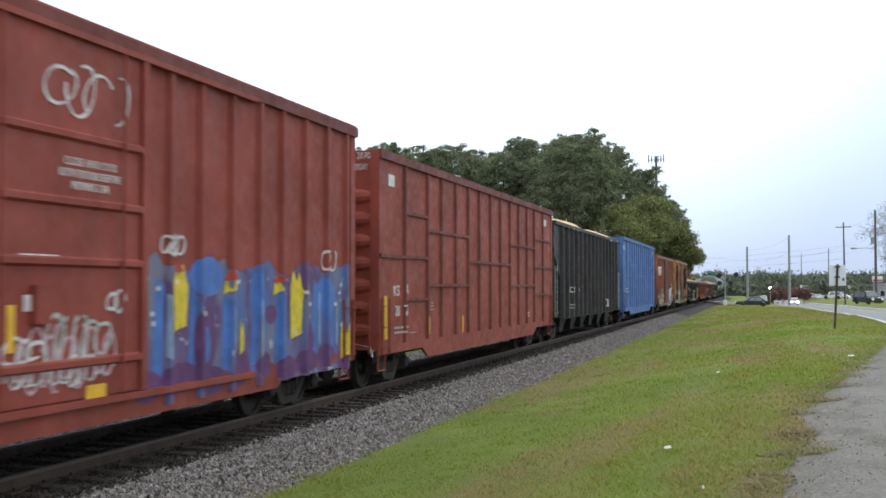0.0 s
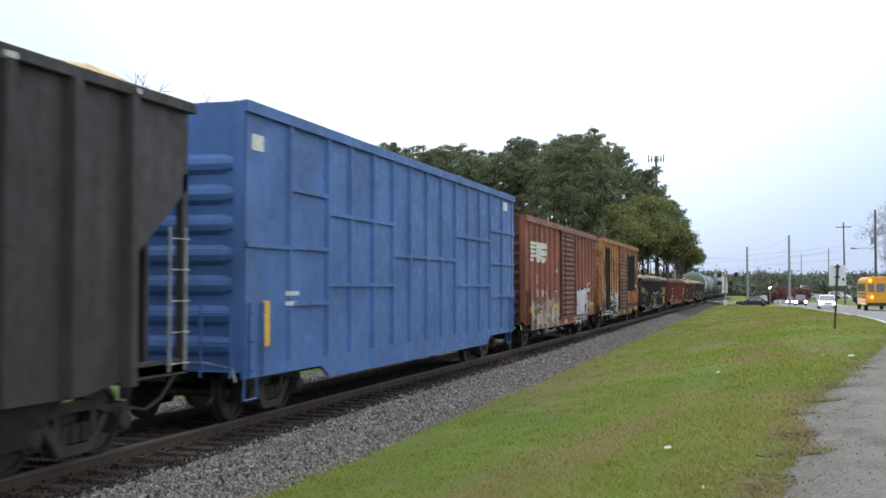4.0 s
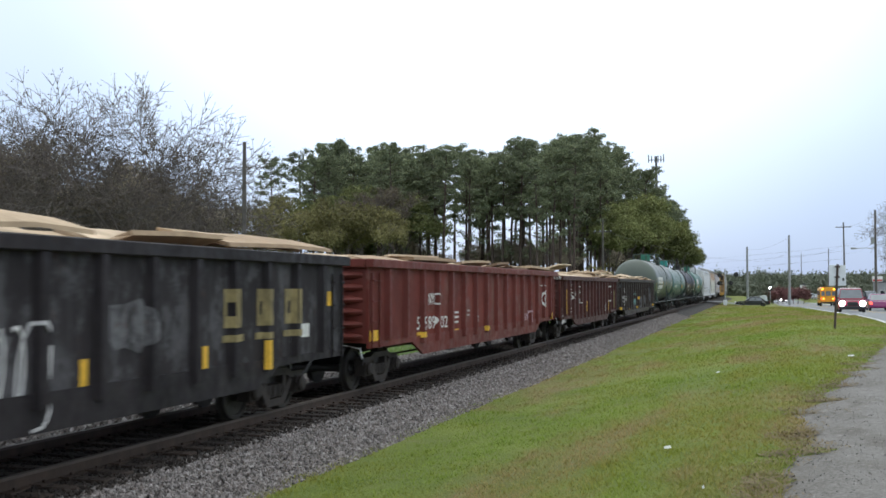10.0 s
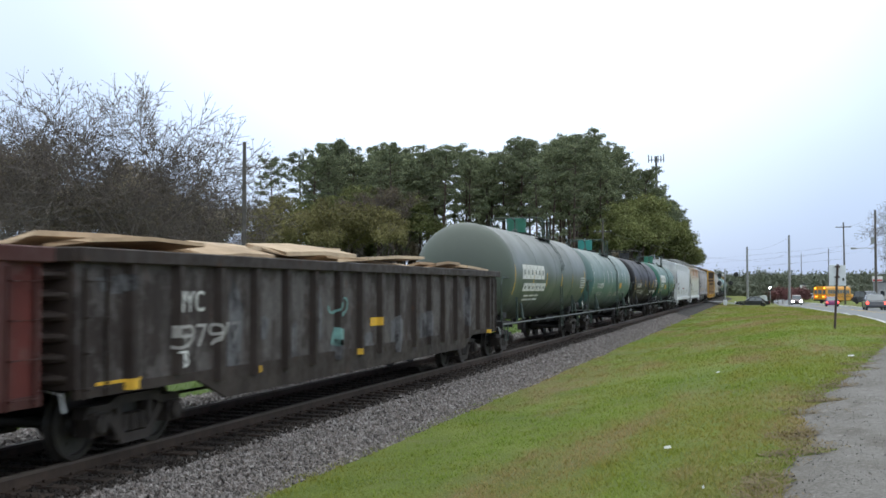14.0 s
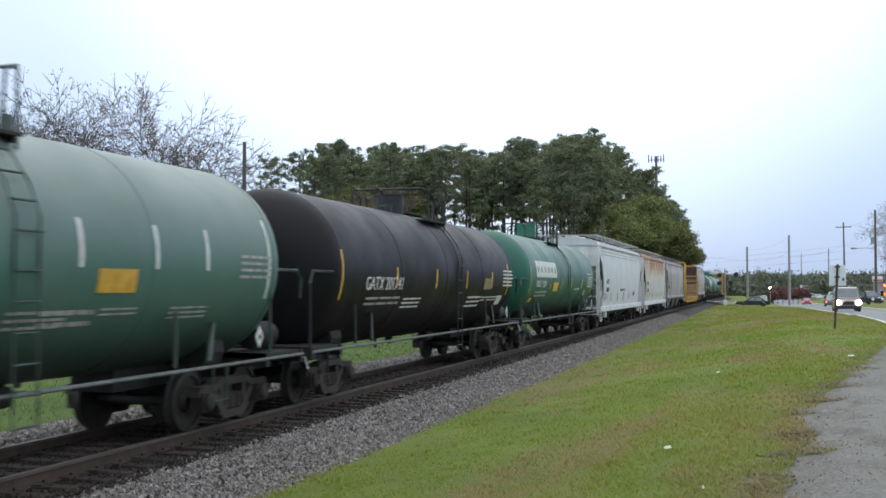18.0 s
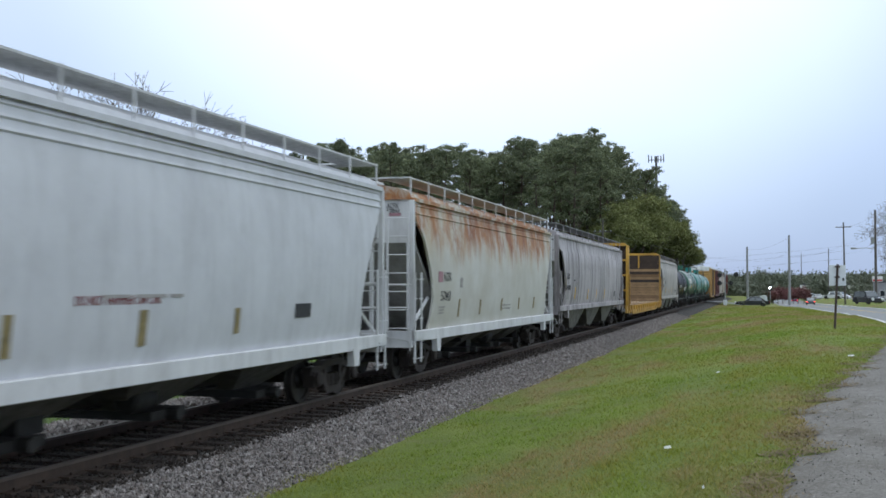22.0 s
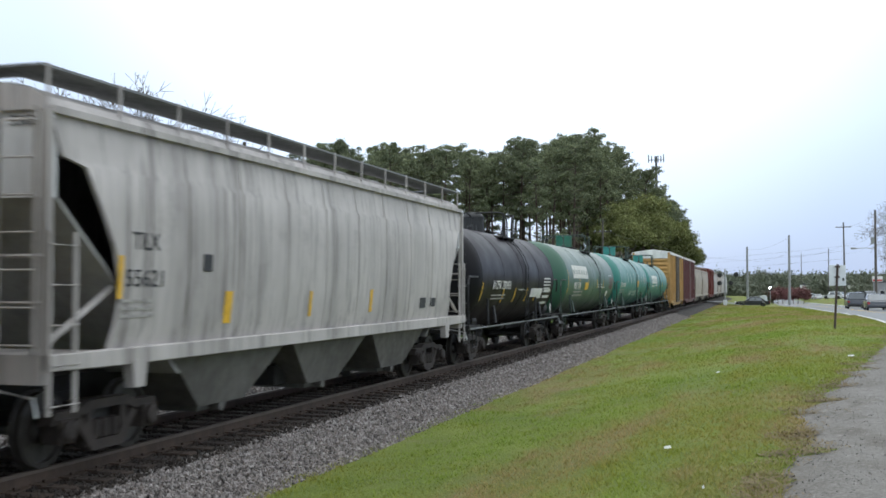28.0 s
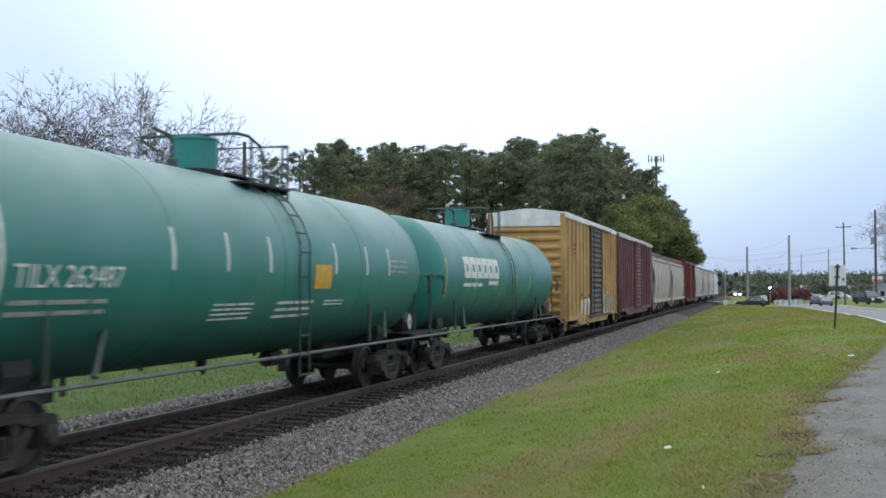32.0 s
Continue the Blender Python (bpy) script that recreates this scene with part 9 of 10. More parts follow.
def leafed(wood, tips, H, leaf_mat, leaves, leaf_low, size, rnd):
    """Brings a grown tree to its height and hangs leaf tufts round its twig ends."""
    top = max(t.z for t in tips)
    loose = 0.22 if size < 0.07 else 0.6
    k = H / top
    wood.v = [(x * k, y * k, z * k) for x, y, z in wood.v]
    crown = None
    if leaves:
        v, f = [], []
        pool = sorted(tips, key=lambda t: t.z)
        for i in range(leaves):
            t = pool[int(len(pool) * (rnd.random() ** (1.5 if leaf_low else 0.9)))] * k
            clump(v, f, t + Vector((rnd.uniform(-loose, loose), rnd.uniform(-loose, loose), rnd.uniform(-2 * loose, 0.0))), loose * 1.15, 5, rnd, size)
        crown = Shape()
        crown.v, crown.f = v, f
        crown = raw_mesh(crown, "crown", leaf_mat)
    return raw_mesh(wood, "trunk", GREY_BARK), crown


def fan_limb(wood, tips, p, d, ln, r, level, depth, rnd):
    """A limb that spreads into a fan of ever finer twigs."""
    pts, rr, cur, dirn = [p], [r], Vector(p), Vector(d).normalized()
    k = 4 if level < 3 else 2
    for i in range(k):
        dirn = (dirn + Vector((rnd.uniform(-0.12, 0.12), rnd.uniform(-0.12, 0.12), rnd.uniform(-0.08, 0.06)))).normalized()
        cur = cur + dirn * ln / k
        pts.append(cur.copy())
        rr.append(r * (1 - 0.5 * (i + 1) / k))
    wood.tube(pts, rr, 7 if level == 0 else 5 if level == 1 else 3)
    if level >= depth:
        tips.append(cur)
        return
    ends = 5 if level == 0 else 3
    side = 0 if level == 0 else 2
    a0 = rnd.random() * 6.28
    for i in range(ends + side):
        at = pts[-1] if i < ends else pts[rnd.randint(1, len(pts) - 2) if len(pts) > 2 else 1]
        spread = radians(rnd.uniform(30, 62) if level == 0 and i else rnd.uniform(4, 14) if level == 0 else rnd.uniform(18, 42) if i < ends else rnd.uniform(38, 66))
        a = a0 + 6.28 * i / (ends if i < ends else 2) + rnd.uniform(-0.5, 0.5)
        u = dirn.orthogonal().normalized()
        w = dirn.cross(u)
        way = dirn * math.cos(spread) + (u * math.cos(a) + w * math.sin(a)) * math.sin(spread)
        fan_limb(wood, tips, at, way, ln * (rnd.uniform(1.15, 1.5) if level == 0 else rnd.uniform(0.55, 0.74) if i < ends else rnd.uniform(0.4, 0.6)),
                 max(0.023, rr[-1] * (rnd.uniform(0.58, 0.78) if i < ends else 0.5)), level + 1, depth, rnd)


def fan_meshes(seed, H, leaf_mat, leaves, size):
    """A wide-crowned leafless tree, its twigs drawn out into a fine rounded fan."""
    rnd = random.Random(seed)
    wood, tips = Shape(), []
    fan_limb(wood, tips, Vector((0, 0, 0)), Vector((rnd.uniform(-0.02, 0.02), rnd.uniform(-0.02, 0.02), 1)), H * 0.22, 0.36, 0, 5, rnd)
    return leafed(wood, tips, H, leaf_mat, leaves, True, size, rnd)


# the top of the wood as seen from the lot: bearing in degrees, rise over run
WOOD_TOP = ((-25.9, 0.1105), (-25.0, 0.1281), (-23.3, 0.1225), (-21.5, 0.1347), (-20.4, 0.1262), (-18.6, 0.1326), (-17.6, 0.1198), (-15.9, 0.1317), (-14.5, 0.1301), (-13.6, 0.1182), (-13.0, 0.1377),
            (-11.7, 0.1375), (-11.2, 0.1271), (-10.5, 0.1383), (-9.8, 0.1443), (-8.7, 0.1388), (-8.3, 0.1254), (-7.9, 0.1344), (-7.0, 0.1301), (-6.6, 0.1167), (-5.9, 0.1113), (-5.2, 0.0959), (-4.8, 0.0806),
            (-4.2, 0.0754), (-4.0, 0.0632), (-3.4, 0.0531), (-3.1, 0.034), (-2.9, 0.0215))


def wood_height(x, y):
    """How high a tree of the wood may stand at a place."""
    rise = np.interp(math.degrees(math.atan2(x - EYE.x, y - EYE.y)), [b for b, r in WOOD_TOP], [r for b, r in WOOD_TOP])
    return float(EYE.z + rise * math.hypot(x - EYE.x, y - EYE.y) - ground_z(x, y))


def tree(name, meshes, x, y, label, category, scale=1.0, turn=0.0, z=None, group=""):
    t = thing(name, label, category, (x, y, (ground_z(x, y) if z is None else z) - 0.1), turn, group)
    if group == "pines of the wood":
        scale = min(1.3, wood_height(x, y) / 26.0) * random.Random(int(x * 91 + y * 37)).uniform(0.90, 1.01)
    elif group == "broadleaf trees of the wood":
        scale = min(scale, 0.93 * wood_height(x, y) / 15.0)
    for nm, me in zip(("trunk", "crown"), meshes):
        if me:
            o = part(nm, me, None, t)
            o.scale = (scale, scale, scale)
    return t


PINES = [pine_meshes(100 + i, 25.5, b, sp) for i, (b, sp) in enumerate(((0.50, 2.2), (0.46, 2.5), (0.56, 2.0), (0.42, 2.6), (0.52, 2.3), (0.48, 1.9), (0.60, 2.2), (0.54, 2.4)))]
LEAFY = [bare_meshes(200 + i, 15.0, OLIVE, 2600, False, 0.15) for i in range(3)]
BROWNS = [bare_meshes(220 + i, 13.0, BROWN_LEAF, 1500, False, 0.12) for i in range(3)]
BARES = [fan_meshes(240 + i, 18.0, HAZE_LEAF, 1500, 0.06) for i in range(4)]
FILL_LEAF = leafy("grey_brown_bud_leaves", [(0.30, 0.25, 0.20), (0.37, 0.31, 0.25), (0.32, 0.28, 0.18), (0.26, 0.215, 0.185)])
FILLS = [bare_meshes(230 + i, 13.0, FILL_LEAF, 1900, False, 0.10) for i in range(3)]
THICKETS = [bare_meshes(270 + i, 13.0, HAZE_LEAF, 1900, False, 0.055, 0.14, 5) for i in range(3)]
PINE_WORDS = "tall pine tree with bare stem and dark crown"
OLIVE_WORDS = "olive-green broadleaf tree at the wood's edge"


def edge_x(y):
    """The wood's edge along the line, which draws near to the track where the line bends away."""
    return -27.5 + 9.0 * smooth(205, 300, y)


rnd = random.Random(8)
# the wood's near edge runs square to the track, its flank along it
for i in range(44):
    d = 27 + 52 * (i + rnd.uniform(-0.3, 0.3)) / 44
    hs = 1.0 + 0.05 * math.sin(d * 0.55) - 0.06 * smooth(47, 51, d) * (1 - smooth(53, 58, d)) + 0.04 * smooth(58, 64, d)
    tree("pine_tree", PINES[(i * 3) % 8], -d, 170 + rnd.uniform(-8, 22), PINE_WORDS, "tree", hs * rnd.uniform(0.91, 1.05), rnd.uniform(0, 360), group="pines of the wood")
for i in range(34):
    y = 172 + 130 * (i / 33)
    tree("pine_tree", PINES[(i * 5 + 2) % 8], edge_x(y) - rnd.uniform(0, 6), y, PINE_WORDS, "tree", rnd.uniform(0.90, 1.06), rnd.uniform(0, 360), group="pines of the wood")
for x, y in ((-41, 177), (-42.5, 186), (-40.2, 190), (-47, 188), (-49, 196), (-44, 200), (-52, 205)):
    tree("pine_tree", PINES[int(-x) % 8], x, y, PINE_WORDS, "tree", 1.0, 50 * x, group="pines of the wood")
# deeper ranks, which close the wood at its flank and its far corner
for i in range(38):
    x, y = (-34 - rnd.uniform(0, 8), 215 + 75 * rnd.random()) if i < 16 else (-57 - rnd.uniform(0, 26), 186 + rnd.uniform(0, 40))
    tree("pine_tree", PINES[(i * 7 + 1) % 8], x, y, PINE_WORDS, "tree", rnd.uniform(0.90, 1.06), rnd.uniform(0, 360), group="pines of the wood")
for i in range(18):
    x, y = (-29 - rnd.uniform(0, 5), 225 + 70 * rnd.random()) if i < 8 else (-57 - rnd.uniform(0, 26), 178 + rnd.uniform(0, 20))
    tree("broadleaf_tree", LEAFY[i % 3], x, y, "olive-green broadleaf tree inside the wood", "tree", rnd.uniform(0.8, 1.1), rnd.uniform(0, 360), group="broadleaf trees of the wood")
for i in range(22):
    y = 190 + 5.2 * i + rnd.uniform(-2, 2)
    tall = float(np.interp(y, (190, 225, 270, 305), (0.95, 1.35, 1.15, 0.70)))
    tree("broadleaf_tree", LEAFY[i % 3], edge_x(y) + 1.5 - rnd.uniform(0, 3), y, OLIVE_WORDS, "tree", tall * rnd.uniform(0.9, 1.1), rnd.uniform(0, 360), group="broadleaf trees of the wood")
for x, y, sc in ((-52, 170, 1.1), (-56, 168, 1.25), (-60, 164, 1.2), (-64, 162, 1.25), (-68, 162, 1.1)):
    tree("broadleaf_tree", LEAFY[int(-x) % 3], x, y, OLIVE_WORDS, "tree", sc, 37 * x, group="broadleaf trees of the wood")
for i in range(10):
    d = 55 + 2.8 * i
    tree("broadleaf_tree", BROWNS[i % 3], -d, 150 + rnd.uniform(-6, 8), "brown-olive autumn broadleaf tree", "tree", rnd.uniform(0.95, 1.3), rnd.uniform(0, 360), group="broadleaf trees of the wood")
for i in range(20):
    d = 29 + 2.3 * i
    tree("broadleaf_tree", FILLS[(i + 1) % 3], -d, 188 + rnd.uniform(-6, 16), "brown-olive autumn broadleaf tree", "tree", rnd.uniform(0.55, 0.92), rnd.uniform(0, 360), group="broadleaf trees of the wood")
# bare trees on the near side of the clearing, brown thickets and olive-brown trees behind them
for x, y, sc, k in ((-51.0, 80, 1.14, 0), (-57.5, 76, 1.10, 1), (-63.5, 90, 1.0, 2), (-49.0, 84, 0.84, 3), (-52.5, 95, 0.82, 1), (-42.5, 79, 0.50, 2), (-70.0, 84, 1.08, 3), (-62.0, 104, 0.95, 0), (-46.5, 80, 0.60, 3), (-60, 72, 0.95, 2), (-54.5, 84, 0.95, 3)):
    tree("bare_tree", BARES[k], x, y, "leafless grey-brown tree with fine twigs", "tree", sc, 40 * x + 17 * y, group="bare trees of the clearing")
for i in range(10):
    ratio, y = 0.80 - 0.24 * ((i * 0.618) % 1.0), 86 + 24 * ((i * 0.414) % 1.0)
    tree("bare_tree", THICKETS[i % 3], -ratio * y, y, "twiggy leafless tree with a brown haze of buds", "tree", rnd.uniform(0.75, 1.05) * (0.7 if ratio < 0.60 else 1.0), 31 * i, group="bare trees of the clearing")
for i in range(16):
    ratio, y = 0.82 - 0.30 * (i + 0.5) / 16, 100 + 12 * ((i * 0.618) % 1.0)
    tree("broadleaf_tree", FILLS[i % 3], -ratio * y, y, "brown-olive broadleaf tree among bare trees", "tree", float(np.interp(ratio, (0.53, 0.60, 0.68, 0.80), (0.70, 1.05, 1.30, 1.4))) * rnd.uniform(0.75, 1.08), 31 * i, group="broadleaf trees of the clearing")
for x, y, k, sc in ((-58.5, 160, 0, 1.3), (-55.5, 158, 1, 1.4), (-53.0, 161, 2, 1.25)):
    tree("bare_tree", THICKETS[k], x, y, "twiggy leafless tree with a brown haze of buds", "tree", sc, 31 * x, group="bare trees by the wood")
for x, y, sc in ((14.9, 128, 0.66), (16.4, 133, 0.70)):
    tree("bare_tree", BARES[2], x, y, "leafless grey-brown tree with fine twigs", "tree", sc, 20, group="bare trees by the road")
# low red-leaved trees by the far road, woods round the horizon
REDS = bare_meshes(260, 5.2, RED_LEAF, 420, True, 0.2, 0.1)
for i in range(7):
    tree("red_leaved_tree", REDS, 3.0 + i * 1.35, 318 + 4 * (i % 3), "small dull red autumn tree", "tree", 0.80 + 0.08 * (i % 3), 50 * i, group="red-leaved trees")
v, f = [], []
rnd = random.Random(31)


def canopy_top(x):
    return 12.0 + 3.0 * noise.noise((x * 0.02, 7, 0)) + 2.0 * noise.noise((x * 0.07, 3, 0))


# a closed bank of foliage, and crowns that stand out of it
for i in range(340):
    x = -806 + 3.4 * i
    k = len(v)
    for xx in (x, x + 3.4):
        v += [(xx, 612, -3), (xx, 606, canopy_top(xx) - 3.2), (xx, 618, canopy_top(xx) - 3.6)]
    f += [(k, k + 3, k + 4, k + 1), (k + 1, k + 4, k + 5, k + 2)]
for i in range(450):
    x, y = (-330 + 680 * (i + rnd.random()) / 330 if i < 330 else -800 + 470 * rnd.random()), rnd.uniform(560, 606)
    h = canopy_top(x) * rnd.uniform(0.80, 1.04)
    r = rnd.uniform(2.6, 4.2)
    for k in range(3):
        clump(v, f, (x, y, -2.3 + h - r * (0.55 + 0.9 * k)), r * (1.0 + 0.2 * k), 190, rnd, 0.5, 0.8)
s = Shape()
s.v, s.f = v, f
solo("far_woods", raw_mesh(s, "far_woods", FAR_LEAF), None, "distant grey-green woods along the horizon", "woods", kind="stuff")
# a hedge and low trees behind the crossing and the junction
v, f = [], []
for i in range(120):
    x, y = -40 + 43 * rnd.random(), 318 + rnd.uniform(0, 14)
    h = rnd.uniform(2.5, 6.0)
    for k in range(3):
        clump(v, f, (x, y, -1.6 + h * (k + 0.6) / 3), 1.5, 60, rnd, 0.34)
for i in range(70):
    x, y = 14 + 44 * rnd.random(), 345 + rnd.uniform(0, 14)
    h = rnd.uniform(3.0, 8.0)
    for k in range(3):
        clump(v, f, (x, y, -1.6 + h * (k + 0.6) / 3), 1.7, 60, rnd, 0.42)
s = Shape()
s.v, s.f = v, f
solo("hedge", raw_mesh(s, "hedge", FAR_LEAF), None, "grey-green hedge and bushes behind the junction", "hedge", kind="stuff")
# undergrowth at the foot of the wood and the clearing's hedge
v, f = [], []
for i in range(380):
    if i % 2:
        x, y = -26 - 60 * rnd.random(), 166 + rnd.uniform(-6, 20)
        h = rnd.uniform(0.6, 2.4)
    else:
        x, y = -22 - rnd.uniform(0, 6), 165 + 330 * rnd.random()
        h = rnd.uniform(2.0, 8.0)
    for k in range(3):
        clump(v, f, (x + rnd.uniform(-1, 1), y + rnd.uniform(-1, 1), 0.3 + h * (k + 0.5) / 3), 1.1, 12, rnd, 0.3)
for i in range(150):
    x, y = -36 - 38 * rnd.random(), 90 + rnd.uniform(-4, 22)
    h = rnd.uniform(1.0, 4.2)
    for k in range(3):
        clump(v, f, (x + rnd.uniform(-1, 1), y + rnd.uniform(-1, 1), 0.3 + h * (k + 0.5) / 3), 1.0, 12, rnd, 0.24)
s = Shape()
s.v, s.f = v, f
solo("undergrowth", raw_mesh(s, "undergrowth", BROWN_LEAF), None, "brown-green shrubs under the trees", "shrubs", kind="stuff")

# ---- poles, wires, signs, crossing signals, buildings ----
POLE_WOOD = plain("weathered_pole_wood", (0.1020, 0.0899, 0.0825), 0.95, 0, 0.25, 2, 0.5)
POLE_GREY = plain("galvanised_pole", (0.33, 0.335, 0.34), 0.6, 0.4, 0.12, 2)
WIRE = plain("black_cable", (0.05, 0.05, 0.055), 0.7, 0, 0.1, 2)
SIGN_BACK = plain("bare_aluminium_sign", (0.72, 0.74, 0.78), 0.45, 0.3, 0.06, 5)
POST_BROWN = plain("rusted_post", (0.075, 0.055, 0.05), 0.85, 0.2, 0.2, 6)
CLAD_WHITE = plain("white_siding", (0.74, 0.74, 0.72), 0.8, 0, 0.06, 3)
ROOF_GREY = plain("grey_shingle", (0.10, 0.10, 0.105), 0.9, 0, 0.2, 3, 0.4)
SHOP_GREY = plain("grey_stucco", (0.30, 0.30, 0.31), 0.9, 0, 0.1, 2)
GLASS_DARK = plain("window_glass", (0.03, 0.035, 0.04), 0.12, 0, 0.2, 2)
LAMP_WHITE = glow("lit_white_lamp", (1.0, 0.97, 0.92), 12.0)
RED_PLATE = plain("red_sign_plate", (0.50, 0.045, 0.04), 0.6, 0, 0.1, 4)


def pole(x, y, h, mat, label, lean=0.0, arms=(), extras=(), r=0.15, name="utility_pole"):
    z = ground_z(x, y)
    t = thing(name, label, "utility pole", (x, y, z - 0.3))
    part("shaft", Shape().tube([(0, 0, 0), (lean * 0.5, 0, h * 0.5), (lean, 0, h + 0.3)], [r, r * 0.85, r * 0.68], 10), mat, t, smooth=True)
    for za, w in arms:
        part("crossarm", Shape().box(lean - w / 2, lean + w / 2, -0.06, 0.06, za, za + 0.12), POLE_WOOD, t)
        for k in (-0.45, -0.15, 0.15, 0.45):
            part("insulator", Shape().lathe([(0, 0.03), (0.04, 0.05), (0.12, 0.05), (0.14, 0.0)], "z", (lean + k * w, 0, za + 0.12), 8), SIGN_BACK, t)
    for k in extras:
        if k == "transformer":
            part("transformer", Shape().lathe([(h * 0.66, 0.0), (h * 0.66, 0.24), (h * 0.66 + 0.85, 0.24), (h * 0.66 + 0.9, 0.0)], "z", (lean - 0.36, -0.1, 0), 14), POLE_GREY, t)
        if k == "lamp":
            a = part("lamp_arm", Shape().tube([(lean, 0, h * 0.60), (lean - 1.2, -0.2, h * 0.615), (lean - 2.6, -0.4, h * 0.61)], 0.045, 6), POLE_GREY, t)
            part("lamp_head", Shape().box(lean - 3.2, lean - 2.5, -0.55, -0.25, h * 0.60, h * 0.62), POLE_GREY, a, bevel=0.02)
    return t


pole(-28.7, 57.9, 10.8, POLE_WOOD, "weathered wooden utility pole beyond the track")
pole(-18.9, 137.0, 10.9, POLE_WOOD, "weathered wooden utility pole by the wood", arms=((9.6, 2.2),))
pole(-3.3, 276.0, 12.6, POLE_GREY, "tall bare grey pole by the crossing", r=0.30)
pole(4.9, 212.0, 12.9, POLE_GREY, "tall bare grey pole by the road", r=0.26)
pole(12.6, 184.0, 12.9, POLE_WOOD, "wooden utility pole with a crossarm by the road", arms=((12.4, 2.4),), lean=-0.15)
pole(14.9, 160.0, 12.7, POLE_WOOD, "dark wooden utility pole with transformer and street lamp", extras=("transformer", "lamp"), r=0.19)
pole(17.6, 318.0, 13.5, POLE_WOOD, "distant wooden utility pole")
pole(14.2, 430.0, 16.0, POLE_WOOD, "distant wooden utility pole")


def wire(a, b, sag, r, label="thin black overhead cable between the poles"):
    pts = [Vector(a).lerp(Vector(b), i / 10) - Vector((0, 0, 4 * sag * (i / 10) * (1 - i / 10))) for i in range(11)]
    s = Shape().tube(pts, r, 4)
    c = [sum(p[k] for p in pts) / 11 for k in range(3)]
    return solo("overhead_cable", s, WIRE, label, "cable", group="overhead cables")


def ptop(x, y, h):
    return (x, y, ground_z(x, y) + h)


wire(ptop(-28.7, 57.9, 9.0), ptop(-18.9, 137, 9.2), 1.0, 0.012)
wire(ptop(-28.7, 57.9, 8.2), (-62, 66, 8.0), 1.2, 0.012)
wire(ptop(-18.9, 137, 10.3), (-70, 160, 13.0), 1.5, 0.012)
wire(ptop(-18.9, 137, 9.5), ptop(-3.3, 276, 9.4), 1.0, 0.016)
for h0, h1 in ((9.2, 8.4), (8.4, 7.6), (7.2, 6.6)):
    wire(ptop(12.6, 184, h0), (-60, 262, h1), 1.3, 0.012)
for h0, h1 in ((12.3, 12.2), (9.2, 9.6), (8.0, 8.4)):
    wire(ptop(12.6, 184, h0), ptop(14.9, 160, h1), 0.5, 0.012)
    wire(ptop(14.9, 160, h1), (34, 120, h1), 0.8, 0.012)
wire(ptop(4.9, 212, 12.4), ptop(-3.3, 276, 12.0), 0.8, 0.012)
wire(ptop(4.9, 212, 8.8), ptop(14.9, 160, 9.8), 0.9, 0.012)
wire(ptop(-3.3, 276, 9.4), ptop(4.9, 212, 9.8), 0.9, 0.012)

# mobile phone mast behind the wood
MAST_GREY = plain("weathered_mast_steel", (0.14, 0.14, 0.15), 0.7, 0.2, 0.15, 2)
mx, my = -36.4, 405.0
mast = thing("phone_mast", "tall grey phone mast with antenna platform", "mast", (mx, my, ground_z(mx, my) - 0.3))
part("shaft", Shape().tube([(0, 0, 0), (0, 0, 50)], [0.8, 0.4], 10), MAST_GREY, mast, smooth=True)
part("platform", Shape().box(-2.6, 2.6, -0.2, 0.2, 48.6, 48.8).box(-0.2, 0.2, -2.6, 2.6, 48.55, 48.75), MAST_GREY, mast)
for k, x in enumerate((-2.7, -1.6, -0.4, 0.7, 1.7, 2.7)):
    part("antenna", Shape().box(x - 0.18, x + 0.18, -0.3, -0.1, 47.8, 50.2 + 0.5 * (k in (0, 5))), MAST_GREY, mast)

# sign post, seen from behind
sx, sy = 2.68, 45.0
sign = thing("road_sign", "blank back of a white road sign on a brown post", "sign", (sx, sy, ground_z(sx, sy) - 0.15))
part("post", Shape().tube([(0, 0, 0), (0.14, 0.02, 2.62)], 0.045, 6), POST_BROWN, sign)
plate = part("sign_plate", Shape().box(-0.31, 0.31, 0.06, 0.075, 1.80, 2.60), SIGN_BACK, sign, bevel=0.004)
plate.location = (0.13, 0, 0)
part("sticker", Shape().box(0.31, 0.38, 0.05, 0.058, 1.98, 2.10), BLACK_MARK, sign)
part("bracket", Shape().box(0.02, 0.22, 0.03, 0.06, 2.1, 2.16).box(0.03, 0.23, 0.03, 0.06, 2.5, 2.56), POST_BROWN, sign)


def crossing_signal(x, y, arm):
    t = thing("crossing_signal", "level crossing signal mast with black lamp discs", "signal", (x, y, ground_z(x, y) - 0.1))
    part("mast", Shape().tube([(0, 0, 0), (0, 0, 5.2)], 0.09, 8), POLE_GREY, t)
    part("base_cabinet", Shape().box(-0.25, 0.25, -0.22, 0.22, 0, 0.85), SIGN_BACK, t, bevel=0.02)
    for k, (dx, dz) in enumerate(((-0.75, 3.2), (0.75, 3.2), (-0.75, 4.3), (arm, 4.4))):
        a = part("signal_arm", Shape().tube([(0, 0, dz), (dx, 0, dz)], 0.04, 6), POLE_GREY, t)
        part("lamp_disc", Shape().lathe([(-0.06, 0.0), (-0.06, 0.32), (0.02, 0.32), (0.02, 0.0)], "y", (dx, -0.1, dz), 16), BLACK, a)
        part("lamp_hood", Shape().lathe([(-0.3, 0.14), (-0.06, 0.16)], "y", (dx, -0.1, dz), 12), BLACK, a)
    return t


crossing_signal(-4.9, 158.6, 1.5)
crossing_signal(-12.6, 170.5, -1.5)
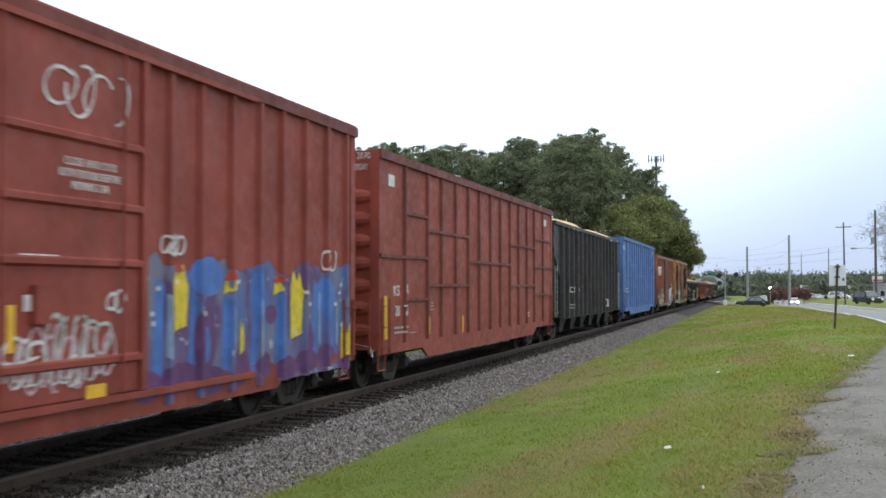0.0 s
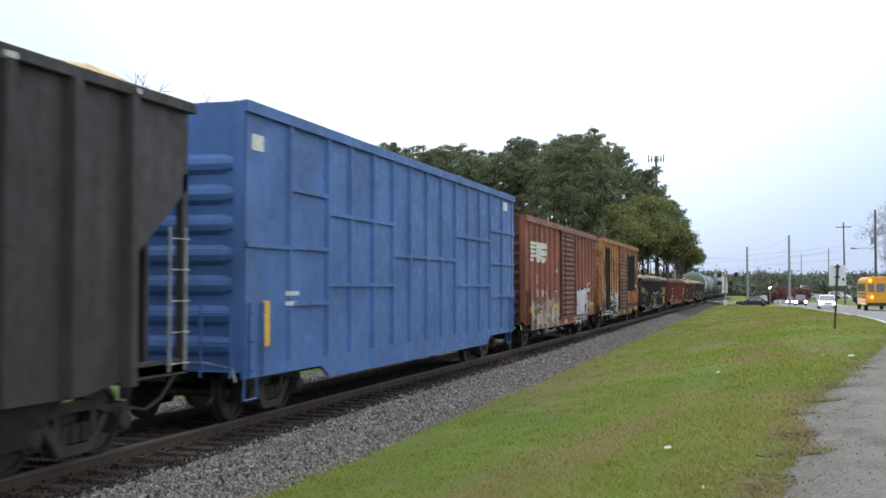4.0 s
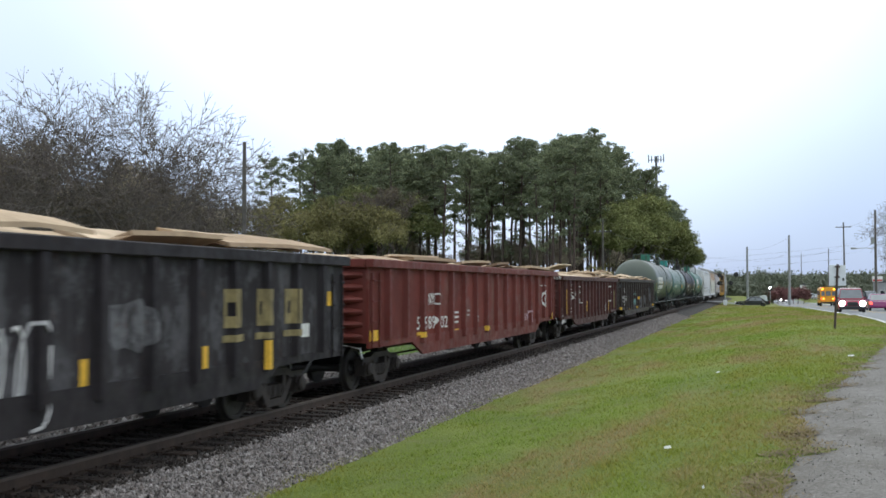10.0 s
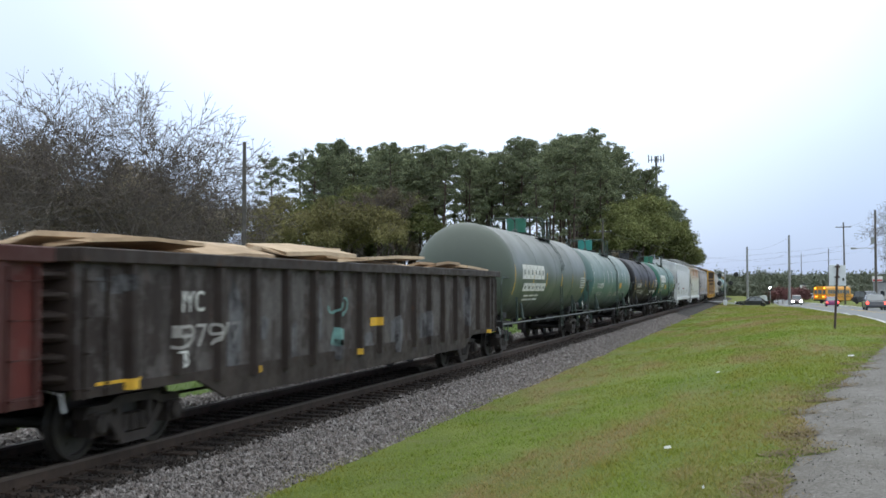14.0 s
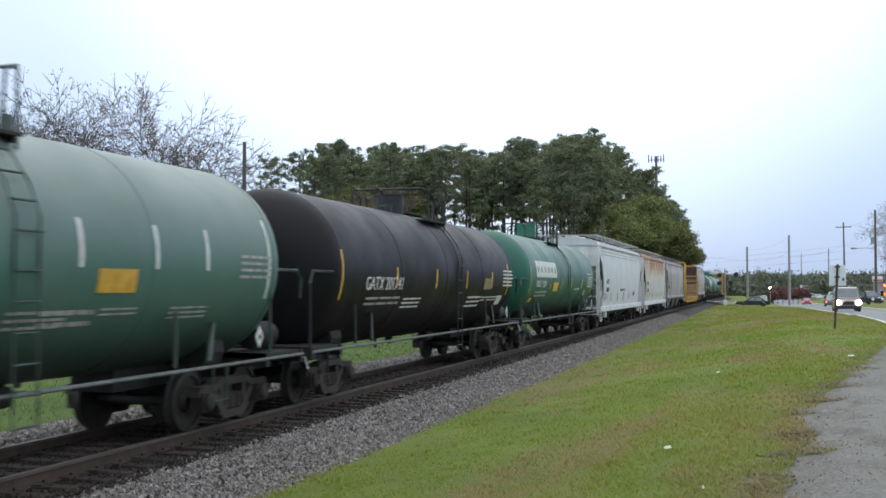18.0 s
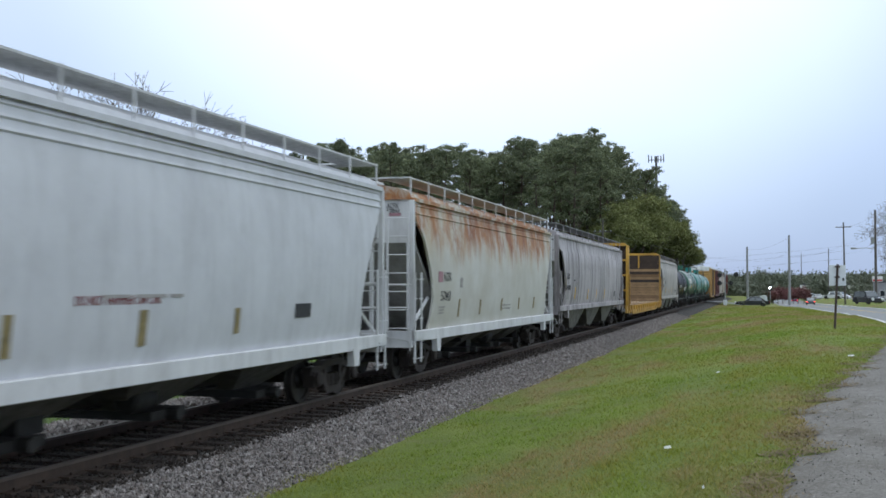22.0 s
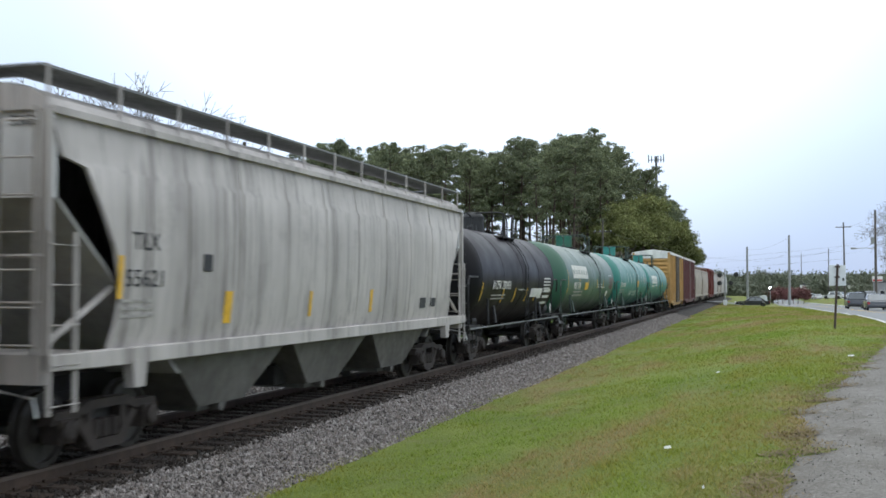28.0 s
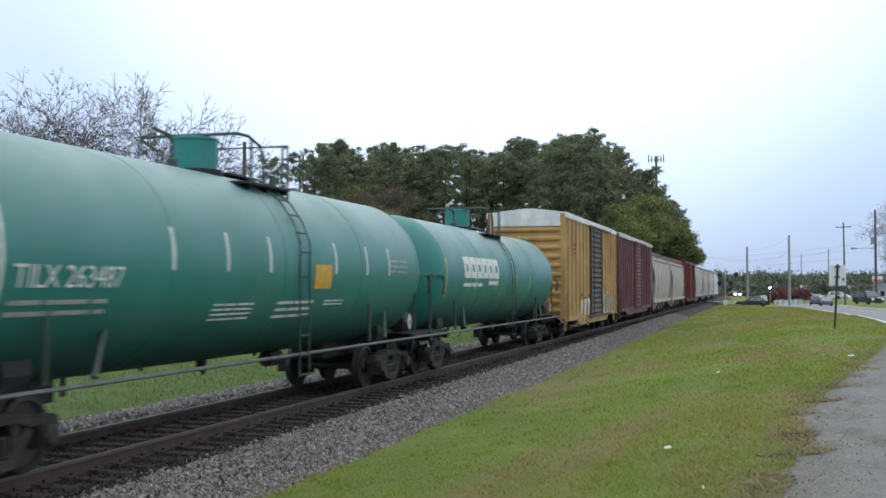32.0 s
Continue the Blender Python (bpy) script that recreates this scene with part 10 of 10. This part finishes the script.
relay = solo("relay_cabinet", Shape().box(-0.9, 0.9, -0.6, 0.6, 0, 1.9).prism([(-1.0, 1.9), (1.0, 1.9), (0, 2.2)], "y", -0.7, 0.7), SIGN_BACK, "grey metal relay cabinet near the crossing", "cabinet", (0.4, 290, ground_z(0.4, 290)), 0, bevel=0.03)

# a lit signal lamp by the far junction
t = thing("street_signal", "roadside signal post with one lit white lamp", "signal", (2.1, 300, ground_z(2.1, 300) - 0.1))
part("post", Shape().tube([(0, 0, 0), (0, 0, 4.6)], 0.1, 8), POLE_GREY, t)
part("signal_box", Shape().box(-0.42, 0.42, -0.2, 0.2, 3.6, 5.0), BLACK, t, bevel=0.03)
part("lamp", Shape().lathe([(-0.26, 0.0), (-0.25, 0.24), (-0.2, 0.26)], "y", (0, 0, 4.3), 12), LAMP_WHITE, t)


def building(name, label, x, y, w, d, h, turn, wall_mat, roof_mat, gable=True, rows=2, cols=3):
    z = ground_z(x, y)
    t = thing(name, label, "building", (x, y, z - 0.2), turn)
    hw, hd = w / 2, d / 2
    part("wall", Shape().box(-hw, hw, -hd, hd, 0, h), wall_mat, t)
    if gable:
        part("roof", Shape().prism([(-hw - 0.35, h), (hw + 0.35, h), (0, h + w * 0.33)], "y", -hd - 0.3, hd + 0.3), roof_mat, t)
        part("gable_wall", Shape().prism([(-hw + 0.02, h - 0.01), (hw - 0.02, h - 0.01), (0, h + w * 0.33 - 0.22)], "y", -hd - 0.32, -hd - 0.305), wall_mat, t)
    else:
        part("roof", Shape().box(-hw - 0.2, hw + 0.2, -hd - 0.2, hd + 0.2, h, h + 0.5), roof_mat, t)
    for r in range(rows):
        for c in range(cols):
            xx = -hw + w * (c + 0.5) / cols
            zz = 0.9 + r * 2.8
            if zz + 1.4 > h:
                continue
            o = part("window", Shape().box(xx - 0.55, xx + 0.55, -hd - 0.05, -hd + 0.02, zz, zz + 1.4), CLAD_WHITE, t)
            part("pane", Shape().box(xx - 0.45, xx + 0.45, -hd - 0.07, -hd - 0.052, zz + 0.1, zz + 1.3), GLASS_DARK, o)
    return t


building("house", "white two-storey house with grey gable roof", -64.5, 84, 6.0, 8, 5.0, 12, CLAD_WHITE, ROOF_GREY, True, 2, 2)
building("shed", "low pale shed with dark flat roof", -46.5, 133, 7.5, 5, 2.6, 10, CLAD_WHITE, ROOF_GREY, False, 1, 2)
building("shop", "low grey shop with dark roof beside the road", 35.0, 262, 22, 14, 3.9, -6, SHOP_GREY, ROOF_GREY, False, 1, 6)
building("shop", "low pale shop with grey roof by the far road", 21.0, 372, 18, 12, 4.0, 0, CLAD_WHITE, ROOF_GREY, False, 1, 5)
t = thing("shop_sign", "white and red shop sign on a post", "sign", (23.2, 246, ground_z(23.2, 246) - 0.1))
part("post", Shape().tube([(0, 0, 0), (0, 0, 5.0)], 0.12, 8), POLE_GREY, t)
part("sign_board", Shape().box(-1.0, 1.0, -0.15, 0.15, 3.9, 5.0), CLAD_WHITE, t, bevel=0.02)
part("sign_stripe", Shape().box(-0.9, 0.9, -0.17, -0.151, 4.0, 4.35), RED_PLATE, t)


# ---- road vehicles; forward is +y ----
GLASS_CAR = plain("tinted_car_glass", (0.15, 0.165, 0.18), 0.08, 0, 0.1, 2)
TYRE = plain("tyre_rubber", (0.022, 0.022, 0.023), 0.85, 0, 0.2, 8)
RIM = plain("alloy_rim", (0.62, 0.63, 0.64), 0.45, 0.2, 0.1, 6)
HEAD_LIT = glow("lit_headlamp", (1.0, 0.95, 1.0), 40.0)
TAIL_LIT = glow("lit_tail_lamp", (1.0, 0.06, 0.04), 4.0)
TAIL_OFF = plain("tail_lamp", (0.30, 0.02, 0.02), 0.25, 0, 0.1, 4)
AMBER_LIT = glow("lit_amber_lamp", (1.0, 0.28, 0.02), 9.0)


def car_paint(name, color, rough=0.25):
    m = plain(name, color, rough, 0, 0.06, 1.5)
    m.node_tree.nodes["Principled BSDF"].inputs["Coat Weight"].default_value = 0.5
    return m


@functools.lru_cache(None)
def wheel_meshes(r):
    w = r * 0.3
    ty = Shape().lathe([(-w, r * 0.74), (-w, r * 0.93), (-w * 0.7, r), (w * 0.7, r), (w, r * 0.93), (w, r * 0.74)], "x", n=20).mesh("tyre", TYRE, True)
    rm = Shape().lathe([(-w * 0.8, 0.0), (-w * 0.8, r * 0.74), (w * 0.8, r * 0.74), (w * 0.8, 0.0)], "x", n=12)
    for k in range(5):
        a = k * 2 * math.pi / 5
        for s in (-1, 1):
            rm.box(s * w * 0.8 - 0.015, s * w * 0.8 + 0.015, math.cos(a) * r * 0.35 - 0.03, math.cos(a) * r * 0.35 + 0.03, math.sin(a) * r * 0.35 - 0.03, math.sin(a) * r * 0.35 + 0.03)
    return ty, rm.mesh("rim", RIM)


SPINNING = []        # (vehicle, wheel, radius, place on the vehicle)


def vehicle(name, label, category, mat, L, W, H, kind="sedan", lit=False, braking=False, at=None, turn=0.0):
    """A road vehicle: shaped body, glazed cabin, four wheels, lamps, bumpers, mirrors."""
    t = thing(name, label, category, at or (0, 0, 0), turn)
    h, g, hw = L / 2, 0.2, W / 2
    belt = H * (0.58 if kind == "sedan" else 0.55)
    r = 0.31 if kind == "sedan" else 0.37
    ya, yb = h - L * 0.19, -h + L * 0.19
    def arch(y):
        return [(y + r * 1.15, g + 0.02), (y + r * 1.05, r * 1.2 + 0.1), (y + r * 0.5, r * 2.15), (y - r * 0.5, r * 2.15), (y - r * 1.05, r * 1.2 + 0.1), (y - r * 1.15, g + 0.02)]
    hood = belt * (0.86 if kind == "sedan" else 0.95)
    body = [(-h + 0.04, g + 0.12)] + list(reversed([(a, b) for a, b in arch(yb)])) + list(reversed([(a, b) for a, b in arch(ya)])) + [(h - 0.05, g + 0.1), (h, hood * 0.62), (h - 0.12, hood * 0.93), (h - L * 0.24, belt * 0.98), (h - L * 0.30, belt), (-h + 0.25, belt), (-h + 0.06, belt * 0.95), (-h, belt * 0.6)]
    part("body", Shape().prism(body, "x", -hw, hw), mat, t, bevel=0.03)
    if kind == "sedan":
        cab = [(h - L * 0.29, belt - 0.02), (h - L * 0.44, H - 0.06), (h - L * 0.52, H), (-h + L * 0.30, H - 0.02), (-h + L * 0.12, belt + 0.02), (-h + L * 0.12, belt - 0.03)]
    elif kind == "pickup":
        cab = [(h - L * 0.27, belt - 0.02), (h - L * 0.36, H - 0.06), (h - L * 0.42, H), (-h + L * 0.42, H - 0.02), (-h + L * 0.38, belt - 0.03)]
    else:
        cab = [(h - L * 0.26, belt - 0.02), (h - L * 0.36, H - 0.06), (h - L * 0.43, H), (-h + 0.25, H - 0.03), (-h + 0.08, belt + 0.05), (-h + 0.08, belt - 0.03)]
    # the cabin narrows upwards
    n = len(cab)
    v, f = [], []
    for s in (-1, 1):
        for y, z in cab:
            v.append((s * (hw - 0.06 - 0.16 * max(0, (z - belt)) / (H - belt)), y, z))
    f += [(i, (i + 1) % n, n + (i + 1) % n, n + i) for i in range(n)] + [tuple(range(n)), tuple(reversed(range(n, 2 * n)))]
    part("cabin", Shape().add(v, f), mat, t, bevel=0.02)
    def on_side(s, y, z):
        return (s * (hw - 0.052 - 0.16 * max(0, (z - belt)) / (H - belt)), y, z)
    y0, y1 = cab[0][0] - 0.35, -h + (L * 0.22 if kind == "sedan" else L * 0.44 if kind == "pickup" else 0.35)
    zt, zb = H - 0.14, belt + 0.03
    ym = (y0 + y1) / 2
    for s in (-1, 1):
        for a, b in ((y0 - 0.08, ym + 0.05), (ym - 0.05, y1)):
            slant = 0.38 if a > ym else 0.0
            q = [on_side(s, a, zb), on_side(s, a - slant, zt), on_side(s, b + (0.15 if b == y1 else 0), zt), on_side(s, b, zb)]
            q += [(x - s * 0.02, y, z) for x, y, z in q]
            part("side_window", Shape().add(q, [(0, 1, 2, 3), (7, 6, 5, 4), (0, 4, 5, 1), (1, 5, 6, 2), (2, 6, 7, 3), (3, 7, 4, 0)]), GLASS_CAR, t)
        part("mirror", Shape().box(s * (hw + 0.02) - 0.09, s * (hw + 0.02) + 0.09, y0 - 0.12, y0, belt + 0.02, belt + 0.16), mat, t, bevel=0.02)
    for (p, q), nm in (((cab[0], cab[1]), "windscreen"), ((cab[-2], cab[-3]), "rear_window")):
        d = Vector((q[0] - p[0], q[1] - p[1]))
        nrm = Vector((d.y, -d.x)).normalized() * (0.012 if nm == "windscreen" else -0.012)
        a, b = Vector(p) + d * 0.1 + nrm, Vector(p) + d * 0.9 + nrm
        w0, w1 = hw - 0.14, hw - 0.24
        q4 = [(-w0, a.x, a.y), (w0, a.x, a.y), (w1, b.x, b.y), (-w1, b.x, b.y)]
        q4 += [(x, y - nrm.x * 1.5, z - nrm.y * 1.5) for x, y, z in q4]
        part(nm, Shape().add(q4, [(0, 1, 2, 3), (7, 6, 5, 4), (0, 4, 5, 1), (1, 5, 6, 2), (2, 6, 7, 3), (3, 7, 4, 0)]), GLASS_CAR, t)
    if kind == "pickup":
        part("load_bed", Shape().box(-hw + 0.1, hw - 0.1, -h + 0.12, -h + L * 0.36, belt - 0.02, belt + 0.004), TYRE, t)
    part("front_bumper", Shape().box(-hw + 0.03, hw - 0.03, h - 0.02, h + 0.07, g + 0.05, g + 0.3), BLACK if kind != "sedan" else mat, t, bevel=0.03)
    part("rear_bumper", Shape().box(-hw + 0.03, hw - 0.03, -h - 0.07, -h + 0.02, g + 0.1, g + 0.34), BLACK if kind != "sedan" else mat, t, bevel=0.03)
    part("grille", Shape().box(-0.4, 0.4, h - 0.03, h + 0.03, hood * 0.55, hood * 0.82), BLACK, t)
    for s in (-1, 1):
        part("headlight", Shape().lathe([(-0.08, 0.0), (-0.08, 0.2), (0.05, 0.2), (0.09, 0.0)], "y", (s * (hw - 0.24), h - 0.03, hood * 0.72), 14), HEAD_LIT if lit else RIM, t)
        part("tail_light", Shape().box(s * (hw - 0.13) - 0.11, s * (hw - 0.13) + 0.11, -h - 0.02, -h + 0.06, belt * 0.66, belt * 0.9), TAIL_LIT if braking else TAIL_OFF, t)
    ty, rm = wheel_meshes(r)
    for y in (ya, yb):
        for s in (-1, 1):
            place = (s * (hw - 0.12), y, r)
            w = part("wheel", ty, None, t, at=place)
            part("rim", rm, None, w)
            SPINNING.append((t, w, r, place))
    return t


def school_bus():
    t = thing("school_bus", "yellow school bus with lit amber and red lamps", "bus")
    mat = plain("school_bus_yellow", (0.72, 0.33, 0.015), 0.4, 0, 0.08, 2)
    hw, h = 1.2, 5.4
    prof = [(-hw, 0.55), (hw, 0.55), (hw, 2.6), (hw - 0.12, 2.88), (hw - 0.45, 3.05), (-hw + 0.45, 3.05), (-hw + 0.12, 2.88), (-hw, 2.6)]
    part("body", Shape().prism(prof, "y", -h, h - 1.5), mat, t, bevel=0.03)
    part("hood", Shape().prism([(-1.0, 0.5), (1.0, 0.5), (1.0, 1.45), (0.85, 1.6), (-0.85, 1.6), (-1.0, 1.45)], "y", h - 1.5, h - 0.1), mat, t, bevel=0.03)
    for s in (-1, 1):
        for k in range(9):
            y = -h + 0.6 + k * 0.92
            part("side_window", Shape().box(min(s * (hw - 0.02), s * (hw + 0.012)), max(s * (hw - 0.02), s * (hw + 0.012)), y, y + 0.78, 1.75, 2.45), GLASS_CAR, t)
        for z in (1.15, 1.5):
            part("rub_rail", Shape().box(min(s * hw, s * (hw + 0.03)), max(s * hw, s * (hw + 0.03)), -h + 0.05, h - 1.6, z, z + 0.08), BLACK, t)
        part("brake_light", Shape().lathe([(-0.06, 0.0), (-0.06, 0.12), (0.0, 0.12)], "y", (s * 0.95, -h, 1.25), 12), TAIL_LIT, t)
        part("amber_lamp", Shape().lathe([(-0.06, 0.0), (-0.06, 0.12), (0.0, 0.12)], "y", (s * 0.85, -h, 2.72), 12), AMBER_LIT, t)
        part("turn_signal", Shape().lathe([(-0.06, 0.0), (-0.06, 0.1), (0.0, 0.1)], "y", (s * 0.7, -h, 1.25), 12), AMBER_LIT, t)
        part("rear_window", Shape().box(s * 0.78 - 0.24, s * 0.78 + 0.24, -h - 0.015, -h + 0.01, 1.7, 2.4), GLASS_CAR, t)
    part("rear_door", Shape().box(-0.45, 0.45, -h - 0.03, -h + 0.01, 0.8, 2.6), mat, t, bevel=0.01)
    part("rear_window", Shape().box(-0.36, 0.36, -h - 0.045, -h - 0.02, 1.7, 2.45), GLASS_CAR, t)
    part("windscreen", Shape().box(-1.0, 1.0, h - 1.52, h - 1.47, 1.65, 2.55), GLASS_CAR, t)
    part("rear_bumper", Shape().box(-1.15, 1.15, -h - 0.15, -h, 0.5, 0.75), BLACK, t, bevel=0.02)
    part("front_bumper", Shape().box(-1.1, 1.1, h - 0.1, h + 0.05, 0.45, 0.75), BLACK, t, bevel=0.02)
    ty, rm = wheel_meshes(0.5)
    for y in (h - 1.0, -h + 2.6):
        for s in (-1, 1):
            place = (s * 1.0, y, 0.5)
            w = part("wheel", ty, None, t, at=place)
            part("rim", rm, None, w)
            SPINNING.append((t, w, 0.5, place))
    return t


def on_ground(x, y, turn):
    return pose(x, y, ground_z(x, y) + 0.03, 0, 0, turn)


P_BLACK, P_WHITE = car_paint("black_car_paint", (0.015, 0.016, 0.02)), car_paint("white_car_paint", (0.70, 0.72, 0.76))
P_PLUM, P_RED = car_paint("dark_plum_paint", (0.085, 0.022, 0.080)), car_paint("cherry_red_paint", (0.22, 0.02, 0.045))
P_TAN, P_MAROON = car_paint("tan_paint", (0.33, 0.26, 0.25)), car_paint("maroon_paint", (0.20, 0.02, 0.11))
P_GREY, P_NAVY, P_SILVER = car_paint("grey_car_paint", (0.06, 0.062, 0.072)), car_paint("slate_paint", (0.055, 0.06, 0.075)), car_paint("silver_paint", (0.46, 0.47, 0.49))

white_car = vehicle("sedan", "white sedan with lit headlamps on the road", "car", P_WHITE, 4.7, 1.8, 1.45, "sedan", lit=True)
plum_truck = vehicle("pickup_truck", "dark plum pickup truck with lit headlamps", "truck", P_PLUM, 5.6, 1.98, 1.9, "pickup", lit=True)
red_suv = vehicle("suv", "cherry red sport utility vehicle with lit headlamps", "car", P_RED, 4.9, 1.92, 1.85, "suv", lit=True)
tan_suv = vehicle("suv", "tan sport utility vehicle with lit headlamps", "car", P_TAN, 4.9, 1.95, 1.95, "suv", lit=True)
maroon_car = vehicle("sedan", "maroon sedan with lit brake lamps", "car", P_MAROON, 4.6, 1.8, 1.5, "sedan", braking=True)
grey_car = vehicle("sedan", "grey sedan driving down the road", "car", P_GREY, 4.6, 1.8, 1.5, "sedan", braking=True)
slate_suv = vehicle("suv", "slate sport utility vehicle driving off", "car", P_NAVY, 4.8, 1.9, 1.8, "suv")
slate_car = vehicle("sedan", "slate blue sedan driving off", "car", P_NAVY, 4.7, 1.85, 1.5, "sedan")
far_red_car = vehicle("sedan", "red car with lit lamps behind the crossing", "car", P_RED, 4.5, 1.8, 1.45, "sedan", lit=True, braking=True)
bus = school_bus()

waiting = vehicle("sedan", "black sedan waiting at the level crossing", "car", P_BLACK, 4.75, 1.82, 1.45, "sedan")
waiting.matrix_basis = pose(-1.3, 164.0, crossing_z(-1.3) - 0.02, 0, 0, 92)
for x, y, a, mat, kind, nm, lab in ((16.6, 283, 70, P_WHITE, "suv", "suv", "white parked sport utility vehicle"), (13.7, 158.0, 205, P_NAVY, "suv", "suv", "dark parked sport utility vehicle"),
                                    (20.2, 176, 80, P_SILVER, "suv", "suv", "silver parked sport utility vehicle"), (23.0, 262, 65, P_SILVER, "sedan", "sedan", "silver parked sedan by the shop"),
                                    (13.7, 300, 10, P_SILVER, "sedan", "sedan", "silver parked sedan by the road"), (19.4, 300, 60, P_WHITE, "sedan", "sedan", "white parked sedan by the shop"),
                                    (3.0, 345, 20, P_WHITE, "sedan", "sedan", "white parked sedan by the junction"), (5.6 + 8, 340, 5, P_WHITE, "suv", "suv", "white parked van by the junction"),
                                    (-39.0, 122, 96, P_WHITE, "pickup", "pickup_truck", "white parked pickup truck on the lawn"), (-30, 150, 92, P_WHITE, "suv", "suv", "white parked car in the clearing")):
    o = vehicle(nm, lab, "car" if nm != "pickup_truck" else "truck", mat, 4.8 if kind != "pickup" else 5.5, 1.85, 1.75 if kind != "sedan" else 1.45, kind)
    o.matrix_basis = on_ground(x, y, a)


# ---- what moves ----
def along(d):
    """Place and heading on the line, d metres on from the reference point."""
    if d <= CURVE_Y:
        return XT, d, 0.0
    a = min((d - CURVE_Y) / CURVE_R, 1.2)
    rest = d - CURVE_Y - a * CURVE_R
    return XT - CURVE_R * (1 - math.cos(a)) - rest * math.sin(a), CURVE_Y + CURVE_R * math.sin(a) + rest * math.cos(a), math.degrees(a)


def run_of_train(t):
    """How far the train has come by a time; it gathers speed slowly."""
    return SPEED * t + 0.0205 * t * t


def drive(car, x, rows, turn):
    """Along the road, in a lane at x."""
    walk(car, [(t, on_ground(x, y, turn)) for t, y in rows])


def roll_wheels():
    """Turns the wheels of the driven vehicles by the way they cover, at most 80 degrees a frame."""
    for car, wheel, r, place in SPINNING:
        if not car.animation_data:
            continue
        keys = car.animation_data
        curves = [c for c in keys.action.layers[0].strips[0].channelbag(keys.action_slot).fcurves if c.data_path == "location"]
        a, last, rows = 0.0, None, []
        for k in range(0, 32 * FPS + 1):
            p = Vector([c.evaluate(1 + k) for c in sorted(curves, key=lambda c: c.array_index)])
            if last is not None:
                a -= min((p - last).length / r, radians(80))
            last = p
            rows.append((k / FPS, Matrix.Translation(place) @ Matrix.Rotation(a, 4, "X")))
        walk(wheel, rows)


def motions():
    for car, start, L in CARS:
        rows = []
        for k in range(33):
            x, y, a = along(start - run_of_train(k))
            rows.append((float(k), pose(x, y, ZR, 0, 0, a)))
        walk(car, rows)
    drive(white_car, 6.5, [(0, 243), (1, 213.5), (2, 182), (3, 150.5), (3.5, 135.5), (5.5, 84), (6.0, 71), (6.5, 58), (7, 46), (12, -80), (32, -480)], 180)
    drive(plum_truck, 6.5, [(0, 416), (1, 349), (2, 285), (3, 239), (3.5, 221), (5.5, 153), (6.5, 125), (7, 108.5), (7.5, 93), (8, 79), (8.5, 67), (14, -60), (32, -420)], 180)
    drive(red_suv, 6.5, [(0, 395), (3.5, 290), (5.5, 231), (6.5, 195), (7.5, 165), (8.5, 136), (9.5, 106), (10, 90), (10.5, 77.5), (11, 67), (16, -40), (32, -380)], 180)
    drive(tan_suv, 6.5, [(0, 770), (5.5, 612), (8, 465), (10, 362), (12, 288), (13, 254), (14, 226), (14.5, 209), (16.5, 140), (17, 125), (17.5, 108), (18, 94), (18.5, 81), (19, 72), (19.5, 63), (24, -20), (32, -170)], 180)
    drive(maroon_car, 10.0, [(0, -30), (6, 50), (10, 106), (11, 122), (12, 137), (13, 155), (14, 174), (14.5, 186), (17.5, 257), (19, 293), (21.5, 356), (26, 455), (32, 590)], 0)
    drive(grey_car, 10.0, [(0, -120), (8, 10), (13.5, 103), (14.5, 116), (16.5, 148), (18.5, 185), (20, 208), (22, 249), (24, 301), (25, 327), (27.5, 403), (29, 446), (30, 484), (32, 560)], 0)
    drive(slate_suv, 10.0, [(0, -420), (20, -40), (24, 45), (27.5, 122), (28.5, 141), (29.5, 164), (30.5, 185), (31.5, 214), (32, 228)], 0)
    drive(slate_car, 10.0, [(0, -450), (20, -60), (24, 28), (27.5, 103), (28, 108), (29, 126), (30, 144.5), (31, 167), (32, 189)], 0)
    walk(far_red_car, [(0, on_ground(-34, 520, 180)), (27, on_ground(-25, 400, 180)), (29.6, on_ground(-14, 330, 200)), (30.5, on_ground(-8.8, 304, 205)), (32, on_ground(-6.9, 296, 205))])
    walk(bus, [(0, on_ground(10, 50, 0)), (2.5, on_ground(10, 91, 0)), (3.5, on_ground(10, 103, 0)), (5.5, on_ground(10, 127, 0)), (6.5, on_ground(10, 140, 0)), (8.5, on_ground(10, 164, 0)), (10, on_ground(10, 188, 0)),
               (11, on_ground(10, 196, 0)), (12, on_ground(10, 203, 0)), (13, on_ground(10.6, 207, -6)), (14, on_ground(12.6, 211, -30)), (15, on_ground(15.5, 214.5, -64)), (16.5, on_ground(21.5, 216, -90)),
               (18, on_ground(27, 216, -90)), (19.5, on_ground(36, 216, -90)), (24, on_ground(70, 216, -90)), (32, on_ground(70, 216, -90))])
    roll_wheels()
    for s in (-1, 1):
        rows = [(k / FPS, Matrix.Translation((0, s * 0.875, WHEEL_R)) @ Matrix.Rotation(run_of_train(k / FPS) / WHEEL_R, 4, "X")) for k in range(32 * FPS + 1)]
        walk(wheelsets[s][0], rows)
        keys = wheelsets[s][0].animation_data
        for w in wheelsets[s][1:]:
            w.rotation_mode = "QUATERNION"
            w.animation_data_create()
            w.animation_data.action = keys.action
            w.animation_data.action_slot = keys.action_slot


motions()
